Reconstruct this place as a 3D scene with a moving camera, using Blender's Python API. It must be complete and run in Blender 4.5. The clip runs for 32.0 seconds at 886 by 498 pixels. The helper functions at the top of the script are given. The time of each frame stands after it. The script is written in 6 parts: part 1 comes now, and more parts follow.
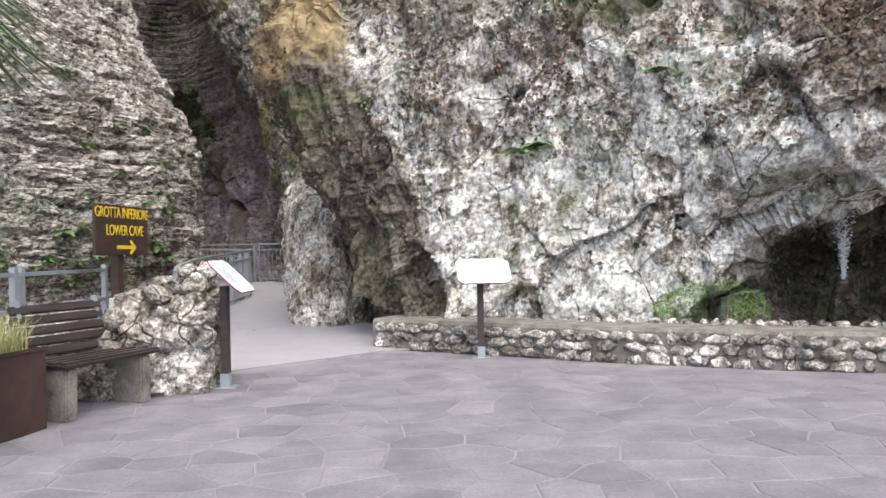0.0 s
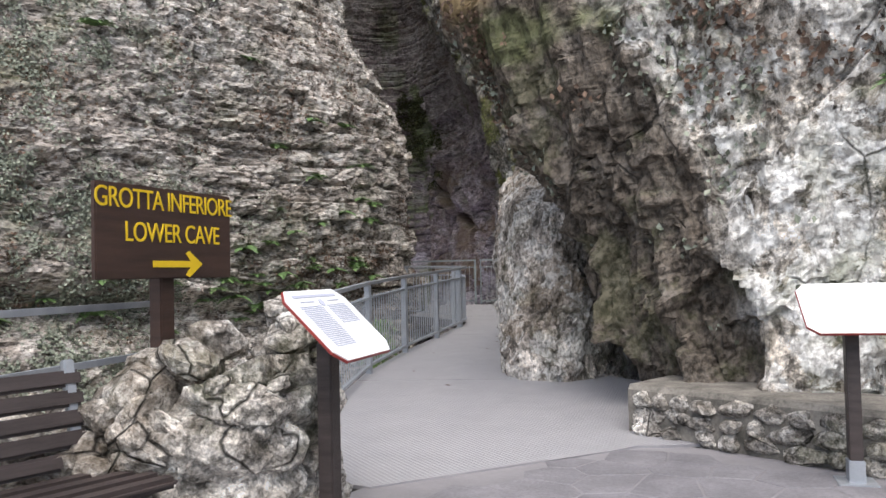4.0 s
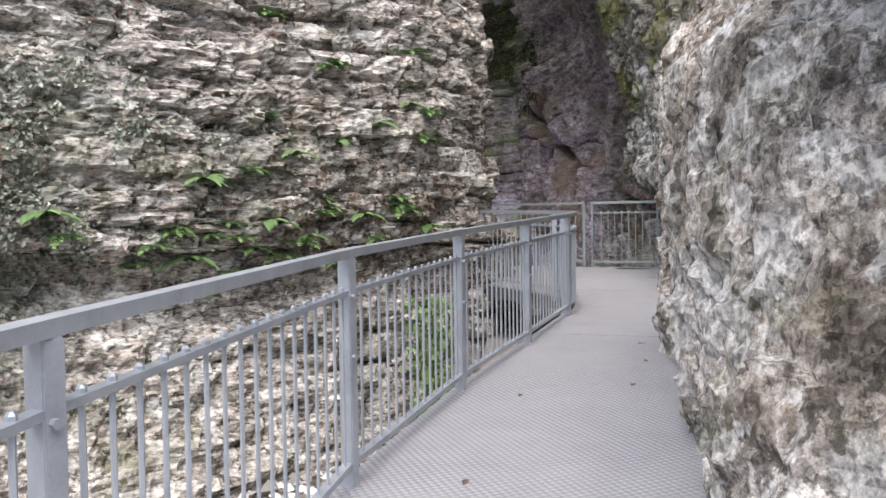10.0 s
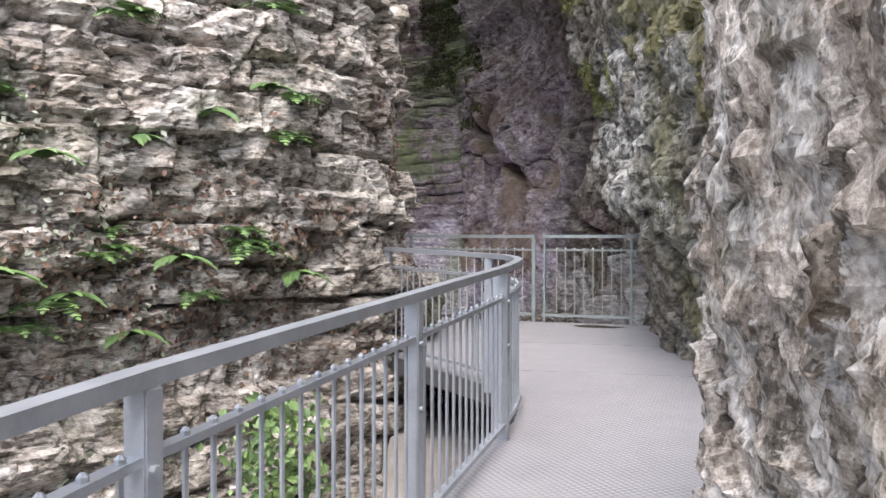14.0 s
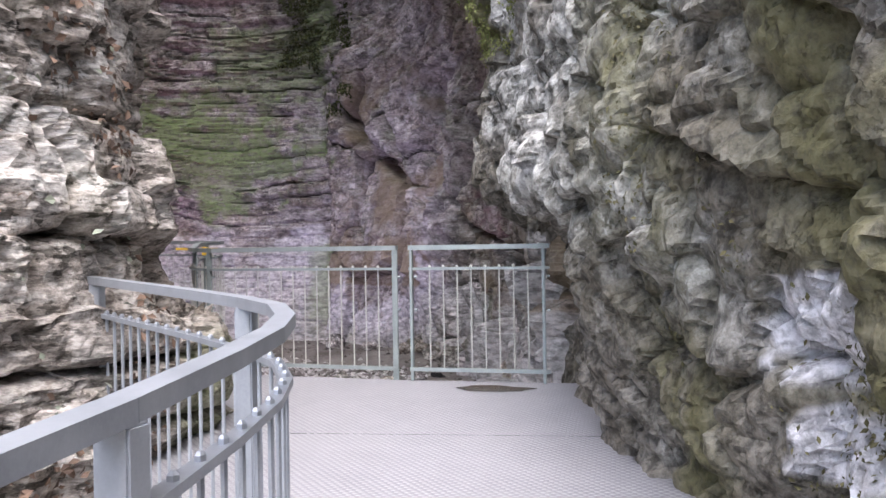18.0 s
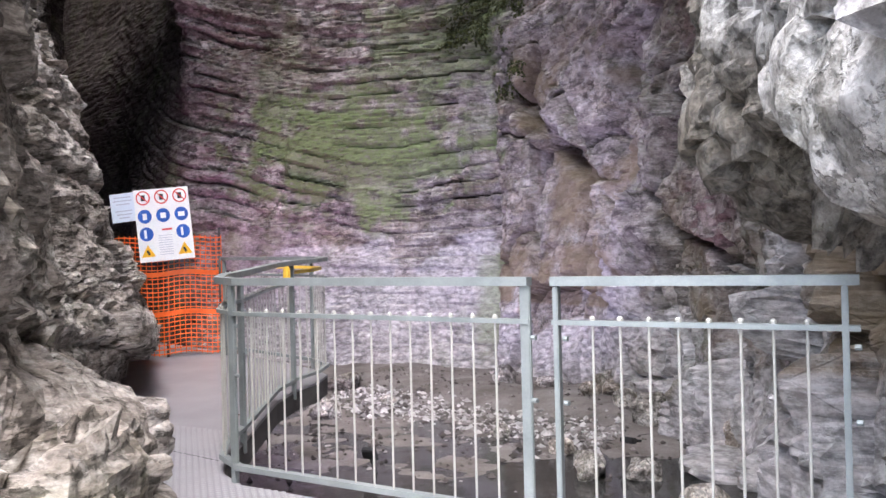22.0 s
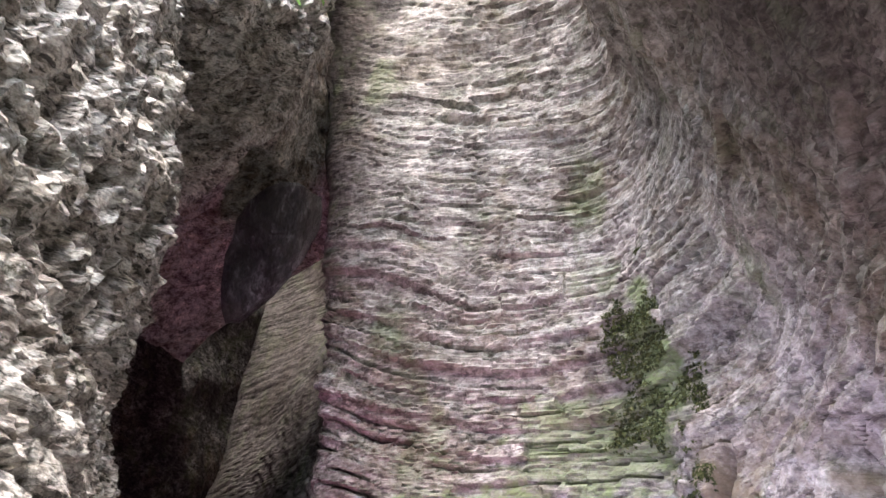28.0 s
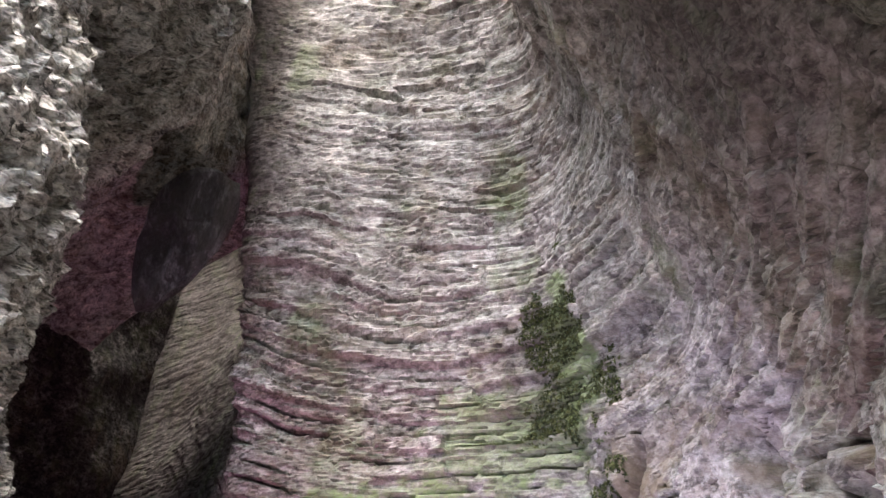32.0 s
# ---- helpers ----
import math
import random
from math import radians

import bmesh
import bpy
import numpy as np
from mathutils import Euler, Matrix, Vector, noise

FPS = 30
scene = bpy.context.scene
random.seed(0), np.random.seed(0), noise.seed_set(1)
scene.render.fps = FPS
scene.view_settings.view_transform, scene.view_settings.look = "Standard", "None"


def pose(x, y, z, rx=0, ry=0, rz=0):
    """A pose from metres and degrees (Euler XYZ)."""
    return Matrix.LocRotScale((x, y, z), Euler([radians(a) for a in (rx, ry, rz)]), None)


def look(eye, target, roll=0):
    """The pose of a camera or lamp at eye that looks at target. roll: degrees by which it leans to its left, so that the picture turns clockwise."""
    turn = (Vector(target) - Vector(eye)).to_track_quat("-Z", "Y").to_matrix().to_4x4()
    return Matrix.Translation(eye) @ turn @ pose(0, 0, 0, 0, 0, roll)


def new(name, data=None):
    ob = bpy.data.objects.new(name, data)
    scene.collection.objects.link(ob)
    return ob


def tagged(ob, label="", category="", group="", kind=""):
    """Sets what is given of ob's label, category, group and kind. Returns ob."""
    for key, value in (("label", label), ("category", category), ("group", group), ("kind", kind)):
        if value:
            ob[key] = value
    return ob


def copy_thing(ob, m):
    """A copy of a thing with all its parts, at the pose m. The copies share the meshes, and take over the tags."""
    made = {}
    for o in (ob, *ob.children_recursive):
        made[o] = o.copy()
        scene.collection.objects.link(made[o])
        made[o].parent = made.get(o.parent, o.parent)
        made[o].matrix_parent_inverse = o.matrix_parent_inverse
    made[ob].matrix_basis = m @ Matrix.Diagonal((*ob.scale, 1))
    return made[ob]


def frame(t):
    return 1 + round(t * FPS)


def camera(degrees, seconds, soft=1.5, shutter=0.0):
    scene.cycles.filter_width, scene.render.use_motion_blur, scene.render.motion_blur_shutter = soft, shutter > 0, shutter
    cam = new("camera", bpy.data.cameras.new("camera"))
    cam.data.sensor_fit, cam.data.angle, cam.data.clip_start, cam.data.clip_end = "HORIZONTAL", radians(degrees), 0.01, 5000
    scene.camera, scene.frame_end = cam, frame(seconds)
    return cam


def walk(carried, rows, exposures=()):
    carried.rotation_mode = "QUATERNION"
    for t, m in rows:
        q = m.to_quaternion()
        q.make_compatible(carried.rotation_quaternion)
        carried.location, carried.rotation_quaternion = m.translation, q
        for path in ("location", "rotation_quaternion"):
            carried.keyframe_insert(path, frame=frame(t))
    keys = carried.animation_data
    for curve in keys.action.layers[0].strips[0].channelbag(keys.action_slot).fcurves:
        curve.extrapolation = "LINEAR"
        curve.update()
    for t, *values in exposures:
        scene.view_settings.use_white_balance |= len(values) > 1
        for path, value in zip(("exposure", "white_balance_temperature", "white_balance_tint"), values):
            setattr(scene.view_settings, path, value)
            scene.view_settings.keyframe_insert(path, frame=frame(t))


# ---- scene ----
cam = camera(58.4, 32.0)
PATH = [
    (0, (-0.041, -0.08, 1.274), (-0.036, 1.92, 1.283), -1.1),
    (0.5, (-0.068, 0.428, 1.292), (-0.209, 2.423, 1.295), -0.9),
    (1, (-0.043, 0.97, 1.312), (-0.277, 2.956, 1.299), -0.7),
    (1.5, (-0.103, 1.488, 1.315), (-0.422, 3.462, 1.307), -0.8),
    (2, (-0.165, 1.995, 1.299), (-0.567, 3.954, 1.312), -1.1),
    (2.5, (-0.228, 2.51, 1.301), (-0.708, 4.451, 1.341), -1.2),
    (3, (-0.356, 3.032, 1.318), (-0.894, 4.957, 1.379), -1.2),
    (3.5, (-0.437, 3.629, 1.303), (-0.999, 5.547, 1.368), -1.3),
    (5.5, (-0.767, 5.634, 1.295), (-1.428, 7.521, 1.35), -0.9),
    (6, (-0.864, 6.138, 1.284), (-1.55, 8.016, 1.34), -0.8),
    (6.5, (-1.042, 6.737, 1.293), (-1.772, 8.598, 1.337), -0.6),
    (7, (-1.151, 7.223, 1.289), (-1.917, 9.07, 1.327), -0.5),
    (7.5, (-1.375, 7.708, 1.274), (-2.2, 9.53, 1.303), -0.3),
    (8, (-1.542, 8.085, 1.274), (-2.433, 9.876, 1.281), -0.2),
    (8.5, (-1.749, 8.507, 1.282), (-2.668, 10.284, 1.272), -0.4),
    (9, (-2.007, 8.926, 1.306), (-2.918, 10.706, 1.283), -0.8),
    (9.5, (-2.123, 9.399, 1.348), (-2.987, 11.202, 1.302), -1.0),
    (10, (-2.311, 9.909, 1.351), (-3.113, 11.739, 1.281), -0.8),
    (10.5, (-2.44, 10.384, 1.356), (-3.205, 12.23, 1.288), -0.9),
    (11, (-2.441, 10.827, 1.4), (-3.19, 12.681, 1.337), -0.9),
    (11.5, (-2.579, 11.257, 1.436), (-3.34, 13.105, 1.369), -0.6),
    (12, (-2.652, 11.678, 1.436), (-3.43, 13.519, 1.37), -0.5),
    (12.5, (-2.85, 12.193, 1.458), (-3.62, 14.038, 1.401), -0.4),
    (13, (-3.071, 12.703, 1.492), (-3.826, 14.555, 1.456), -0.4),
    (13.5, (-3.117, 13.13, 1.575), (-3.837, 14.996, 1.547), -0.0),
    (15.5, (-3.544, 14.811, 1.575), (-4.123, 16.726, 1.577), -0.9),
    (16, (-3.62, 15.284, 1.57), (-4.13, 17.218, 1.563), -1.1),
    (16.5, (-3.654, 15.799, 1.558), (-4.104, 17.748, 1.55), -1.2),
    (17, (-3.754, 16.288, 1.6), (-4.183, 18.241, 1.588), -1.0),
    (17.5, (-3.752, 16.789, 1.637), (-4.166, 18.745, 1.632), -1.1),
    (18, (-3.783, 17.298, 1.644), (-4.218, 19.249, 1.638), -0.9),
    (18.5, (-3.813, 17.774, 1.643), (-4.305, 19.713, 1.63), -0.8),
    (19, (-3.799, 18.039, 1.673), (-4.339, 19.965, 1.672), -0.6),
    (19.5, (-3.918, 18.606, 1.71), (-4.528, 20.511, 1.72), -0.7),
    (20, (-4.007, 18.977, 1.691), (-4.67, 20.864, 1.697), -1.0),
    (20.5, (-4.052, 19.415, 1.74), (-4.756, 21.287, 1.739), -1.5),
    (21, (-4.212, 19.824, 1.761), (-4.97, 21.674, 1.756), -1.3),
    (21.5, (-4.351, 20.197, 1.737), (-5.184, 22.015, 1.735), -1.4),
    (22, (-4.392, 20.543, 1.773), (-5.298, 22.326, 1.784), -1.4),
    (22.5, (-4.616, 20.927, 1.818), (-5.593, 22.672, 1.853), -1.2),
    (23, (-4.726, 21.288, 1.831), (-5.744, 23.01, 1.878), -1.4),
    (23.5, (-4.799, 21.623, 1.841), (-5.829, 23.337, 1.877), -1.3),
    (24, (-5.057, 21.983, 1.894), (-6.109, 23.684, 1.921), -0.5),
    (24.5, (-5.188, 22.237, 1.904), (-6.266, 23.921, 1.95), -0.1),
    (26.5, (-5.041, 23.088, 1.862), (-6.185, 24.67, 2.297), 1.1),
    (27, (-5.125, 23.087, 1.9), (-6.273, 24.598, 2.534), 2.2),
    (27.5, (-5.237, 23.079, 1.894), (-6.387, 24.489, 2.724), 3.5),
    (28, (-5.299, 23.074, 1.867), (-6.436, 24.373, 2.876), 4.8),
    (28.5, (-5.33, 23.068, 1.854), (-6.416, 24.264, 3.033), 6.0),
    (29, (-5.316, 23.056, 1.874), (-6.33, 24.17, 3.189), 6.8),
    (29.5, (-5.304, 23.042, 1.889), (-6.269, 24.1, 3.285), 7.6),
    (30, (-5.322, 23.045, 1.884), (-6.249, 24.062, 3.335), 7.9),
    (30.5, (-5.321, 23.041, 1.87), (-6.22, 24.03, 3.358), 8.0),
    (31, (-5.331, 23.034, 1.891), (-6.226, 24.051, 3.362), 7.7),
    (31.5, (-5.362, 23.053, 1.963), (-6.3, 24.234, 3.275), 5.9),
    (32, (-5.293, 23.146, 1.938), (-6.282, 24.569, 2.936), 2.7),
]

# ---------------------------------------------------------------- light
EXPO = [(0.0, 1.35, 6450, 10), (3.5, 1.12, 6400, 10), (6.0, 0.92, 6250, 11), (7.0, 0.92, 6250, 11), (9.0, 1.38, 6300, 11), (13.0, 1.9, 6300, 12), (16.0, 2.0, 6150, 14), (19.0, 2.4, 6050, 15), (21.0, 2.62, 6050, 15), (23.0, 2.85, 6050, 15), (25.0, 2.95, 6150, 14), (28.0, 3.95, 6250, 10), (30.0, 3.55, 6300, 9), (32.0, 3.85, 6250, 9)]
walk(cam, [(t, look(eye, target, roll)) for t, eye, target, roll in PATH], EXPO)

world = bpy.data.worlds.new("world")
scene.world = world
world.use_nodes = True
_nt = world.node_tree
_sky = _nt.nodes.new("ShaderNodeTexSky")
_sky.sky_type, _sky.sun_disc = "NISHITA", False
_sky.sun_elevation, _sky.sun_rotation = radians(63), radians(159)
_sky.air_density, _sky.dust_density = 1.0, 3.0
_nt.links.new(_sky.outputs[0], _nt.nodes["Background"].inputs[0])
_nt.nodes["Background"].inputs[1].default_value = 0.11
sun = new("sun", bpy.data.lights.new("sun", "SUN"))
sun.data.energy, sun.data.angle, sun.data.color = 2.0, radians(75), (1.0, 0.95, 0.88)
sun.matrix_world = look((0, 0, 0), (-0.16, 0.42, -0.89))


def spot(name, eye, target, watts, colour, cone=100, size=0.12):
    d = bpy.data.lights.new(name, "SPOT")
    d.energy, d.color, d.spot_size, d.spot_blend, d.shadow_soft_size = watts, colour, radians(cone), 0.8, size
    ob = new(name, d)
    ob.matrix_world = look(eye, target)
    return ob


# ---------------------------------------------------------------- materials
def material(name, rough=0.8, metal=0.0):
    m = bpy.data.materials.new(name)
    m.use_nodes = True
    b = m.node_tree.nodes["Principled BSDF"]
    b.inputs["Roughness"].default_value, b.inputs["Metallic"].default_value = rough, metal
    return m, m.node_tree, b


def node(nt, kind, **settings):
    n = nt.nodes.new(kind)
    for key, value in settings.items():
        if key in n.inputs:
            n.inputs[key].default_value = value
    return n


def coords(nt, scale=1.0, stretch=(1, 1, 1)):
    g = nt.nodes.new("ShaderNodeNewGeometry")
    mp = nt.nodes.new("ShaderNodeMapping")
    mp.inputs["Scale"].default_value = tuple(scale * s for s in stretch)
    nt.links.new(g.outputs["Position"], mp.inputs["Vector"])
    return mp.outputs[0]


def local_coords(nt, scale=1.0, stretch=(1, 1, 1)):
    g = nt.nodes.new("ShaderNodeTexCoord")
    mp = nt.nodes.new("ShaderNodeMapping")
    mp.inputs["Scale"].default_value = tuple(scale * s for s in stretch)
    nt.links.new(g.outputs["Object"], mp.inputs["Vector"])
    return mp.outputs[0]


def noise_tex(nt, vec, scale, detail=4.0, rough=0.6, distort=0.0):
    n = node(nt, "ShaderNodeTexNoise", Scale=scale, Detail=detail, Roughness=rough, Distortion=distort)
    nt.links.new(vec, n.inputs["Vector"])
    return n.outputs["Fac"]


def ramp(nt, fac, *stops):
    r = nt.nodes.new("ShaderNodeValToRGB")
    while len(r.color_ramp.elements) < len(stops):
        r.color_ramp.elements.new(0.5)
    for e, (at, c) in zip(r.color_ramp.elements, stops):
        e.position = at
        e.color = (*c, 1) if len(c) == 3 else (c[0], c[0], c[0], 1)
    nt.links.new(fac, r.inputs[0])
    return r.outputs[0]


def mixed(nt, fac, a, b, kind="MIX"):
    m = nt.nodes.new("ShaderNodeMix")
    m.data_type, m.blend_type = "RGBA", kind
    for sock, v in ((m.inputs[0], fac), (m.inputs[6], a), (m.inputs[7], b)):
        if hasattr(v, "links"):
            nt.links.new(v, sock)
        else:
            sock.default_value = v if not isinstance(v, tuple) else (*v, 1)
    return m.outputs[2]


def calc(nt, op, a, b=0.0):
    m = nt.nodes.new("ShaderNodeMath")
    m.operation = op
    for sock, v in ((m.inputs[0], a), (m.inputs[1], b)):
        if hasattr(v, "links"):
            nt.links.new(v, sock)
        else:
            sock.default_value = v
    return m.outputs[0]


def bump(nt, bsdf, height, strength=0.4, distance=0.02):
    n = node(nt, "ShaderNodeBump", Strength=strength, Distance=distance)
    nt.links.new(height, n.inputs["Height"])
    nt.links.new(n.outputs[0], bsdf.inputs["Normal"])


def attr(nt, name):
    a = nt.nodes.new("ShaderNodeAttribute")
    a.attribute_name = name
    return a.outputs["Fac"]


def rock_material(name, dark, mid, light, lichen=0.0, moss=0.3, rust=0.2, stretch=(1, 1, 1.6), moss_colour=(0.075, 0.09, 0.035), rust_colour=(0.24, 0.17, 0.1), black=0.5, bare=0.0, cracks=1.0, streak=0.0, pit=0.8, brown_and_shade=(0.2, 0.17, 0.14), chips=1.0, ochre=(0.36, 0.27, 0.15), lichen_at=0.515, grain=1.0, contrast=1.0, relief=1.0):
    m, nt, b = material(name, 0.92)
    b.inputs["Specular IOR Level"].default_value = 0.12
    v = coords(nt, 1.0, stretch)
    v1 = coords(nt)
    big = noise_tex(nt, v1, 0.55, 5, 0.62, 0.6)
    medium = noise_tex(nt, v, 3.4, 9, 0.7, 0.1)
    small = noise_tex(nt, v, 21.0 * grain, 6, 0.66)
    tiny = noise_tex(nt, v1, 75.0 * grain, 4, 0.7)
    warp = nt.nodes.new("ShaderNodeVectorMath")
    warp.operation = "MULTIPLY_ADD"
    nz = node(nt, "ShaderNodeTexNoise", Scale=2.0, Detail=2.0, Roughness=0.5)
    nt.links.new(v1, nz.inputs["Vector"])
    nt.links.new(nz.outputs["Color"], warp.inputs[0])
    warp.inputs[1].default_value = (0.16, 0.16, 0.16)
    nt.links.new(v, warp.inputs[2])
    chip_a, own_a = shards(nt, warp.outputs[0], 4.5 * grain**0.5)
    chip_b, own_b = shards(nt, warp.outputs[0], 13.0 * grain)
    chip_c, own_c = shards(nt, v1, 42.0 * grain)
    col = ramp(nt, medium, (0.36, dark), (0.5, mid), (0.62, light))
    col = mixed(nt, 0.6 * contrast, col, ramp(nt, own_a, (0.0, (0.6,)), (1.0, (1.3,))), "MULTIPLY")
    col = mixed(nt, 0.7 * contrast, col, ramp(nt, own_b, (0.0, (0.55,)), (1.0, (1.35,))), "MULTIPLY")
    col = mixed(nt, 0.35 * contrast, col, ramp(nt, own_c, (0.0, (0.6,)), (1.0, (1.35,))), "MULTIPLY")
    col = mixed(nt, calc(nt, "MULTIPLY", attr(nt, "tone"), 0.35), col, ramp(nt, small, (0.35, dark), (0.65, light)))
    speck = ramp(nt, small, (0.38, (0.35,)), (0.47, (0.95,)), (0.58, (1.3,)))
    col = mixed(nt, 0.8 * contrast, col, speck, "MULTIPLY")
    if streak:
        runs = noise_tex(nt, coords(nt, 1.0, (2.2, 2.2, 0.16)), 1.0, 6, 0.7, 0.3)
        col = mixed(nt, streak, col, ramp(nt, runs, (0.36, (0.3,)), (0.5, (0.95,)), (0.62, (1.5,))), "MULTIPLY")
    col = mixed(nt, 0.7 * contrast, col, ramp(nt, tiny, (0.4, (0.6,)), (0.5, (1.0,)), (0.6, (1.25,))), "MULTIPLY")
    col = mixed(nt, ramp(nt, big, (0.5, (0.0,)), (0.62, (rust,))), col, mixed(nt, small, rust_colour, tuple(1.5 * c for c in rust_colour)))
    col = mixed(nt, 0.75 * contrast, col, ramp(nt, noise_tex(nt, v1, 1.5, 7, 0.62), (0.38, (0.42,)), (0.5, (1.0,)), (0.62, (1.45,))), "MULTIPLY")
    # soil and algae in ragged hollows, with the crevice shade painted in
    pits = ramp(nt, noise_tex(nt, v, 7.5 * grain**0.5, 6, 0.66, 0.1), (0.545, (0.0,)), (0.572, (pit,)))
    col = mixed(nt, pits, col, (0.018, 0.016, 0.013))
    # black crusts of algae, in ragged patches
    crust = calc(nt, "MULTIPLY", ramp(nt, noise_tex(nt, v1, 4.2, 8, 0.72, 0.1), (0.53, (0.0,)), (0.58, (black,))), ramp(nt, noise_tex(nt, v1, 0.8, 3, 0.5), (0.4, (0.1,)), (0.55, (1.0,))))
    col = mixed(nt, crust, col, (0.02, 0.018, 0.016))
    if lichen:
        patch = noise_tex(nt, v1, 2.6, 6, 0.68, 0.4)
        where = noise_tex(nt, v1, 0.5, 3, 0.5)
        where_pale = attr(nt, "pale")
        lic = calc(nt, "MULTIPLY", ramp(nt, patch, (lichen_at, (0.0,)), (lichen_at + 0.025, (1.0,))), ramp(nt, where, (0.3, (0.0,)), (0.42, (lichen,))))
        col = mixed(nt, calc(nt, "MULTIPLY", lic, where_pale), col, mixed(nt, ramp(nt, small, (0.4, (0.0,)), (0.58, (1.0,))), (0.4, 0.385, 0.36), (0.95, 0.94, 0.9)))
    # where pale is low: brown rock, and shade painted on overhangs and recesses
    col = mixed(nt, calc(nt, "MULTIPLY", calc(nt, "SUBTRACT", 1.0, attr(nt, "pale")), bare), col, mixed(nt, ramp(nt, small, (0.4, (0.0,)), (0.6, (1.0,))), tuple(0.3 * c for c in brown_and_shade), brown_and_shade))
    # thin dark cracks
    vo = nt.nodes.new("ShaderNodeTexVoronoi")
    vo.feature = "DISTANCE_TO_EDGE"
    vo.inputs["Scale"].default_value = 1.5
    nt.links.new(warp.outputs[0], vo.inputs["Vector"])
    crack = ramp(nt, vo.outputs["Distance"], (0.0, (0.85,)), (0.018, (0.0,)))
    crack = calc(nt, "MULTIPLY", crack, ramp(nt, noise_tex(nt, v1, 1.3, 2, 0.5), (0.5, (0.0,)), (0.58, (cracks,))))
    col = mixed(nt, crack, col, (0.03, 0.028, 0.025))
    mossy = calc(nt, "MULTIPLY", ramp(nt, noise_tex(nt, v1, 1.4, 8, 0.7, 0.1), (0.52, (0.0,)), (0.58, (1.0,))), moss)
    green = mixed(nt, small, tuple(0.6 * c for c in moss_colour), tuple(2.4 * c for c in moss_colour))
    col = mixed(nt, mossy, col, green)
    soft = calc(nt, "MULTIPLY", attr(nt, "moss"), ramp(nt, small, (0.34, (0.35,)), (0.5, (1.0,))))
    col = mixed(nt, soft, col, green)
    col = mixed(nt, attr(nt, "ochre"), col, mixed(nt, small, tuple(0.55 * c for c in ochre), tuple(1.5 * c for c in ochre)))
    col = mixed(nt, attr(nt, "crust"), col, mixed(nt, ramp(nt, small, (0.4, (0.0,)), (0.6, (1.0,))), (0.34, 0.335, 0.34), (0.78, 0.77, 0.79)))
    nt.links.new(col, b.inputs["Base Color"])
    h = calc(nt, "ADD", calc(nt, "MULTIPLY", medium, 0.9), calc(nt, "ADD", calc(nt, "MULTIPLY", small, 0.5), calc(nt, "MULTIPLY", tiny, 0.15)))
    for chip, amount in ((chip_a, 2.2), (chip_b, 0.9), (chip_c, 0.15)):
        h = calc(nt, "ADD", h, calc(nt, "MULTIPLY", chip, amount * chips))
    h = calc(nt, "SUBTRACT", h, calc(nt, "MULTIPLY", crack, 0.8))
    h = calc(nt, "SUBTRACT", h, calc(nt, "MULTIPLY", pits, 0.7))
    bump(nt, b, h, relief, 0.05)
    return m


def shards(nt, vec, scale):
    """Tilted flat chips, as broken stone has: their height and each one's random number."""
    vo = node(nt, "ShaderNodeTexVoronoi", Scale=scale)
    nt.links.new(vec, vo.inputs["Vector"])
    off = nt.nodes.new("ShaderNodeVectorMath")
    off.operation = "SUBTRACT"
    nt.links.new(vec, off.inputs[0])
    nt.links.new(vo.outputs["Position"], off.inputs[1])
    tilt = nt.nodes.new("ShaderNodeVectorMath")
    tilt.operation = "SUBTRACT"
    nt.links.new(vo.outputs["Color"], tilt.inputs[0])
    tilt.inputs[1].default_value = (0.5, 0.5, 0.5)
    dot = nt.nodes.new("ShaderNodeVectorMath")
    dot.operation = "DOT_PRODUCT"
    nt.links.new(off.outputs[0], dot.inputs[0])
    nt.links.new(tilt.outputs[0], dot.inputs[1])
    own = nt.nodes.new("ShaderNodeSeparateColor")
    nt.links.new(vo.outputs["Color"], own.inputs[0])
    return calc(nt, "MULTIPLY", dot.outputs["Value"], scale), own.outputs[0]


def plain_material(name, c1, c2, rough=0.6, metal=0.0, scale=8.0, grain=60.0, height=0.3, stretch=(1, 1, 1), local=False):
    m, nt, b = material(name, rough, metal)
    v = local_coords(nt, 1.0, stretch) if local else coords(nt, 1.0, stretch)
    a, g = noise_tex(nt, v, scale, 5, 0.6), noise_tex(nt, v, grain, 4, 0.7)
    both = calc(nt, "ADD", calc(nt, "MULTIPLY", a, 0.7), calc(nt, "MULTIPLY", g, 0.3))
    nt.links.new(ramp(nt, both, (0.35, c1), (0.65, c2)), b.inputs["Base Color"])
    rv = nt.nodes.new("ShaderNodeMapRange")
    rv.inputs["To Min"].default_value, rv.inputs["To Max"].default_value = max(0.05, rough - 0.15), min(1, rough + 0.12)
    nt.links.new(g, rv.inputs["Value"])
    nt.links.new(rv.outputs[0], b.inputs["Roughness"])
    bump(nt, b, g, height, 0.004)
    return m


def leaf_material(name, dark, light, rough=0.55):
    m, nt, b = material(name, rough)
    g = nt.nodes.new("ShaderNodeNewGeometry")
    nt.links.new(ramp(nt, g.outputs["Random Per Island"], (0.0, dark), (1.0, light)), b.inputs["Base Color"])
    b.inputs["Subsurface Weight"].default_value = 0.0
    return m


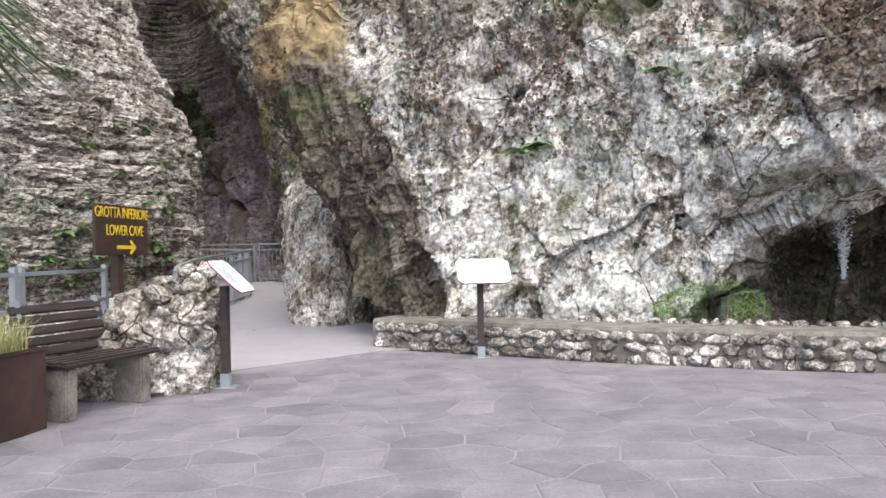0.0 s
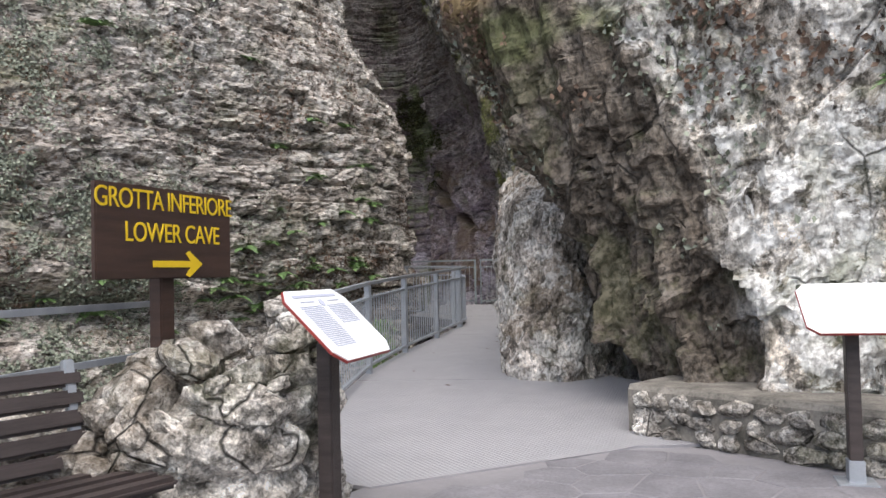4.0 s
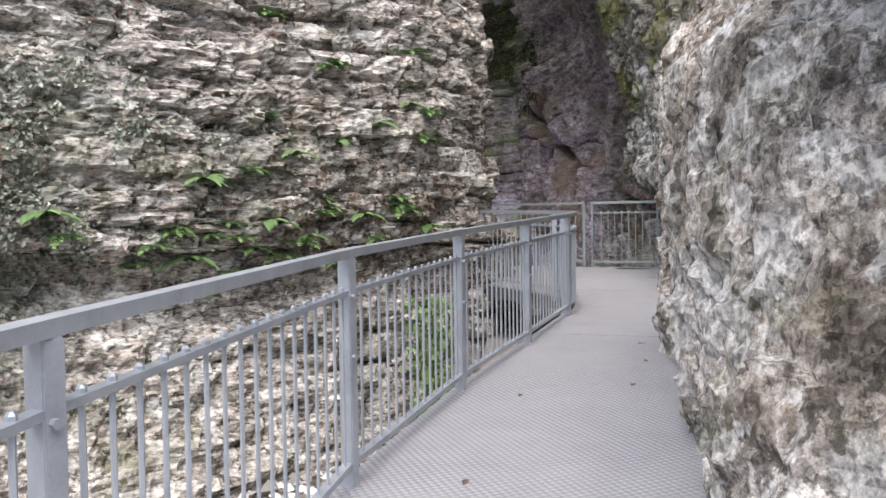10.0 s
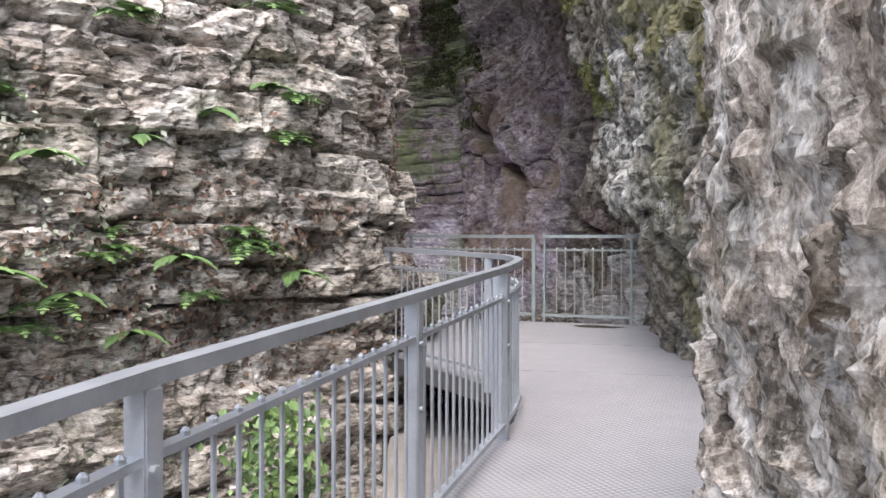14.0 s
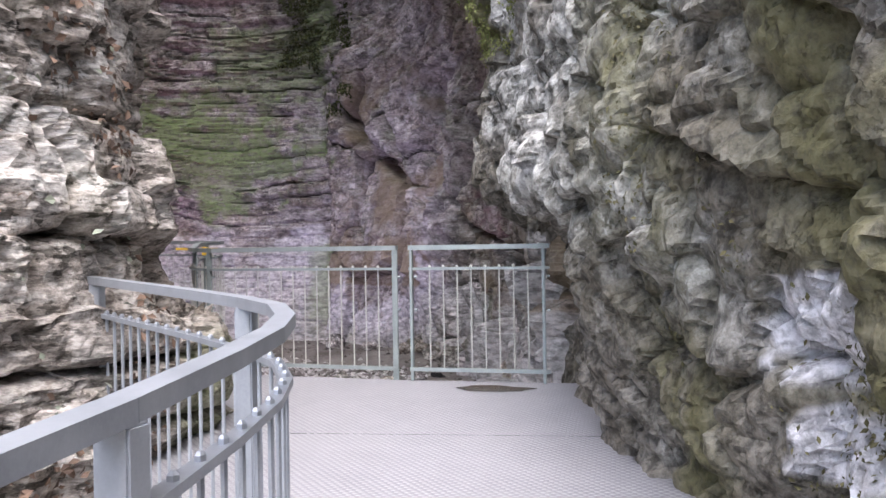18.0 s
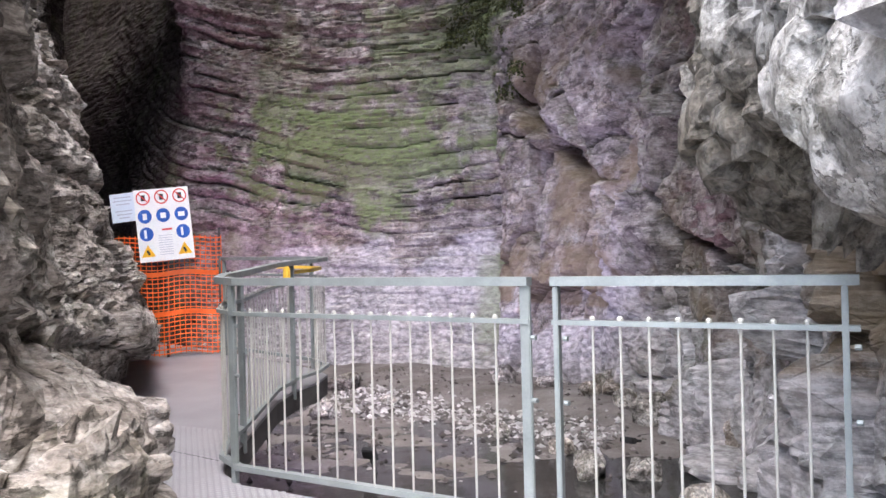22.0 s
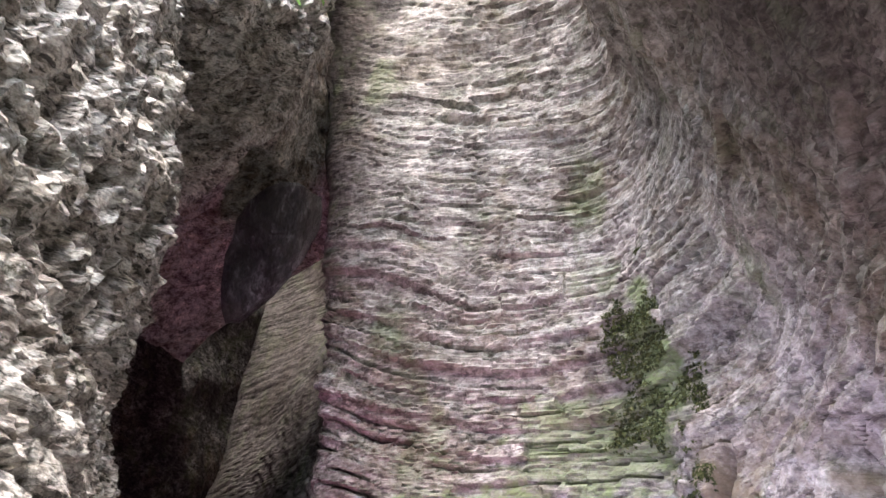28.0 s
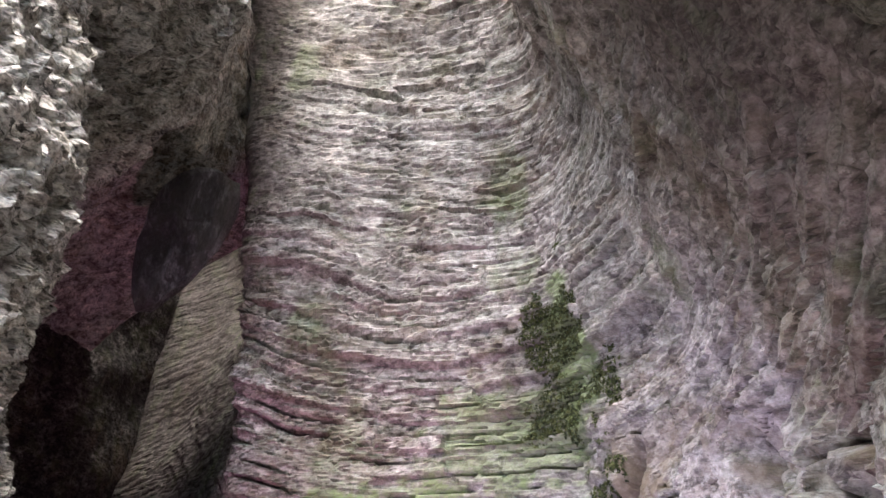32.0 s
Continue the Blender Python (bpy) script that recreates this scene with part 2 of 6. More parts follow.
M_LEFT = rock_material("bedded limestone with ivy", (0.12, 0.098, 0.082), (0.43, 0.385, 0.345), (0.7, 0.66, 0.61), lichen=0.45, bare=0.55, brown_and_shade=(0.3, 0.262, 0.225), moss=0.12, rust=0.3, black=0.3, cracks=0.3, stretch=(0.8, 0.8, 2.4), rust_colour=(0.22, 0.18, 0.14), grain=0.75, contrast=0.7, relief=0.7)
M_RIGHT = rock_material("pale lichen limestone", (0.05, 0.04, 0.031), (0.55, 0.495, 0.425), (0.95, 0.92, 0.86), lichen=1.0, moss=0.25, rust=0.25, stretch=(1, 1, 0.8), black=0.75, bare=0.92, rust_colour=(0.2, 0.13, 0.075), brown_and_shade=(0.17, 0.142, 0.115), pit=0.5, cracks=0.8, lichen_at=0.465, grain=0.8)
M_SLAB = rock_material("grey weathered limestone", (0.17, 0.147, 0.126), (0.44, 0.394, 0.35), (0.7, 0.65, 0.59), lichen=0.4, moss=0.12, rust=0.35, stretch=(1, 1, 0.6), black=0.5, cracks=0.0, streak=0.35, pit=0.6, chips=0.45, grain=1.3, contrast=1.0, relief=0.6)
M_GATE = rock_material("knobbly pale limestone", (0.15, 0.148, 0.136), (0.42, 0.42, 0.397), (0.7, 0.7, 0.67), lichen=0.6, moss=0.1, rust=0.15, stretch=(1, 1, 0.8), black=0.5, cracks=0.5, pit=0.5, moss_colour=(0.1, 0.095, 0.04), bare=0.8, brown_and_shade=(0.19, 0.165, 0.13), streak=0.4, chips=0.8, grain=0.8, contrast=0.85, relief=0.8)
M_BACK = rock_material("thin bedded gorge limestone", (0.24, 0.208, 0.19), (0.46, 0.415, 0.385), (0.66, 0.61, 0.575), lichen=0.3, moss=0.12, rust=0.35, stretch=(0.8, 0.8, 1.6), black=0.4, cracks=0.6, moss_colour=(0.125, 0.165, 0.07), streak=0.4, pit=0.45, bare=0.85, brown_and_shade=(0.085, 0.069, 0.062), rust_colour=(0.24, 0.18, 0.11), ochre=(0.22, 0.175, 0.115), chips=0.45, grain=0.4, contrast=0.45, relief=0.5)
M_DARK = rock_material("dark limestone and recess shade", (0.03, 0.027, 0.025), (0.08, 0.072, 0.065), (0.17, 0.155, 0.145), moss=0.2, rust=0.2)


# ---------------------------------------------------------------- shaping tools
def part(name, bm, mat, parent=None, label=""):
    """A bmesh as one mesh object under a thing or a part."""
    me = bpy.data.meshes.new(name)
    bm.to_mesh(me)
    bm.free()
    me.materials.append(mat)
    ob = new(name, me)
    ob.parent = parent
    if label:
        ob["label"] = label
    return ob


def thing(name, label, category, group="", kind="", at=None):
    ob = new(name)
    ob.empty_display_size = 0.2
    if at is not None:
        ob.matrix_basis = at
    return tagged(ob, label, category, group, kind)


def box(bm, size, m=Matrix(), bevel=0.0):
    made = bmesh.ops.create_cube(bm, size=1.0, matrix=m @ Matrix.Diagonal((*size, 1)))["verts"]
    if bevel:
        edges = {e for v in made for e in v.link_edges}
        bmesh.ops.bevel(bm, geom=list(edges), offset=bevel, segments=2, affect="EDGES", clamp_overlap=True)
    return bm


def tube(bm, points, radius, sides=8, radii=None):
    """A round bar along points."""
    pts = [Vector(p) for p in points]
    rings = []
    for n, p in enumerate(pts):
        way = (pts[min(n + 1, len(pts) - 1)] - pts[max(n - 1, 0)]).normalized()
        side = way.cross(Vector((0, 0, 1)))
        side = side.normalized() if side.length > 1e-3 else Vector((1, 0, 0))
        up = side.cross(way)
        r = radii[n] if radii else radius
        rings.append([bm.verts.new(p + r * (math.cos(a) * side + math.sin(a) * up)) for a in (2 * math.pi * k / sides for k in range(sides))])
    for a, b in zip(rings, rings[1:]):
        for k in range(sides):
            bm.faces.new((a[k], a[(k + 1) % sides], b[(k + 1) % sides], b[k])).smooth = sides > 6
    bm.faces.new(rings[0][::-1])
    bm.faces.new(rings[-1])
    return bm


def strip_bar(bm, points, wide, high):
    """A rectangular bar along points, upright."""
    pts = [Vector(p) for p in points]
    rings = []
    for n, p in enumerate(pts):
        way = (pts[min(n + 1, len(pts) - 1)] - pts[max(n - 1, 0)]).normalized()
        side = Vector((way.y, -way.x, 0)).normalized()
        rings.append([bm.verts.new(p + a * side * wide / 2 + Vector((0, 0, b * high / 2))) for a, b in ((-1, -1), (1, -1), (1, 1), (-1, 1))])
    for a, b in zip(rings, rings[1:]):
        for k in range(4):
            bm.faces.new((a[k], a[(k + 1) % 4], b[(k + 1) % 4], b[k]))
    bm.faces.new(rings[0][::-1])
    bm.faces.new(rings[-1])
    return bm


# lattice noise on arrays of places
def _hash(i, j, k, seed):
    h = (i * 374761393 + j * 668265263 + k * 2147483647 + seed * 1274126177) & 0xFFFFFFFF
    h = ((h ^ (h >> 13)) * 1274126177) & 0xFFFFFFFF
    h = ((h ^ (h >> 16)) * 2246822519) & 0xFFFFFFFF
    return ((h ^ (h >> 15)) & 0xFFFFFF) / float(0xFFFFFF)


def value_noise(p, seed=0):
    i = np.floor(p).astype(np.int64)
    f = p - i
    f = f * f * f * (f * (f * 6 - 15) + 10)
    out = 0.0
    for a in (0, 1):
        wa = f[:, 0] if a else 1 - f[:, 0]
        for b in (0, 1):
            wb = f[:, 1] if b else 1 - f[:, 1]
            for c in (0, 1):
                wc = f[:, 2] if c else 1 - f[:, 2]
                out = out + wa * wb * wc * _hash(i[:, 0] + a, i[:, 1] + b, i[:, 2] + c, seed)
    return out * 2 - 1


def fbm(p, octaves=4, gain=0.5, seed=0):
    out, amp, tot = 0.0, 1.0, 0.0
    for n in range(octaves):
        out = out + amp * value_noise(p * 2.03**n + 17.3 * n, seed + n)
        tot += amp
        amp *= gain
    return out / tot


def ridged(p, octaves=4, seed=0):
    out, amp, tot = 0.0, 1.0, 0.0
    for n in range(octaves):
        out = out + amp * (1 - 2 * np.abs(value_noise(p * 2.07**n + 9.1 * n, seed + n)))
        tot += amp
        amp *= 0.5
    return out / tot


def cells(p, seed=0):
    """Distance to the nearest and the second nearest of scattered points, the nearest one's own random number, and a tilted facet about it."""
    i = np.floor(p).astype(np.int64)
    d1, d2, own, tilt = np.full(len(p), 9.0), np.full(len(p), 9.0), np.zeros(len(p)), np.zeros(len(p))
    for a in (-1, 0, 1):
        for b in (-1, 0, 1):
            for c in (-1, 0, 1):
                q = i + (a, b, c)
                h = [_hash(q[:, 0], q[:, 1], q[:, 2], seed + s) for s in (0, 1, 2)]
                o = [p[:, n] - q[:, n] - h[n] for n in range(3)]
                d = o[0] ** 2 + o[1] ** 2 + o[2] ** 2
                near = d < d1
                d2 = np.where(near, d1, np.minimum(d2, d))
                own = np.where(near, h[0], own)
                tilt = np.where(near, o[0] * (h[1] - 0.5) + o[1] * (h[2] - 0.5) + o[2] * (h[0] - 0.5), tilt)
                d1 = np.where(near, d, d1)
    return np.sqrt(d1), np.sqrt(d2), own, tilt


def beds(s, p, thick, seed=0):
    """Rock beds stacked along s: how far each stands out (-1 to 1), with rounded lips and gaps, and each bed's own tone."""
    s = s / thick + 0.22 * fbm(p * 0.7, 2, 0.5, seed + 5)
    k = np.floor(s)
    f = s - k
    split = np.floor(value_noise(p * 0.55, seed + 9) * 3 + p[:, 0] * 0.25)
    own = _hash(k.astype(np.int64), split.astype(np.int64), np.zeros(len(k), np.int64), seed)
    lip = np.clip(np.minimum(f, 1 - f) * 6, 0, 1) ** 0.6
    return (own * 2 - 1) * 0.8 + (lip - 1) * 0.7, own


def strata(s, p, thick, seed=0):
    """Thin beds parted by narrow joints that come and go along the bed: relief (about -1 to 0.5) and each bed's tone."""
    s = s / thick + 0.25 * fbm(p * 0.6, 3, 0.5, seed + 5) + 0.06 * fbm(p * 3.0, 2, 0.5, seed + 6)
    k = np.floor(s)
    f = s - k
    along = np.floor(0.35 * p[:, 0] + 0.3 * p[:, 1] + 1.5 * value_noise(p * 0.5, seed + 9)).astype(np.int64)
    own = _hash(k.astype(np.int64), along, np.zeros(len(k), np.int64), seed)
    keep = np.clip(0.35 + 2.2 * fbm(np.stack([p[:, 0] * 0.8, p[:, 1] * 0.8, k * 3.7], 1), 2, 0.5, seed + 7), 0, 1)
    return (own - 0.5) - 1.0 * keep * np.exp(-((f / 0.16) ** 2)) - 0.35 * keep * np.clip(f - 0.75, 0, 1), own


def spline(rows, t):
    """Rows of control values, read smoothly at t (0 to len - 1)."""
    rows = np.asarray(rows, float)
    n = len(rows)
    i = np.clip(np.floor(t).astype(int), 0, n - 2)
    f = (t - i)[(...,) + (None,) * (rows.ndim - 1)]
    p0, p1, p2, p3 = rows[np.clip(i - 1, 0, n - 1)], rows[i], rows[i + 1], rows[np.clip(i + 2, 0, n - 1)]
    return 0.5 * (2 * p1 + (p2 - p0) * f + (2 * p0 - 5 * p1 + 4 * p2 - p3) * f**2 + (3 * p1 - p0 - 3 * p2 + p3) * f**3)


def spaced(lengths, step):
    """Parameters along pieces of the given lengths, each cut at its own step."""
    steps = step if isinstance(step, (list, tuple)) else [step] * len(lengths)
    counts = [max(2, int(round(l / w))) for l, w in zip(lengths, steps)]
    return np.concatenate([i + np.arange(c) / c for i, c in enumerate(counts)] + [[float(len(lengths))]])


def sheet_grid(plan, levels, step, high_step=None):
    """plan: foot points (x, y); levels: (z, shift of each foot point (dx, dy)); steps: one, or one for each piece. Gives a grid of places."""
    plan = np.array(plan, float)
    zs = np.array([z for z, _ in levels], float)
    ribs = np.array([plan + np.array(s, float) for _, s in levels])
    ctrl = np.concatenate([ribs, np.broadcast_to(zs[:, None, None], (*ribs.shape[:2], 1))], 2)
    us = spaced(np.linalg.norm(np.diff(plan, axis=0), axis=1), step)
    vs = spaced(np.abs(np.diff(zs)), high_step or step)
    by_v = spline(ctrl, vs)
    return np.swapaxes(spline(np.swapaxes(by_v, 0, 1), us), 0, 1)


def grid_normals(g):
    du, dv = np.gradient(g, axis=1), np.gradient(g, axis=0)
    n = np.cross(du, dv)
    return n / np.maximum(np.linalg.norm(n, axis=2, keepdims=True), 1e-9)


def grid_mesh(name, g, mat, attrs=None, flip=False, smooth=True):
    rows, cols = g.shape[:2]
    idx = np.arange(rows * cols).reshape(rows, cols)
    quads = np.stack([idx[:-1, :-1], idx[:-1, 1:], idx[1:, 1:], idx[1:, :-1]], -1).reshape(-1, 4)
    if flip:
        quads = quads[:, ::-1]
    me = bpy.data.meshes.new(name)
    me.vertices.add(rows * cols)
    me.vertices.foreach_set("co", g.reshape(-1).astype(np.float32))
    me.loops.add(quads.size)
    me.loops.foreach_set("vertex_index", quads.reshape(-1).astype(np.int32))
    me.polygons.add(len(quads))
    me.polygons.foreach_set("loop_start", np.arange(0, quads.size, 4, dtype=np.int32))
    me.update(calc_edges=True)
    me.validate()
    me.polygons.foreach_set("use_smooth", np.full(len(quads), smooth))
    for key, values in (attrs or {}).items():
        a = me.attributes.new(key, "FLOAT", "POINT")
        a.data.foreach_set("value", np.clip(values, 0, 1).reshape(-1).astype(np.float32))
    me.materials.append(mat)
    return new(name, me)


GRIDS = {}


def rock(name, plan, levels, step, shape, mat, label, category="rock", flip=False, side=1.0, high_step=None, kind="structure", smooth=True):
    """A rock face: a smooth sheet from plan and levels, then shaped along its normals by shape(places) -> (out, tone, moss)."""
    g = sheet_grid(plan, levels, step, high_step)
    n = grid_normals(g) * side
    p = g.reshape(-1, 3)
    out, tone, moss, *more = shape(p)
    pale = more[0] if more else np.ones(len(p))
    g = g + n * out.reshape(g.shape[:2])[..., None]
    GRIDS[name] = (g, grid_normals(g) * side)
    ob = grid_mesh(name, g, mat, {"tone": tone, "moss": moss, "pale": pale, "crust": more[1] if len(more) > 1 else 0 * tone, "ochre": more[2] if len(more) > 2 else 0 * tone}, flip, smooth)
    return tagged(ob, label, category, kind=kind)


# ---------------------------------------------------------------- the rock faces
def level(y):
    """Height of the steel walkway, which climbs gently into the gorge."""
    return 0.0 if y < 10 else min(0.66, (y - 10) * 0.5 / 14.2)


def same(n, dx, dy=0.0):
    return [(dx, dy)] * n


def moss_patch(p, centre, size, seed=3, edge=0.35):
    d = np.linalg.norm((p - centre) / size, axis=1)
    return np.clip((1 - d + edge * fbm(p * 2.2, 4, 0.6, seed)) * 3, 0, 1)


def shape_left(p):
    s = p[:, 2] + 0.10 * (p[:, 1] - 18) + 0.25 * np.sin(p[:, 1] * 0.5)
    b, own = beds(s, p, 0.19, 11)
    b2, own2 = beds(s, p * 1.7, 0.07, 12)
    corner = np.clip((p[:, 1] - 13) / 5, 0.3, 1)
    gate = np.clip((p[:, 1] - 20.8) / 0.8, 0, 1) * np.clip((3.5 - p[:, 2]) / 1.5, 0, 1) * np.clip((27 - p[:, 1]) / 2, 0, 1)
    high = np.clip((p[:, 2] - 3) / 2, 0, 1) * np.clip((p[:, 1] - 22) / 1.5, 0, 1)
    d1, d2, co, tl = cells(p * (1.2, 1.2, 2.2) + 0.25 * fbm(p * 1.5, 2)[:, None], 4)
    e1, e2, eo, te = cells(p * (3.2, 3.2, 6.5), 5)
    out = (0.42 - 0.3 * gate) * fbm(p * 0.38, 4, 0.5, 1) + corner * (1 - 0.75 * high) * (1 - 0.1 * gate) * (0.11 * b * (0.6 + 0.6 * value_noise(p * 0.7, 8)) + 0.04 * b2)
    out += (0.45 + 0.55 * corner) * (1 - 0.5 * gate) * (0.12 * (co - 0.5) + (0.28 - 0.06 * high) * tl - 0.1 * np.clip(0.1 - (d2 - d1), 0, 1) / 0.1) + (0.6 + 0.4 * corner) * (1 - 0.4 * gate) * (1 - 0.75 * high) * (0.05 * (eo - 0.5) + 0.16 * te) + 0.05 * ridged(p * 2.6, 4, 21) + 0.022 * fbm(p * 13, 3, 0.6, 31)
    out -= 0.4 * np.exp(-((p[:, 2] - 0.75 + 0.1 * (p[:, 1] - 15)) / 0.3) ** 2) * (0.5 + 0.5 * np.clip(value_noise(p * 0.8, 77) * 2, -1, 1)) * np.clip((20.5 - p[:, 1]), 0, 1)
    course, bo = strata(s, p, 0.36, 13)
    row = np.floor(s / 0.36 + 0.25 * fbm(p * 0.6, 3, 0.5, 18))
    j1, j2, jo, tj = cells(np.stack([p[:, 0] * 1.5, p[:, 1] * 1.5, row * 7.3], 1) + 0.15 * fbm(p * 2, 2)[:, None], 15)
    blocky = np.clip((p[:, 1] - 16.5) / 2.5, 0, 0.85) * (1 - high)
    out = out * (1 - 0.75 * blocky) + blocky * (0.24 * course + 0.16 * (jo - 0.5) + 0.12 * tj - 0.1 * np.clip(0.09 - (j2 - j1), 0, 1) / 0.09)
    f1, f2, fo, tf = cells(p * 1.9, 6)
    out += high * (0.32 * tf + 0.12 * (fo - 0.5) - 0.09 * np.clip(0.08 - (f2 - f1), 0, 1) / 0.08)
    q1, q2, qo, tq = cells(p * 3.7, 16)
    out += high * (0.16 * tq + 0.05 * (qo - 0.5))
    moss = 0.4 * np.clip((fbm(p * 0.9, 4, 0.6, 51) - 0.12) * 4, 0, 1) * np.clip((19 - p[:, 1]) / 5, 0.15, 1)
    moss = np.maximum(moss, 0.6 * moss_patch(p, (-6.5, 22.1, 0.7), (0.5, 0.6, 0.5)))
    # low rock beyond y 20 is toned darker for the weaker light there
    pale = np.clip((p[:, 1] - 10) / 7, 0.12, 0.8) + 0.4 * np.clip((p[:, 1] - 20) / 2, 0, 1) * np.clip((p[:, 2] - 4) / 2, -0.8, 0.1)
    return out, own * 0.6 + 0.4 * own2, moss, np.clip(pale + 0.5 * fbm(p * 0.8, 3, 0.6, 53), 0, 1)


L_PLAN = [(-22, -2), (-14, 7), (-10.4, 11.5), (-8.5, 15.2), (-7.4, 17.9), (-6.75, 20.1), (-6.45, 21.6), (-6.95, 22.9), (-9.3, 24.2), (-10.3, 25.6), (-12.1, 27.2), (-15.5, 28.8), (-27, 31)]
L_LEVELS = [
    (-3.2, [(1.2, 0)] * 4 + [(0.9, -0.2), (0.4, 0), (0.1, 0.1), (0.2, -0.3), (0.3, -0.3), (0.3, -0.2), (0.3, 0), (0, 0), (0, 0)]),
    (0.2, same(13, 0)),
    (1.1, [(0, 0)] * 4 + [(0, 0), (0.1, 0), (0.1, 0.1), (0.05, 0), (0.2, 0), (0.3, 0), (0.2, 0), (0, 0), (0, 0)]),
    (1.5, [(0, 0)] * 4 + [(0, 0), (0.1, 0), (-0.2, 0.2), (-0.6, 0), (-0.1, 0), (0.1, 0), (0, 0), (0, 0), (0, 0)]),
    (2.2, [(-0.1, 0)] * 5 + [(0.1, 0), (-0.25, 0.2), (-0.75, 0), (-0.3, 0.1), (-0.3, 0.2), (-0.4, -0.2), (0, 0), (0, 0)]),
    (4.6, [(-0.7, 0)] * 3 + [(-0.3, 0.2), (-0.25, 0.4), (-0.15, 0.4), (-0.5, 0.2), (-1.1, 0), (-0.8, -0.4), (-0.8, -0.35), (-0.9, -0.4), (-0.9, -0.4), (0, 0)]),
    (7.0, [(-1.6, 0)] * 3 + [(-1.2, 0.4), (-1.2, 0.5), (-1.2, 0.5), (-1.7, 0.2), (-2.2, -0.2), (-1.4, -0.9), (-1.2, -0.8), (-0.9, -0.35), (-1.2, -0.5), (0, 0)]),
    (9.3, [(-2.6, 0)] * 4 + [(-2.2, 0.6)] * 3 + [(-3.0, -0.2), (-2.0, -1.6), (-1.8, -1.2), (-1.4, -0.7), (-1.8, -0.7), (0, 0.2)]),
    (10.4, [(-3.0, 0)] * 4 + [(-2.6, 0.6)] * 3 + [(-3.6, -0.2), (-2.5, -1.8), (-2.1, -1.5), (-1.5, -0.8), (-1.7, -0.6), (0, 0.2)]),
    (11.3, [(-3.3, 0)] * 4 + [(-2.9, 0.6)] * 3 + [(-4.0, -0.2), (-2.8, -1.9), (-2.2, -1.6), (-0.9, -0.1), (0.5, 0.8), (0, 0.6)]),
    (16.5, [(-8, 0)] * 4 + [(-7, 0.8)] * 3 + [(-6, 0), (-4.2, -2.4), (-3.2, -2.2), (-2.2, -1.0), (-0.1, 0.7), (0, 0.6)]),
    (19.5, [(-11, 0)] * 4 + [(-9.5, 0.8), (-8, 0.8), (-7, 0.6)] + [(-6.5, 0), (-4.4, -2.5), (-3.4, -2.4), (-2.6, -1.4), (-0.5, 0.5), (0, 0.6)]),
    # top rows added to hold daylight off the back wall
    (24, [(-15, 0)] * 4 + [(-13, 0), (-12, -1), (-11, -2)] + [(-8.5, -1), (-5.6, -3.4), (-4.6, -3.4), (-4.2, -3.2), (-2.4, -1.5), (-1, -0.5)]),
    (29, [(-18, 0)] * 4 + [(-16, 0), (-15, -1), (-14, -2)] + [(-11, -3), (-8, -5), (-7, -5), (-5.5, -4.5), (-3.4, -2.4), (-2, -2)]),
]
rock("cliff_left", L_PLAN, L_LEVELS, [0.25, 0.08, 0.05, 0.042, 0.04, 0.04, 0.04, 0.05, 0.06, 0.06, 0.06, 0.2], shape_left, M_LEFT, "grey layered limestone cliff overgrown with ivy and ferns", "cliff", high_step=[0.05, 0.035, 0.035, 0.035, 0.036, 0.05, 0.06, 0.06, 0.06, 0.09, 0.12, 0.2, 0.4], smooth=False)


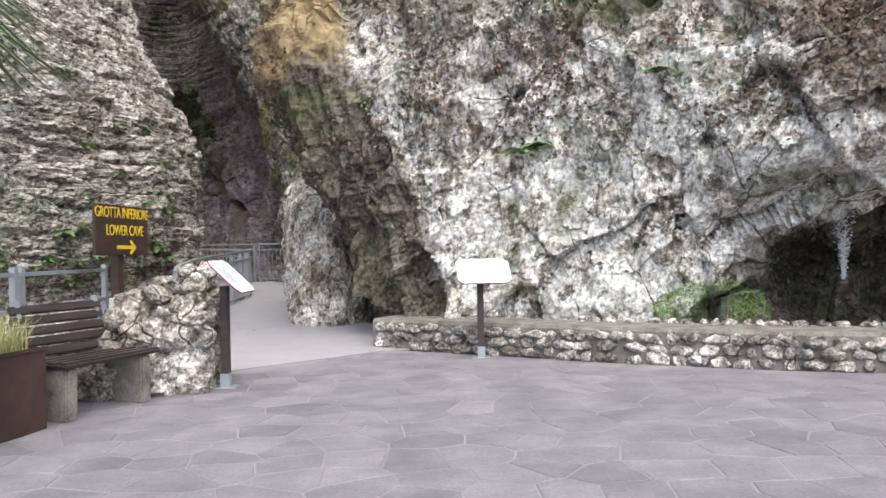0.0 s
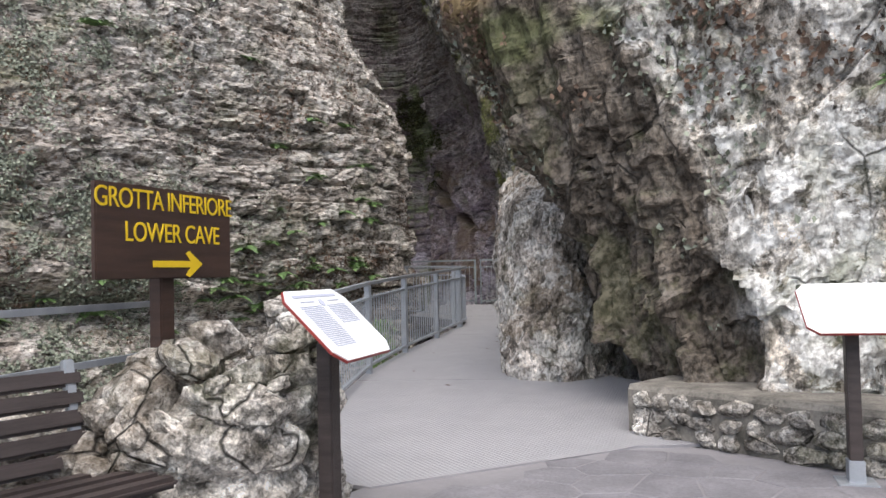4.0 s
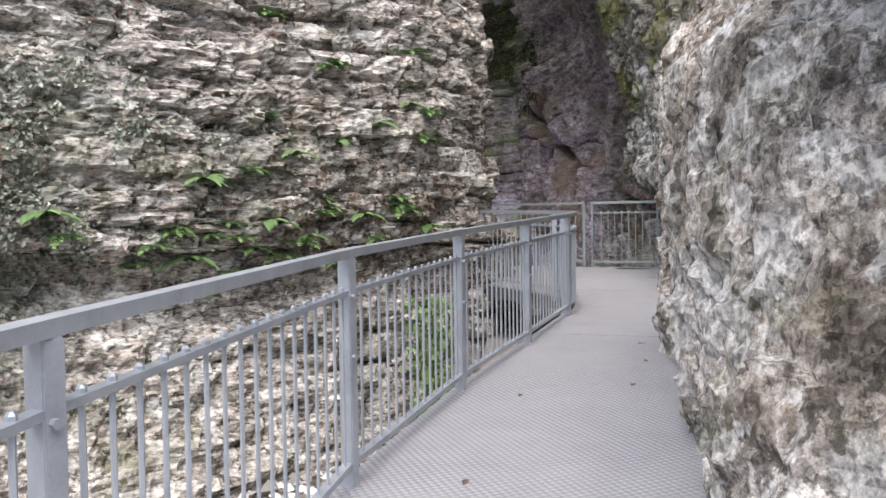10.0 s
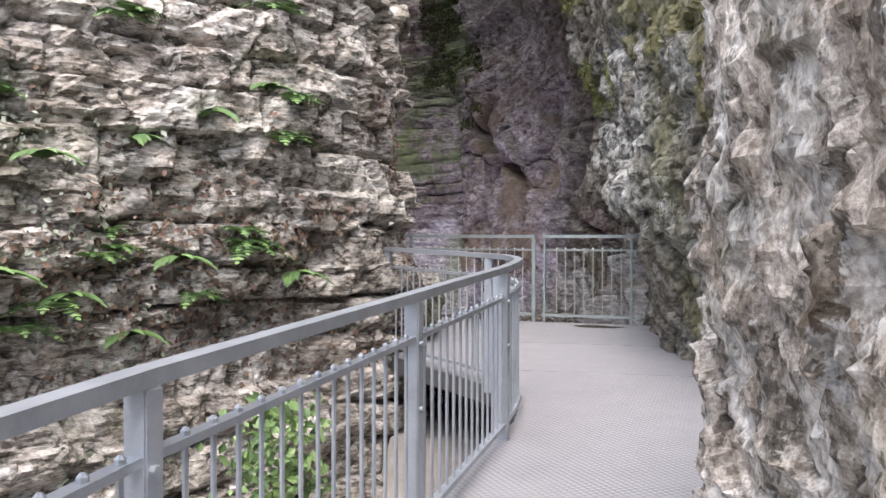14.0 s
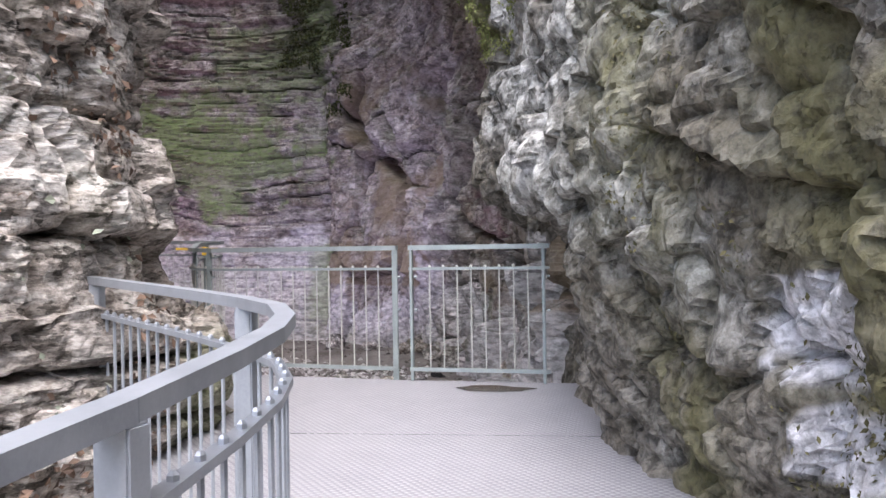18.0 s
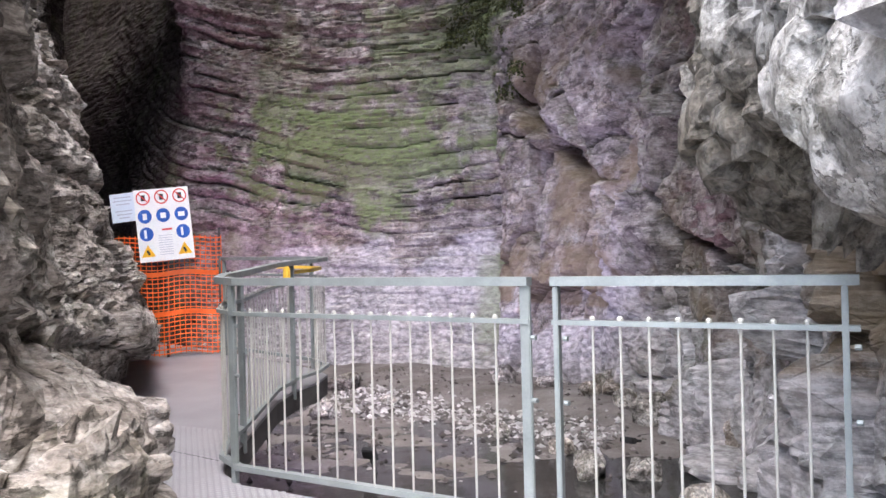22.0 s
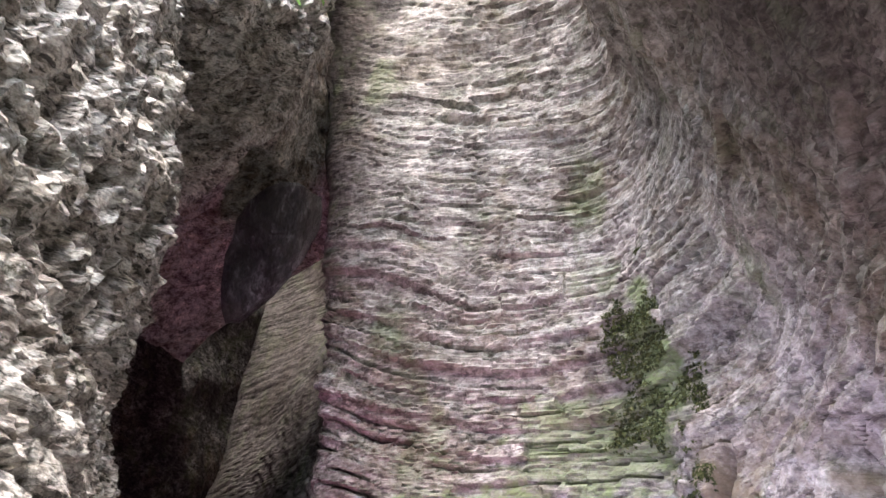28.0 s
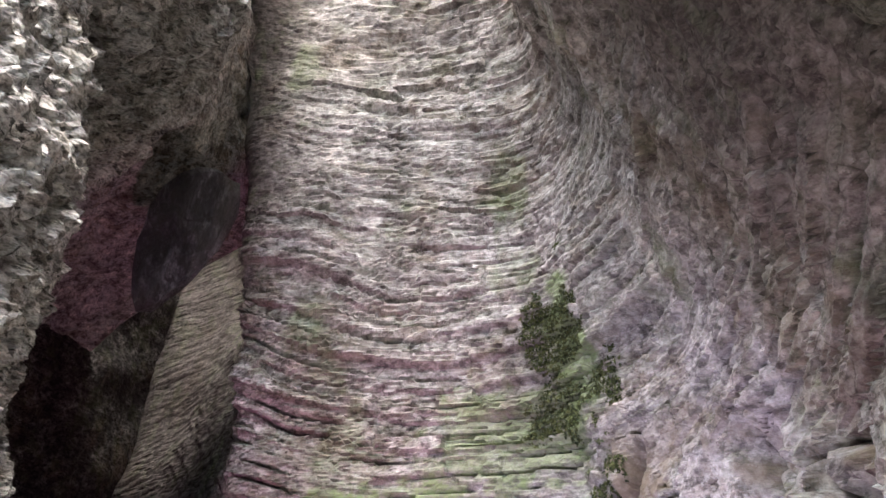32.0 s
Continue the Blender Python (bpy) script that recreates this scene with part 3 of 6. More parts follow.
def shape_right(p):
    d1, d2, co, tl = cells(p * (0.6, 0.8, 0.55) + 0.3 * fbm(p, 3)[:, None], 14)
    crack = np.clip(0.035 - (d2 - d1), 0, 1) / 0.035
    e1, e2, eo, te = cells(p * (2.3, 2.3, 1.7) + 0.3 * fbm(p * 2, 2)[:, None], 24)
    h1, h2, ho, th = cells(p * 6.0, 25)
    dark = np.clip((0.1 - p[:, 0]) / 0.8, 0, 1)
    out = (0.5 - 0.3 * dark) * fbm(p * 0.5, 4, 0.5, 41) + (1 - 0.6 * dark) * (0.25 * (co - 0.5) + 0.6 * tl) - 0.05 * crack + (0.09 * (eo - 0.5) + 0.22 * te + 0.1 * th) * (0.6 + 0.5 * value_noise(p * 0.6, 2))
    out += (0.08 + 0.13 * dark) * ridged(p * (2.2, 2.2, 0.9), 5, 42) + 0.022 * fbm(p * 11, 4, 0.65, 43)
    moss = 0.6 * np.clip((fbm(p * 1.1, 4, 0.65, 61) - 0.2) * 5, 0, 1)
    moss = np.maximum(moss, moss_patch(p, (3.4, 9.0, 0.5), (0.9, 0.9, 0.45)))
    # low pale on the left paints that side's shade with its brown rock
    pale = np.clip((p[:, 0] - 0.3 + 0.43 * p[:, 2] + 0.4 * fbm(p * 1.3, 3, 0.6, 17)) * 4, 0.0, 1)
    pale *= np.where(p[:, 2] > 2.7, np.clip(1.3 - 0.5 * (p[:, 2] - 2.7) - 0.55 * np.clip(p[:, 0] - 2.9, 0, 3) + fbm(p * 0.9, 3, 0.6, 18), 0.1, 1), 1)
    # the recess behind the low wall is painted dark for its shade
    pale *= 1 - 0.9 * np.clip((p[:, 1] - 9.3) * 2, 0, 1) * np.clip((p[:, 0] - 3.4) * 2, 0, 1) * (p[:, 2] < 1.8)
    out += (0.1 + 0.2 * dark) * (1 - pale) * ridged(np.stack([(p[:, 0] + 0.34 * p[:, 2]) * 2.2, p[:, 1] * 1.6, p[:, 2] * 0.3], 1), 4, 47)
    out -= 0.18 * dark * np.clip((3.0 - p[:, 2]), 0, 1)
    ochre = 0.9 * moss_patch(p, (-2.0, 11.3, 4.7), (0.75, 2.0, 1.0), 19, 0.5)
    return out, co * 0.5 + 0.3 * eo, moss, pale, 0 * pale, ochre


R_PLAN = [(1.2, 14.2), (-0.4, 13.2), (-0.72, 12.3), (-0.7, 11.5), (-0.35, 10.98), (0.8, 10.45), (2.2, 9.9), (3.6, 9.3), (5.0, 8.9), (6.6, 8.2), (9, 6.5), (15, 1)]
R_LEVELS = [
    (-0.3, same(12, 0)),
    (1.0, [(-0.2, 0), (-0.3, 0), (-0.36, 0), (-0.36, 0), (-0.1, -0.1), (0, 0), (0, 0), (0.2, 0.6), (0.3, 2.7), (0.4, 2.7), (0.4, 0.9), (0, 0)]),
    (1.75, [(-0.4, 0), (-0.6, 0), (-0.64, 0), (-0.66, 0.1), (-0.25, -0.2), (0, -0.05), (0, -0.1), (0.0, 0.0), (0.1, 0.3), (0.1, 0.2), (0, 0), (0, 0)]),
    (2.7, [(-1.0, 0), (-1.2, 0), (-1.25, 0), (-1.2, 0.2), (-0.4, 0.05), (0.1, 0.1), (0, 0), (0, -0.5), (0, -0.7), (0, -0.7), (0, -0.4), (0, 0)]),
    (4.6, [(-1.5, 0), (-1.7, 0.2), (-1.75, 0.2), (-1.6, 0.4), (-0.6, 0.5), (0, 0.4), (0, 0.4), (0, -0.1), (0, -0.4), (0, -0.5), (0, -0.4), (0, 0)]),
    (7.5, [(-0.9, 1), (-1.4, 1.0), (-1.5, 1.4), (-1.3, 2.0), (-0.5, 2.2), (0, 2.2), (0, 2.1), (0, 1.8), (0, 1.5), (0, 1.2), (0, 1), (0, 1)]),
]
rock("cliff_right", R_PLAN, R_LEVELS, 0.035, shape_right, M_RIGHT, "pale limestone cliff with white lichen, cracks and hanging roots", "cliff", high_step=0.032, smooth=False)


def shape_slab(p):
    d1, d2, co, tl = cells(p * (0.9, 0.9, 0.55), 34)
    e1, e2, eo, te = cells(p * (2.6, 2.6, 1.6) + 0.3 * fbm(p * 2, 2)[:, None], 35)
    h1, h2, ho, th = cells(p * 6.5 + 0.3 * fbm(p * 5, 2)[:, None], 36)
    out = 0.14 * fbm(p * 0.7, 3, 0.5, 71) + 0.06 * (co - 0.5) + 0.2 * tl + 0.11 * te + 0.07 * th + 0.05 * ridged(p * (1.9, 1.9, 1.2), 5, 72) + 0.045 * fbm(p * 8, 4, 0.7, 73) + 0.03 * ridged(p * 7, 3, 74)
    moss = 0.5 * np.clip((fbm(p * 1.3, 4, 0.6, 66) - 0.2) * 5, 0, 1) * np.clip((1.6 - p[:, 2]) / 1.2, 0.1, 1)
    return out, co * 0.4 + 0.15, moss


S_PLAN = [(0.4, 18.0), (-1.0, 17.8), (-2.3, 17.4), (-2.98, 16.7), (-2.8, 15.4), (-2.62, 13.95), (-2.3, 13.0), (-1.8, 12.75), (-1.25, 13.5), (-0.5, 15.0)]
S_LEVELS = [
    (-0.4, same(10, 0)),
    (1.0, [(0, 0), (0, 0), (-0.3, 0), (-0.2, 0), (-0.12, 0), (-0.1, 0.05), (-0.05, 0.15), (0, 0.2), (0, 0.2), (0, 0)]),
    (2.1, [(0, 0), (-0.1, 0), (-0.5, 0), (-0.25, 0.1), (-0.12, 0), (0.0, 0.2), (0.2, 0.5), (0.1, 0.5), (0, 0.4), (0, 0)]),
    (2.8, [(0, 0), (-0.1, 0), (-0.45, -0.1), (-0.2, 0), (0.15, 0.3), (0.65, 0.9), (1.0, 1.3), (0.7, 1.2), (0.2, 0.6), (0, 0)]),
    (4.2, [(0.3, 0), (0.3, -0.2), (0.4, -0.3), (1.0, -0.2), (1.5, 0.4), (2.2, 1.4), (2.2, 2.0), (1.5, 1.6), (0.5, 1), (0, 0)]),
    (5.4, [(0.8, 0), (1.0, -0.2), (0.9, -0.3), (1.0, -0.2), (1.8, 0.4), (3.0, 1.4), (2.8, 2.0), (1.9, 2.0), (0.8, 1.6), (0, 1)]),
]
rock("rock_slab", S_PLAN, S_LEVELS, 0.03, shape_slab, M_SLAB, "smooth grey leaning limestone slab beside the walkway", "rock", high_step=0.03, smooth=False)


def shape_gate(p):
    d1, d2, co, tl = cells(p * 1.15 + 0.3 * fbm(p * 1.5, 2)[:, None], 44)
    e1, e2, eo, te = cells(p * 3.4 + 0.3 * fbm(p * 3, 2)[:, None], 54)
    h1, h2, ho, th = cells(p * 8 + 0.3 * fbm(p * 6, 2)[:, None], 55)
    out = 0.16 * fbm(p * 0.7, 3, 0.5, 81) + 0.08 * (0.5 - d1) + 0.26 * tl + 0.1 * (co - 0.5) - 0.06 * np.clip(0.08 - (d2 - d1), 0, 1) / 0.08 + 0.06 * (0.45 - e1) + 0.2 * te - 0.03 * np.clip(0.07 - (e2 - e1), 0, 1) / 0.07 + 0.03 * (0.45 - h1) + 0.06 * th + 0.02 * fbm(p * 7, 3, 0.6, 84) + 0.04 * ridged(p * (2.6, 2.6, 1.6), 4, 82) - 0.02
    wob = 0.25 * fbm(p * (0.8, 0.8, 0.6), 3, 0.6, 87)
    run = np.maximum(np.exp(-(((p[:, 1] - 21.0 + wob) / 0.33) ** 2)), np.exp(-(((p[:, 1] - 19.7 + wob) / 0.4) ** 2)))
    moss = np.clip(run * 1.1 * (0.6 + 1.4 * fbm(p * (2.4, 2.4, 0.8), 4, 0.65, 91)), 0, 0.7)
    moss = np.maximum(moss, 0.8 * np.clip((fbm(p * 1.2, 4, 0.6, 95) - 0.02) * 5, 0, 1) * (p[:, 2] > 3.3))
    # low pale paints the shade under the bulge; also darker below y 20
    pale = 0.7 * np.clip((fbm(p * 0.9, 3, 0.6, 85) + 0.15) * 4, 0, 1) * np.clip((p[:, 1] - 19.9 + 0.5 * fbm(p * 0.8, 3, 0.6, 88)) / 0.7, 0.05, 1) * np.clip((p[:, 2] - 1.7 + 0.4 * (22.0 - p[:, 1])) * 3, 0, 1)
    # high overhang toned down, painting its unlit underside
    pale *= np.where(p[:, 2] > 4.2, 0.35, 1.0)
    crust = 0 * pale
    for c, r in (((-3.3, 20.1, 1.32), 0.2), ((-3.3, 19.95, 0.92), 0.18), ((-4.3, 21.95, 2.12), 0.07)):
        d = np.linalg.norm((p - c) * (0.8, 0.6, 0.8), axis=1)
        hit = np.clip((r * (1 + 0.5 * fbm(p * 7, 2, 0.6, 86)) - d) * 40, 0, 1)
        crust = np.maximum(crust, hit)
        moss = moss * (1 - hit)
    out += 0.05 * np.exp(-(np.linalg.norm(p - (-4.3, 21.95, 2.12), axis=1) / 0.15) ** 2)
    return out, co * 0.35 + 0.3 * eo, moss, pale, crust


G_PLAN = [(-2.0, 29), (-3.3, 27), (-4.0, 25.3), (-4.4, 24.2), (-4.15, 23.2), (-3.84, 22.1), (-3.6, 21.3), (-3.2, 20.2), (-2.94, 19.4), (-1.9, 19.0), (0.6, 19.4)]
G_LEVELS = [
    (-1.0, same(11, 0)),
    (0.5, [(0, 0), (0.1, 0), (0.2, 0), (0.25, 0), (0.15, 0), (0, 0), (0, 0), (0, 0), (0, 0), (0, 0), (0, 0)]),
    (1.3, [(0, 0), (0.2, 0), (0.3, 0), (0.4, 0), (0.25, 0), (-0.05, 0), (-0.1, 0), (-0.1, 0), (-0.05, 0), (0, 0), (0, 0)]),
    (1.75, [(0, 0), (0.2, 0), (0.2, 0), (0.3, 0), (0.15, 0), (-0.2, 0), (-0.24, 0), (-0.18, 0), (-0.08, 0), (0, 0), (0, 0)]),
    (2.15, [(-0.2, 0), (-0.2, 0), (-0.4, 0), (-0.5, 0), (-0.4, 0), (-0.44, 0), (-0.38, 0), (-0.25, 0), (-0.1, 0), (0, 0), (0, 0)]),
    (3.1, [(-0.4, 0), (-0.3, 0), (-0.45, 0), (-0.45, 0), (-0.35, 0), (-0.42, 0), (-0.4, 0), (-0.3, 0), (-0.15, 0), (0, 0), (0, 0)]),
    (4.3, [(-0.8, 0), (-0.9, 0.2), (-1.0, 0.1), (-0.8, 0), (-0.5, 0), (-0.4, 0), (-0.3, 0), (-0.2, 0), (0, 0), (0, 0), (0, 0)]),
    (5.8, [(-1.8, 0.5), (-1.7, 0.5), (-1.6, 0.4), (-1.2, 0.2), (-0.7, 0), (-0.3, 0), (0, 0), (0.1, 0), (0.2, 0), (0.2, -0.2), (0, -0.3)]),
    (8.5, [(-3.8, 0.2), (-3.6, 0.1), (-3.2, 0.3), (-2.4, 0.4), (-1.2, 0.5), (-0.1, 0.6), (0.5, 0.5), (0.9, 0.3), (1.2, 0.2), (1.0, 0), (0, 0)]),
    (12, [(-5.4, 0.2), (-5.4, 0), (-4.8, 0.2), (-3.8, 0.5), (-2.0, 0.9), (0.2, 1.2), (1.0, 1.2), (1.6, 1), (2.0, 0.8), (1.8, 0.4), (0, 0)]),
    (17, [(-5.2, 0), (-5.6, -0.2), (-5.0, -0.1), (-4.0, 0.3), (-2.2, 0.8), (0.2, 1.6), (1.2, 2), (2.2, 1.6), (2.6, 1), (2.2, 0.4), (0, 0)]),
    (20, [(-2.6, 0), (-2.6, 0), (-2.2, 0), (-1.6, 0.2), (-0.4, 0.9), (0.8, 1.8), (1.6, 2.2), (2.2, 1.8), (2.8, 1), (2.4, 0.4), (0, 0)]),
]
rock("cliff_gate", G_PLAN, G_LEVELS, [0.1, 0.06, 0.04, 0.035, 0.03, 0.028, 0.028, 0.028, 0.035, 0.05], shape_gate, M_GATE, "knobbly pale grey limestone wall overhanging the walkway", "cliff", high_step=[0.04, 0.028, 0.026, 0.026, 0.028, 0.035, 0.05, 0.07, 0.1, 0.14, 0.2], smooth=False)


def shape_back(p):
    x = p[:, 0] + 12.5
    s = p[:, 2] - 0.035 * x**2 - 0.06 * np.maximum(x - 2.2, 0) ** 2 * 1.6 + 0.3 * fbm(p * 0.35, 2, 0.5, 3)
    b, own = strata(s, p, 0.3, 101)
    b2, own2 = strata(s, p * 1.3, 0.11, 102)
    calm = np.clip((fbm(p * (0.3, 0.3, 0.22), 3, 0.55, 115) + 0.1) * 3, 0, 0.5) * np.clip((p[:, 2] - 6.5) / 3, 0, 1) + 0.45 * np.clip((p[:, 2] - 9) / 4, 0, 1) * 0.5
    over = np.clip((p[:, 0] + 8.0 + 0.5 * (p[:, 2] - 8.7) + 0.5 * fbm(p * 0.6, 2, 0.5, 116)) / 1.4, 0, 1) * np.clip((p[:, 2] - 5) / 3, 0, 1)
    block = np.clip((p[:, 0] + 10.9) / 0.5, 0, 1) * np.clip((6.4 - p[:, 2] - 0.25 * (p[:, 0] + 10.9)) / 0.8, 0, 1)
    foot = np.clip((2.6 + 0.8 * fbm(p * 0.5, 2, 0.5, 118) - p[:, 2]) / 0.8, 0, 1)
    lawn = moss_patch(p, (-13.9, 35, 4.0), (2.6, 3.0, 1.5), 5, 0.9)
    d1, d2, co, tl = cells(p * (0.75, 0.75, 0.55) + 0.25 * fbm(p, 2)[:, None], 64)
    e1, e2, eo, te = cells(p * (1.6, 1.6, 4.5), 65)
    k1, k2, ko, tk = cells(p * (2.4, 2.4, 2.0) + 0.2 * fbm(p * 2, 2)[:, None], 66)
    bed = np.clip((p[:, 0] + 18.3) / 1.4, 0.3, 1) * (1 - calm) * (1 - 0.85 * over) * (1 - 0.85 * block) * (1 - 0.7 * foot) * (1 - 0.4 * lawn)
    out = 0.45 * fbm(p * 0.32, 3, 0.5, 111) + bed * (0.36 * b * (0.75 + 0.6 * value_noise(p * 0.6, 18)) + 0.09 * b2)
    out += 0.1 * te * (0.3 + 0.7 * bed) + block * (0.6 * (co - 0.5) + 0.9 * tl - 0.35 * np.clip(0.07 - (d2 - d1), 0, 1) / 0.07 + 0.2 * tk - 0.06 * np.clip(0.06 - (k2 - k1), 0, 1) / 0.06) + 0.035 * ridged(p * 2.4, 4, 112) + 0.02 * fbm(p * 9, 3, 0.6, 113)
    out += over * (0.3 * ridged(np.stack([p[:, 0] * 1.1 + p[:, 2] * 0.5, p[:, 1] * 1.1, p[:, 2] * 0.22], 1), 5, 114) + 0.12 * ridged(np.stack([p[:, 0] * 3.1 + p[:, 2] * 1.4, p[:, 1] * 3.1, p[:, 2] * 0.5], 1), 4, 117))
    out -= 0.6 * np.exp(-((p[:, 0] + 10.95 + 0.05 * (p[:, 2] - 3)) / 0.35) ** 2) * np.clip((6.5 - p[:, 2]) / 2, 0, 1)
    out -= 0.6 * np.exp(-((p[:, 0] + 10.5 - 1.0 * (5.1 - p[:, 2])) / 0.22) ** 2) * np.clip((5.3 - p[:, 2]) / 0.5, 0, 1) * np.clip((p[:, 2] - 2.9) / 0.6, 0, 1)
    moss = 0.95 * lawn * np.clip(0.95 + 0.6 * (own - 0.4), 0.5, 1)
    moss = np.maximum(moss, 0.55 * moss_patch(p, (-12.4, 35, 6.2), (1.6, 3.0, 1.1), 8, 1.1))
    moss = np.maximum(moss, 0.8 * moss_patch(p, (-11.1, 35.0, 7.4), (0.5, 2, 2.0), 6, 0.8))
    moss = np.maximum(moss, 0.7 * moss_patch(p, (-10.9, 34.8, 1.0), (0.45, 2, 1.5), 7, 0.6))
    moss = np.maximum(moss, 0.4 * np.clip((fbm(p * (0.9, 0.9, 0.5), 4, 0.6, 121) - 0.25) * 4, 0, 1))
    top = np.where(p[:, 0] < -11, 2.3, 1.5)
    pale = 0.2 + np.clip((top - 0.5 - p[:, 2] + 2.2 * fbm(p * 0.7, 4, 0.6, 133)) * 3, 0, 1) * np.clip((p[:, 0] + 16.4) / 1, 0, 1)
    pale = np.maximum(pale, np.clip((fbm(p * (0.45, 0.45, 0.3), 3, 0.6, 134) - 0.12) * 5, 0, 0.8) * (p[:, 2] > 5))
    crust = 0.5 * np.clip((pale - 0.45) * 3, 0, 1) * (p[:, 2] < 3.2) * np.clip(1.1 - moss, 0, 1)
    # overhang and slot flank lose pale: brown rock with their shade painted in
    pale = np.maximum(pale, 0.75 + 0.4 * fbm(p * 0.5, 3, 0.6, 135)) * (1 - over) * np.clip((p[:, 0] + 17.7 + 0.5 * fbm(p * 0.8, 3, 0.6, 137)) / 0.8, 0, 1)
    ochre = 0.8 * block * np.clip((fbm(p * 0.9, 4, 0.6, 136) - 0.02) * 4, 0, 1) * (p[:, 2] > 0.8)
    return out, own * 0.5 + 0.4 * own2, moss, np.clip(pale, 0, 1), crust, ochre


B_PLAN = [(-30, 37.5), (-25, 36.6), (-20.4, 34.5), (-16.9, 33.5), (-14.6, 34.7), (-12.2, 35.3), (-10.6, 34.9), (-8.8, 34.1), (-7.1, 32.6), (-5.7, 30.2), (-4.5, 27.4), (-3.2, 25)]
B_LEVELS = [
    (-1.6, [(0, 0)] * 4 + [(0, -0.6)] * 4 + [(-0.3, -0.3)] * 4),
    (2.0, same(12, 0)),
    (5.0, [(0.2, 0.2), (0.6, 0.4), (0.8, 0.3), (0, 0), (0, 0), (0, 0.1), (0, 0.1), (0.2, 0.3), (0.2, 0.2), (0.2, 0.2), (0.2, 0), (0, 0)]),
    (9.0, [(0.4, 0.6), (1.4, 1.0), (1.9, 0.8), (-0.3, -0.4), (0, 0), (0, 0.3), (0, 0.2), (-0.2, -0.1), (-0.8, -0.7), (-1.2, -0.9), (-0.9, -0.4), (-0.4, 0)]),
    (14, [(0.4, 1.0), (2.0, 1.8), (1.6, -0.3), (-0.9, -0.6), (0, 0.1), (0, 0.4), (-0.3, -0.2), (-1.6, -1.5), (-3.0, -2.7), (-3.6, -2.5), (-2.6, -1.0), (-1, 0)]),
    (20, [(0, 1), (2, 0), (1.2, -2.2), (-2.0, -1.0), (-0.9, 0.1), (-0.5, 0.2), (-1.9, -1.7), (-3.6, -3.6), (-5.8, -5.0), (-6.6, -4.2), (-4.8, -1.8), (-2.4, 0)]),
    # top rows added leaning forward, to shade the wall below from the sky
    (29, [(0, 0), (2, -1), (0.2, -3.4), (-1.8, -2.0), (-1.7, -2.2), (-2.0, -2.4), (-3.2, -3.2), (-4.6, -4.4), (-6.4, -5.6), (-7.0, -4.6), (-5, -2), (-2, 0)]),
    (36, [(0, 0), (1, -1), (0.4, -3.4), (-1.8, -2.6), (-2.0, -3.4), (-2.4, -4.6), (-3.2, -4.8), (-4, -4.6), (-4, -3), (-2, 0), (-2, 0), (-1, 0)]),
]
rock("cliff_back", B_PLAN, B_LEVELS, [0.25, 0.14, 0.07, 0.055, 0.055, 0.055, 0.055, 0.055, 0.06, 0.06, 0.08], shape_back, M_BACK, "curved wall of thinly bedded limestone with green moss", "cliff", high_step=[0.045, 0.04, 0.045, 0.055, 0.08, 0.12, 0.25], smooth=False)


def shape_plain(p):
    d1, d2, co, tl = cells(p * 0.8, 9)
    return 0.4 * fbm(p * 0.5, 4, 0.5, 6) + 0.2 * (co - 0.5) + 0.08 * ridged(p * 2, 3, 7), co * 0.5, np.zeros(len(p))


# slot's end sheet: dark colour stands for its shade, height shuts out sky
rock("cliff_slot", [(-27.5, 28), (-25.5, 33), (-28, 40)], [(-1.5, same(3, 0)), (6, same(3, 0)), (12, same(3, 0)), (34, same(3, 0))], 0.25, shape_plain, M_DARK, "rock closing the narrow slot, coloured dark for its shade", "cliff")
# lowest rows run back as an added ceiling, keeping sky light off the flank
rock("cliff_chute", [(-15.6, 29.3), (-17.0, 30.9), (-18.2, 32.6), (-18.6, 35.2)], [(10.4, same(4, -7.5)), (11.6, same(4, -4.5)), (12.4, same(4, -1.2)), (13.2, same(4, -0.2)), (17.5, same(4, -0.4)), (18.6, same(4, -1.3)), (19.6, same(4, -1.2)), (20.4, same(4, 0)), (21.5, same(4, -0.8))], [0.1, 0.08, 0.1], shape_plain, M_SLAB, "smooth grey chute of rock closing the slot above its cave", "cliff", high_step=[0.3, 0.2, 0.12, 0.1, 0.1, 0.1, 0.1, 0.2])
# back of the side recess, its shade put in as dark colour
rock("cliff_recess", [(1.5, 20.5), (0.6, 19.2), (0.4, 18.3), (0.6, 17.2), (1.5, 16)], [(-0.5, same(5, 0)), (2, same(5, 0.1)), (5, same(5, -0.4)), (9, same(5, -0.9))], 0.15, shape_plain, M_DARK, "rock closing a side recess, its shade put into the dark colour", "cliff")


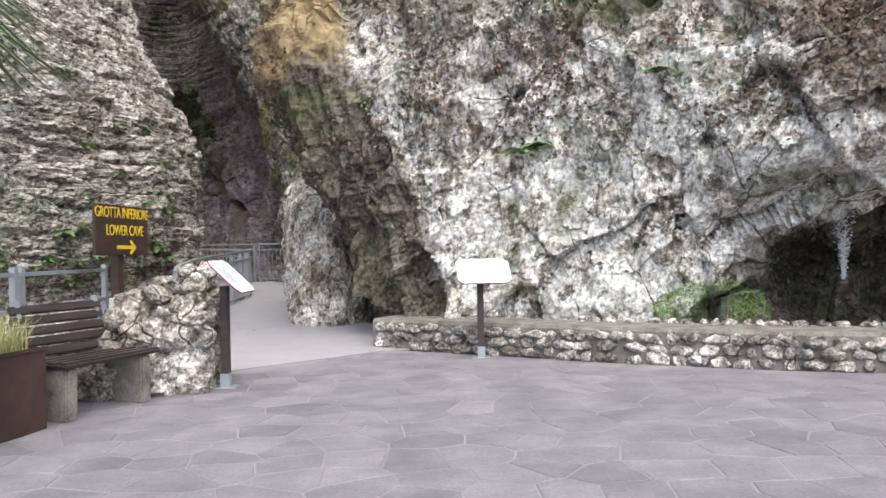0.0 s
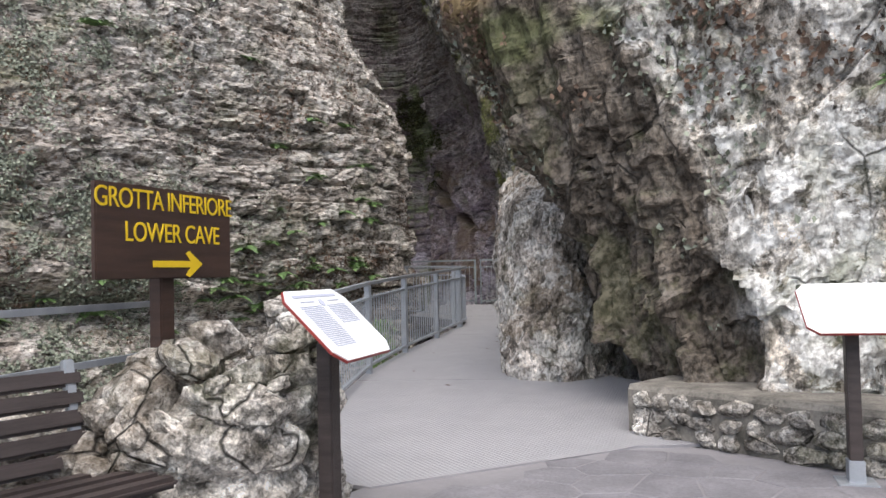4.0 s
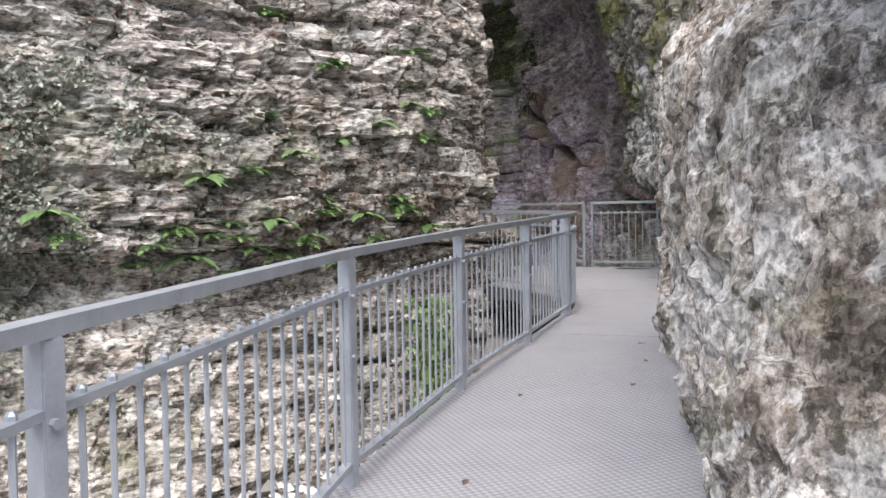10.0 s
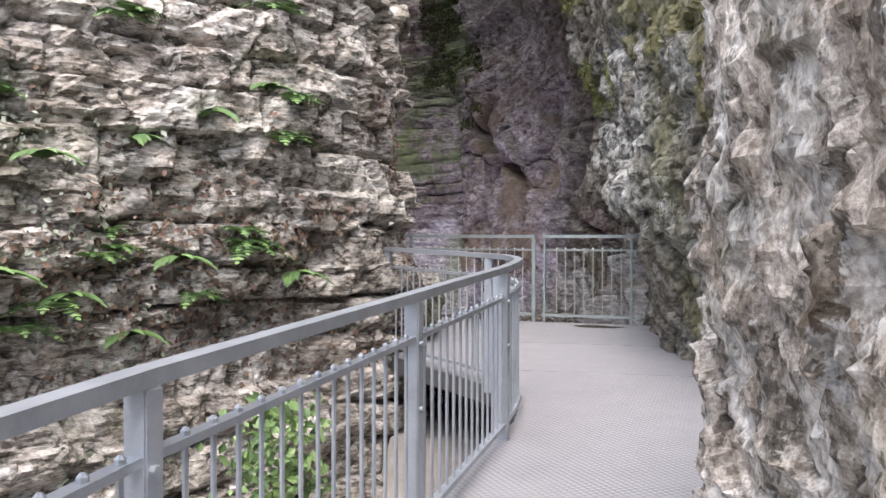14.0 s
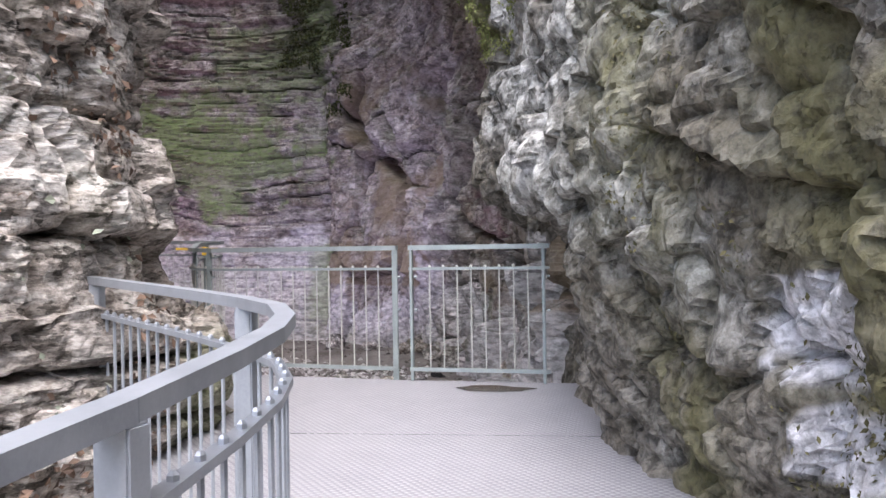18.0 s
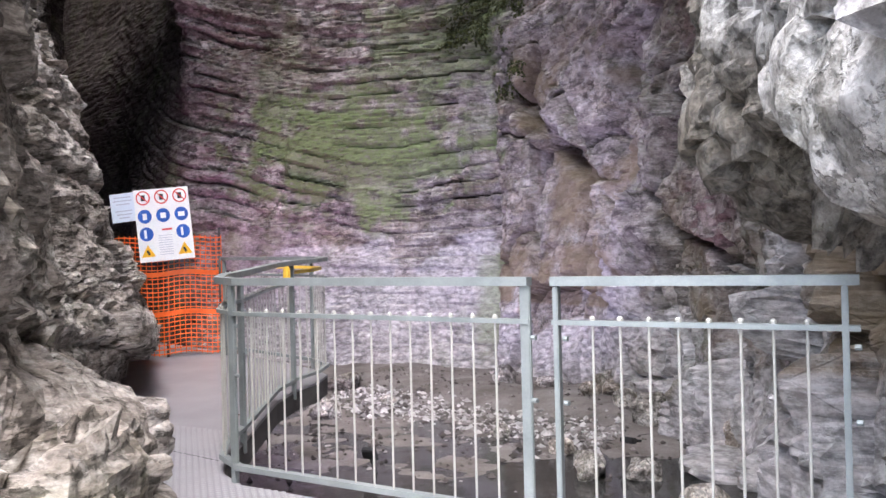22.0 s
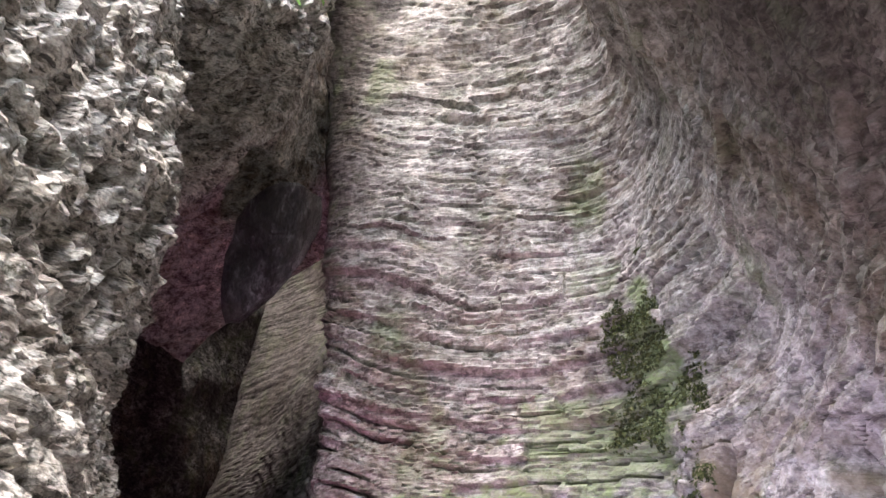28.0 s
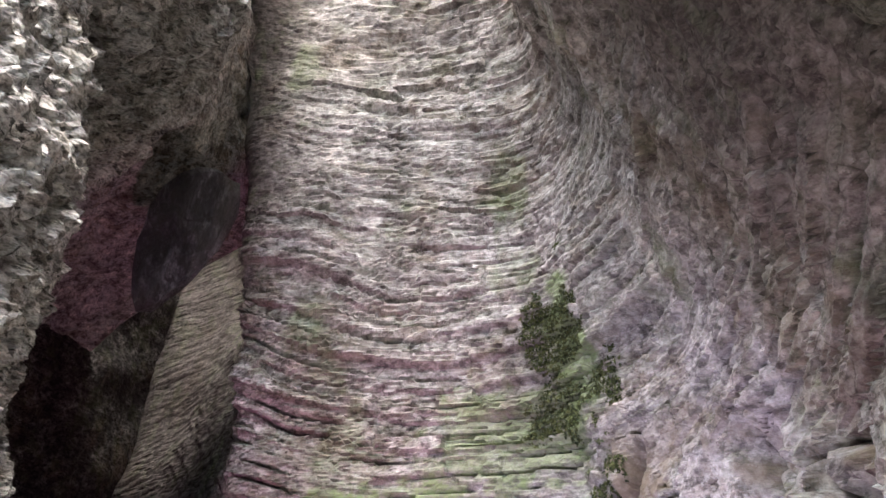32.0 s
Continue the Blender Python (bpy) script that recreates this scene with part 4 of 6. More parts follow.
# ---------------------------------------------------------------- ground
def shape_ground():
    xs = np.concatenate([[-3000, -800, -200, -60, -35], np.arange(-28, 12, 0.4), [16, 30, 60, 200, 800, 3000]])
    ys = np.concatenate([[-3000, -800, -200, -60, -25], np.arange(-12, 40, 0.4), [46, 60, 200, 800, 3000]])
    x, y = np.meshgrid(xs, ys)
    p = np.stack([x, y, 0 * x], -1)
    z = np.full(x.shape, -0.12)
    edge = np.interp(y, [5, 9.5, 11.5, 15, 18.4, 20, 21.2, 24], [-3.9, -3.9, -4.5, -4.8, -4.9, -5.4, -7, -7])
    z = np.where((x < edge) & (y > 3) & (y < 23.6), -2.0 + 0.35 * np.clip(edge - x, 0, 4) * 0.5, z)
    z = np.where((y > 11.5) & (x >= edge) & (y < 24.4), -0.4, z)
    z = np.where(y > 24.2, -0.75, z)
    z += np.where((np.abs(x) < 40) & (y > 3), 0.12, 0) * fbm(p.reshape(-1, 3) * 0.9, 4, 0.6, 5).reshape(x.shape)
    p[..., 2] = z
    return p


M_GROUND = plain_material("stony soil", (0.12, 0.1, 0.085), (0.3, 0.28, 0.26), 0.95, 0, 1.5, 25, 0.9)
g = shape_ground()
tagged(grid_mesh("ground", g, M_GROUND), "bare stony ground", "ground", kind="structure")


# ---------------------------------------------------------------- pavement, deck, railings
M_PAVE = plain_material("pale joint mortar", (0.15, 0.143, 0.152), (0.26, 0.25, 0.26), 0.75, 0, 1.2, 30, 0.35)
M_DECK = plain_material("galvanised steel plate", (0.25, 0.245, 0.26), (0.34, 0.335, 0.35), 0.5, 0.25, 1.5, 40, 0.15)
M_STEEL = plain_material("galvanised steel", (0.3, 0.32, 0.35), (0.42, 0.445, 0.48), 0.42, 0.45, 6, 90, 0.1)
M_GATESTEEL = plain_material("dull greenish steel", (0.24, 0.275, 0.27), (0.36, 0.4, 0.39), 0.5, 0.4, 6, 90, 0.1)
M_ROD = plain_material("pale weathered rod steel", (0.42, 0.42, 0.38), (0.56, 0.56, 0.51), 0.5, 0.2, 6, 90, 0.1)
M_DECKSIDE = plain_material("dark deck beam", (0.06, 0.06, 0.06), (0.13, 0.125, 0.12), 0.7, 0.2, 3, 40, 0.2)

pave = new("pavement", bpy.data.meshes.new("pavement"))
bm = bmesh.new()
PLAZA = [(-6, -9), (12, -9), (12, 5), (9, 6.8), (4.15, 7.9), (1.9, 8.9), (0.4, 9.9), (-0.95, 10.45), (-2.4, 8.9), (-2.6, 8.2), (-3.9, 8.2), (-3.9, 4), (-9, 4), (-9, -9)]
f = bm.faces.new([bm.verts.new((x, y, 0.0)) for x, y in PLAZA])
e = bmesh.ops.extrude_face_region(bm, geom=[f])["geom"]
bmesh.ops.translate(bm, vec=(0, 0, -0.2), verts=[v for v in e if isinstance(v, bmesh.types.BMVert)])
bmesh.ops.triangulate(bm, faces=bm.faces[:])
bmesh.ops.recalc_face_normals(bm, faces=bm.faces[:])
bm.to_mesh(pave.data)
pave.data.materials.append(M_PAVE)
tagged(pave, "grey irregular flagstone paving", "pavement", kind="structure")

RAIL_A = [(-3.25, 9.5), (-3.76, 11.1), (-4.2, 13.1), (-4.4, 14.95), (-4.47, 16.7), (-4.55, 18.4)]
CURVE_A = [(-4.55, 18.4), (-4.6, 18.85), (-4.66, 19.2), (-4.75, 19.48), (-4.9, 19.75), (-5.12, 19.97), (-5.5, 20.28), (-6.65, 21.15)]
RAIL_B = [(-4.35, 23.86), (-5.55, 23.87)]
RAIL_C = [(-5.66, 23.88), (-7.45, 23.98), (-7.7, 24.12), (-7.92, 24.4), (-8.05, 24.7), (-8.65, 25.8), (-8.8, 26.25), (-8.82, 26.6), (-8.95, 26.95), (-9.3, 27.2), (-11.0, 27.75)]
DECK = [(-2.4, 8.72)] + [(-3.18, 8.86)] + [(x - 0.06, y) for x, y in RAIL_A] + CURVE_A[1:] + [(-7.4, 21.4), (-9.6, 23.2), (-11.2, 24.8), (-13.2, 26.8), (-13.4, 28.6), (-11.1, 27.9)] + RAIL_C[::-1][1:] + [(-4.0, 23.9), (-3.0, 22), (-2.3, 20), (-1.4, 19.0), (-1.4, 17.5), (-2.2, 17), (-2.2, 14), (-1.0, 12.9), (-0.4, 11.6), (-0.42, 10.3), (-0.9, 10.15)]
deck = thing("walkway_deck", "pale grey steel walkway with dimpled non-slip plates", "walkway", kind="structure")


def deck_mesh(top, deep, inset=0.0):
    bm = bmesh.new()
    f = bm.faces.new([bm.verts.new((x, y, 0)) for x, y in DECK])
    if f.normal.z < 0:
        f.normal_flip()
    bmesh.ops.triangulate(bm, faces=[f])
    for yc in (10.0, 24.2):
        bmesh.ops.bisect_plane(bm, geom=bm.verts[:] + bm.edges[:] + bm.faces[:], plane_co=(0, yc, 0), plane_no=(0, 1, 0))
    e = bmesh.ops.extrude_face_region(bm, geom=bm.faces[:])["geom"]
    low = {v for v in e if isinstance(v, bmesh.types.BMVert)}
    for v in bm.verts:
        v.co.z = level(v.co.y) + (top - deep if v in low else top)
    bmesh.ops.recalc_face_normals(bm, faces=bm.faces[:])
    return bm


part("plate", deck_mesh(0.012, 0.02), M_DECK, deck)
part("beam", deck_mesh(-0.012, 0.16), M_DECKSIDE, deck, "dark steel edge beam")


def railing(posts, line, group, label, step=0.115, high=1.12, name="railing", double=(), mat=None, post_size=(0.055, 0.07), rod_mat=None, rod=0.0085):
    """A railing along line, with posts, a flat top rail, a second rail with rod ends, thin rods and a low rail."""
    mat = mat or M_STEEL
    rail = thing(name, label, "railing", group)
    pts = [Vector((x, y, level(y))) for x, y in line]
    part("top_rail", strip_bar(bmesh.new(), [p + Vector((0, 0, high - 0.02)) for p in pts], 0.06, 0.04), mat, rail)
    part("rod_rail", strip_bar(bmesh.new(), [p + Vector((0, 0, high - 0.2)) for p in pts], 0.04, 0.022), mat, rail)
    part("low_rail", strip_bar(bmesh.new(), [p + Vector((0, 0, 0.11)) for p in pts], 0.045, 0.03), mat, rail)
    for n, (x, y) in enumerate(posts):
        way = Vector((0.1, 1, 0)) if abs(line[0][1] - line[-1][1]) > 0.5 else Vector((1, 0, 0))
        turn = math.atan2(way.y, way.x)
        for dy in ((-0.045, 0.045) if n in double else (0,)):
            off = Vector((math.cos(turn), math.sin(turn), 0)) * dy
            bm = box(bmesh.new(), (*post_size, high + 0.02), Matrix.Translation((x, y, level(y) + high / 2 - 0.05)) @ Matrix.Translation(off) @ Matrix.Rotation(turn, 4, "Z"), 0.005)
            post = part("post", bm, mat, rail)
            for h in (0.62, 0.9):
                part("bolt", tube(bmesh.new(), [(x + 0.03 + off.x, y - 0.01 + off.y, level(y) + h), (x + 0.052 + off.x, y - 0.014 + off.y, level(y) + h)], 0.012, 6), mat, post)
    lengths = [0.0]
    for a, b in zip(pts, pts[1:]):
        lengths.append(lengths[-1] + (b - a).length)
    n = int(lengths[-1] / step)
    first = None
    for k in range(n):
        d = (k + 0.5) * lengths[-1] / n
        i = max(j for j, l in enumerate(lengths[:-1]) if l <= d)
        p = pts[i].lerp(pts[i + 1], (d - lengths[i]) / (lengths[i + 1] - lengths[i]))
        if min((Vector((px, py, 0)) - Vector((p.x, p.y, 0))).length for px, py in posts) < 0.05:
            continue
        if first is None:
            bm = tube(bmesh.new(), [(0, 0, 0.1), (0, 0, high - 0.19)], rod, 6)
            tube(bm, [(0, 0, high - 0.192), (0, 0, high - 0.178), (0, 0, high - 0.17)], 0.014, 6, (0.013, 0.013, 0.006))
            first = part("rod", bm, rod_mat or mat, rail)
            first.location = p
        else:
            o = new("rod", first.data)
            o.parent, o.location = rail, p
    return rail


railing(RAIL_A, RAIL_A, "walkway railings", "galvanised steel railing with thin vertical rods", double=())
railing([(-4.6, 18.47), (-5.12, 19.97), (-6.55, 21.08)], CURVE_A, "walkway railings", "galvanised steel railing curving towards the cliff")
railing([(-4.4, 23.86), (-5.53, 23.87)], RAIL_B, "walkway railings", "green-grey steel gate panel with thin rods", high=1.17, mat=M_GATESTEEL, post_size=(0.024, 0.05), rod_mat=M_ROD, rod=0.006)
railing([(-5.68, 23.88), (-7.5, 24.0), (-8.05, 24.7), (-8.78, 26.2), (-9.3, 27.2), (-10.95, 27.73)], RAIL_C, "walkway railings", "green-grey steel railing bending along the platform", high=1.17, mat=M_GATESTEEL, post_size=(0.024, 0.05), rod_mat=M_ROD, rod=0.006)

# short dark railing closing the side recess
M_OLDSTEEL = plain_material("dull dark steel", (0.1, 0.1, 0.1), (0.18, 0.18, 0.18), 0.5, 0.5, 6, 90, 0.1)
railing([(-2.97, 18.72), (-2.82, 17.62)], [(-2.97, 18.72), (-2.82, 17.62)], "walkway railings", "dark steel railing with thin bars closing a side recess", mat=M_OLDSTEEL)

# puddle on the deck by the gate
bm = bmesh.new()
rnd = random.Random(3)
ring = []
for k in range(28):
    a = 2 * math.pi * k / 28
    r = 1 + 0.35 * noise.noise(Vector((math.cos(a) * 1.6, math.sin(a) * 1.6, 2)))
    x, y = -4.78 + 0.3 * r * math.cos(a), 23.6 + 0.11 * r * math.sin(a)
    ring.append(bm.verts.new((x, y, level(y) + 0.0185)))
bm.faces.new(ring)
M_PUDDLE = plain_material("wet brown silt", (0.05, 0.04, 0.03), (0.09, 0.075, 0.06), 0.25, 0, 8, 40, 0.1)
tagged(part("puddle", bm, M_PUDDLE), "small brown puddle on the steel deck by the gate", "puddle")

# yellow band painting the warm light under the handrail at the far bend
strip = thing("yellow_strip", "yellow band painting warm light on the bend of the walkway railing", "strip")
M_RAIL_LIGHT = plain_material("yellow of the warm lit rail", (0.8, 0.5, 0.05), (0.9, 0.62, 0.1), 0.4)
part("strip_band", strip_bar(bmesh.new(), [(x - 0.03, y - 0.03, level(y) + 1.06) for x, y in RAIL_C[6:10]] + [(-9.85, 27.33, level(27.3) + 1.06)], 0.012, 0.032), M_RAIL_LIGHT, strip)
# small yellow block, painting the same warm light on the rail
part("clip", box(bmesh.new(), (0.05, 0.05, 0.1), Matrix.Translation((-8.66, 25.98, level(26) + 1.07)), 0.008), M_RAIL_LIGHT, strip)

railing([(-2.95, 8.72)], [(-2.95, 8.72), (-3.04, 9.0), (-3.22, 9.42)], "walkway railings", "short galvanised railing joining the parapet to the walkway")


# ---------------------------------------------------------------- stones, walls and the plaza's things
M_STONE = rock_material("rubble stone", (0.2, 0.18, 0.155), (0.55, 0.51, 0.46), (0.85, 0.82, 0.77), lichen=0.8, moss=0.25, rust=0.3, stretch=(1.5, 1.5, 1.5), black=0.25, pit=0.35)
M_MORTAR = plain_material("grey rough mortar", (0.07, 0.065, 0.055), (0.26, 0.24, 0.21), 0.95, 0, 5, 40, 0.9)
M_WOOD = plain_material("dark stained wood", (0.022, 0.016, 0.014), (0.06, 0.045, 0.042), 0.5, 0, 3, 45, 0.5, (1, 1, 9))
M_SIGN = plain_material("brown stained board", (0.03, 0.016, 0.012), (0.065, 0.036, 0.026), 0.5, 0, 2, 30, 0.5, (1, 1, 12))
M_YELLOW = plain_material("yellow paint", (0.6, 0.4, 0.01), (0.75, 0.52, 0.02), 0.5, 0, 6, 60, 0.2)
M_WHITE = plain_material("white enamel", (0.78, 0.79, 0.8), (0.84, 0.85, 0.86), 0.3, 0, 3, 50, 0.05)
M_INK = plain_material("grey blue print", (0.4, 0.42, 0.52), (0.46, 0.48, 0.58), 0.5, 0, 3, 50, 0.05)
M_RED = plain_material("dark red edge", (0.2, 0.02, 0.02), (0.3, 0.04, 0.03), 0.5)
M_CORTEN = plain_material("rusty brown steel", (0.04, 0.022, 0.017), (0.085, 0.045, 0.035), 0.6, 0.3, 3, 30, 0.3)
M_CONCRETE = plain_material("pale concrete", (0.4, 0.4, 0.37), (0.58, 0.57, 0.53), 0.9, 0, 6, 60, 0.5)


def stone_mesh(name, seed, detail=2, rough=0.3):
    rnd = random.Random(seed)
    bm = bmesh.new()
    bmesh.ops.create_icosphere(bm, subdivisions=detail, radius=0.5)
    planes = [(Vector((rnd.gauss(0, 1), rnd.gauss(0, 1), rnd.gauss(0, 1))).normalized(), rnd.uniform(0.3, 0.44)) for _ in range(9)]
    for v in bm.verts:
        for n, d in planes:
            over = v.co.dot(n) - d
            if over > 0:
                v.co -= n * over * 0.9
        v.co *= 1 + rough * noise.noise(v.co * 3 + Vector((seed, 0, 0)))
    for f in bm.faces:
        f.smooth = False
    me = bpy.data.meshes.new(name)
    bm.to_mesh(me)
    bm.free()
    me.materials.append(M_STONE)
    return me


STONES = [stone_mesh("stone", n) for n in range(8)]
BOULDERS = [stone_mesh("boulder", 20 + n, 3, 0.35) for n in range(4)]


def lay(mesh, parent, at, size, turn=(0, 0, 0), name="stone"):
    ob = new(name, mesh)
    ob.parent = parent
    ob.matrix_basis = Matrix.LocRotScale(at, Euler(turn), size)
    return ob


# low mortared wall along the foot of the pale cliff
WALL = [(-0.98, 10.62), (-0.55, 10.35), (0.45, 9.72), (1.35, 9.12), (1.95, 8.78), (3.4, 8.05), (4.3, 7.72), (6.2, 7.2), (8.6, 6.0)]
low_wall = thing("low_wall", "low wall of pale rubble stones set in mortar", "wall", kind="structure")
bm = bmesh.new()
front = [Vector((x, y, 0)) for x, y in WALL]
rings = []
for n, p in enumerate(front):
    way = (front[min(n + 1, len(front) - 1)] - front[max(n - 1, 0)]).normalized()
    back = Vector((-way.y, way.x, 0))
    rings.append([bm.verts.new(q) for q in (p + Vector((0, 0, -0.1)), p + Vector((0, 0, 0.36)), p + back * 0.03 + Vector((0, 0, 0.4)), p + back * 0.62 + Vector((0, 0, 0.41)), p + back * 0.62 + Vector((0, 0, -0.1)))])
for a, b in zip(rings, rings[1:]):
    for k in range(4):
        bm.faces.new((a[k], b[k], b[k + 1], a[k + 1]))
bm.faces.new(rings[0])
bm.faces.new(rings[-1][::-1])
bmesh.ops.recalc_face_normals(bm, faces=bm.faces[:])
part("core", bm, M_MORTAR, low_wall)
rnd = random.Random(5)
for a, b in zip(front, front[1:]):
    length = (b - a).length
    way = (b - a).normalized()
    ang = math.atan2(way.y, way.x)
    for row, z in enumerate((0.06, 0.175, 0.29)):
        d = rnd.uniform(0, 0.1)
        while d < length - 0.05:
            w = rnd.uniform(0.12, 0.3)
            h = rnd.uniform(0.1, 0.15)
            p = a + way * (d + w / 2) + Vector((way.y, -way.x, 0)) * rnd.uniform(-0.02, 0.012)
            lay(STONES[rnd.randrange(8)], low_wall, (p.x, p.y, z + rnd.uniform(-0.015, 0.015)), (w * 1.12, 0.16, h * 1.15), (rnd.uniform(-0.2, 0.2), rnd.uniform(-0.2, 0.2), ang))
            d += w + rnd.uniform(0.005, 0.03)
    d = 0.05
    while d < length:
        w = rnd.uniform(0.1, 0.22)
        p = a + way * d + Vector((-way.y, way.x, 0)) * 0.55
        if p.x > 1.5:
            lay(STONES[rnd.randrange(8)], low_wall, (p.x, p.y, 0.42), (w, 0.15, 0.11), (0, 0, ang))
        d += w + 0.02

# rubble pillar and parapet between the bench and the walkway
pillar = thing("rubble_parapet", "rough parapet of pale rubble stones with patches of moss", "wall", kind="structure")


def parapet_height(x, y):
    d = math.hypot(x + 2.4, (y - 7.6) * 0.8)
    return 0.62 + 0.5 * max(0.0, 1 - (d / 0.75) ** 2) + (0.26 if y > 8.05 else 0.0)


PARAPET = [(-3.95, 6.85), (-3.3, 6.98), (-2.8, 7.15), (-2.36, 7.35), (-2.28, 7.75), (-2.42, 8.25), (-2.8, 8.62)]
cx = [(-3.95, 7.4), (-3.35, 7.5), (-2.95, 7.6), (-2.55, 7.75), (-2.5, 7.95), (-2.85, 8.3), (-3.25, 8.75)]
bm = bmesh.new()
rings = []
for (x, y), (bx, by) in zip(PARAPET, cx):
    h = parapet_height((x + bx) / 2, (y + by) / 2) - 0.17
    rings.append([bm.verts.new(q) for q in ((x, y, -0.2), (x * 0.95 + bx * 0.05, y * 0.95 + by * 0.05, h * 0.7), (x * 0.7 + bx * 0.3, y * 0.7 + by * 0.3, h), (bx, by, h * 0.95), (bx, by, -1.5))])
for a, b in zip(rings, rings[1:]):
    for k in range(4):
        bm.faces.new((a[k], b[k], b[k + 1], a[k + 1]))
bm.faces.new(rings[0])
bm.faces.new(rings[-1][::-1])
bmesh.ops.recalc_face_normals(bm, faces=bm.faces[:])
part("core", bm, M_STONE, pillar)
rnd = random.Random(9)
for (a, b), (c, d) in zip(zip(PARAPET, PARAPET[1:]), zip(cx, cx[1:])):
    a, b, c, d = Vector((*a, 0)), Vector((*b, 0)), Vector((*c, 0)), Vector((*d, 0))
    n = int(80 * (b - a).length / 0.6)
    for k in range(n):
        u, v = rnd.random(), rnd.random()
        f, r = a.lerp(b, u), c.lerp(d, u)
        mid = f.lerp(r, 0.5)
        h = parapet_height(mid.x, mid.y)
        s = rnd.uniform(0.09, 0.24) if rnd.random() < 0.85 else rnd.uniform(0.25, 0.36)
        if v < 0.6:
            p = f.lerp(r, 0.06) + Vector((0, 0, h * rnd.uniform(0.03, 0.85)))
        else:
            p = f.lerp(r, rnd.uniform(0.15, 0.9)) + Vector((0, 0, h - 0.08 + rnd.uniform(0, 0.05)))
        if math.hypot(p.x + 2.25, p.y - 7.68) < 0.42 and p.z > 0.82:
            continue
        ang = math.atan2(b.y - a.y, b.x - a.x)
        lay(STONES[rnd.randrange(8)], pillar, p, (s * 1.25, s * rnd.uniform(0.7, 1.0), s * rnd.uniform(0.6, 1.0)), (rnd.uniform(-0.5, 0.5), rnd.uniform(-0.5, 0.5), ang + rnd.uniform(-0.4, 0.4)))


def lettering(text, size, mat, m, parent, name="lettering", deep=0.003, spacing=1.0):
    cu = bpy.data.curves.new(name, "FONT")
    cu.body, cu.size, cu.extrude, cu.align_x, cu.align_y, cu.space_character = text, size, deep, "CENTER", "CENTER", spacing
    tmp = bpy.data.objects.new(name, cu)
    scene.collection.objects.link(tmp)
    me = bpy.data.meshes.new_from_object(tmp.evaluated_get(bpy.context.evaluated_depsgraph_get()))
    bpy.data.objects.remove(tmp)
    me.materials.append(mat)
    ob = new(name, me)
    ob.parent, ob.matrix_basis = parent, m
    return ob


# brown direction sign, its face towards the plaza
def face_matrix(origin, across, up):
    """x along across, y along up, z out of the face."""
    x, y = Vector(across).normalized(), Vector(up).normalized()
    z = x.cross(y).normalized()
    y = z.cross(x)
    m = Matrix((x, y, z)).transposed().to_4x4()
    m.translation = origin
    return m


sign = thing("direction_sign", "brown wooden sign on a post with yellow lettering", "sign", at=face_matrix((-3.28, 7.98, 1.56), (0.1, 1, 0), (0, 0, 1)))
part("board", box(bmesh.new(), (1.06, 0.5, 0.035), Matrix(), 0.006), M_SIGN, sign)
part("post", box(bmesh.new(), (0.11, 1.5, 0.09), Matrix.Translation((0.02, -0.72, -0.066)), 0.008), M_SIGN, sign)
part("shoe", box(bmesh.new(), (0.14, 0.28, 0.12), Matrix.Translation((0.02, -0.82, -0.066)), 0.008), M_CONCRETE, sign, "pale concrete post foot")
lettering("GROTTA INFERIORE", 0.15, M_YELLOW, pose(0, 0.17, 0.019) @ Matrix.Diagonal((0.85, 1, 1, 1)), sign, spacing=0.92)
lettering("LOWER CAVE", 0.15, M_YELLOW, pose(0.04, -0.005, 0.019) @ Matrix.Diagonal((0.85, 1, 1, 1)), sign, spacing=0.95)
bm = bmesh.new()
f = bm.faces.new([bm.verts.new((x, y, 0)) for x, y in ((-0.2, -0.018), (0.1, -0.018), (0.06, -0.062), (0.09, -0.075), (0.2, 0), (0.09, 0.075), (0.06, 0.062), (0.1, 0.018), (-0.2, 0.018))])
e = bmesh.ops.extrude_face_region(bm, geom=[f])["geom"]
bmesh.ops.translate(bm, vec=(0, 0, 0.004), verts=[v for v in e if isinstance(v, bmesh.types.BMVert)])
bmesh.ops.translate(bm, vec=(0.06, -0.17, 0.019), verts=bm.verts[:])
part("arrow", bm, M_YELLOW, sign)


def octagon_panel(w, h, cut, thick):
    bm = bmesh.new()
    pts = [(-w / 2 + cut, -h / 2), (w / 2 - cut, -h / 2), (w / 2, -h / 2 + cut), (w / 2, h / 2 - cut), (w / 2 - cut, h / 2), (-w / 2 + cut, h / 2), (-w / 2, h / 2 - cut), (-w / 2, -h / 2 + cut)]
    f = bm.faces.new([bm.verts.new((x, y, 0)) for x, y in pts])
    e = bmesh.ops.extrude_face_region(bm, geom=[f])["geom"]
    bmesh.ops.translate(bm, vec=(0, 0, thick), verts=[v for v in e if isinstance(v, bmesh.types.BMVert)])
    bmesh.ops.recalc_face_normals(bm, faces=bm.faces[:])
    return bm


def flat_bar(w, h, x, y, z=0.0):
    bm = bmesh.new()
    return box(bm, (w, h, 0.002), Matrix.Translation((x, y, z)))


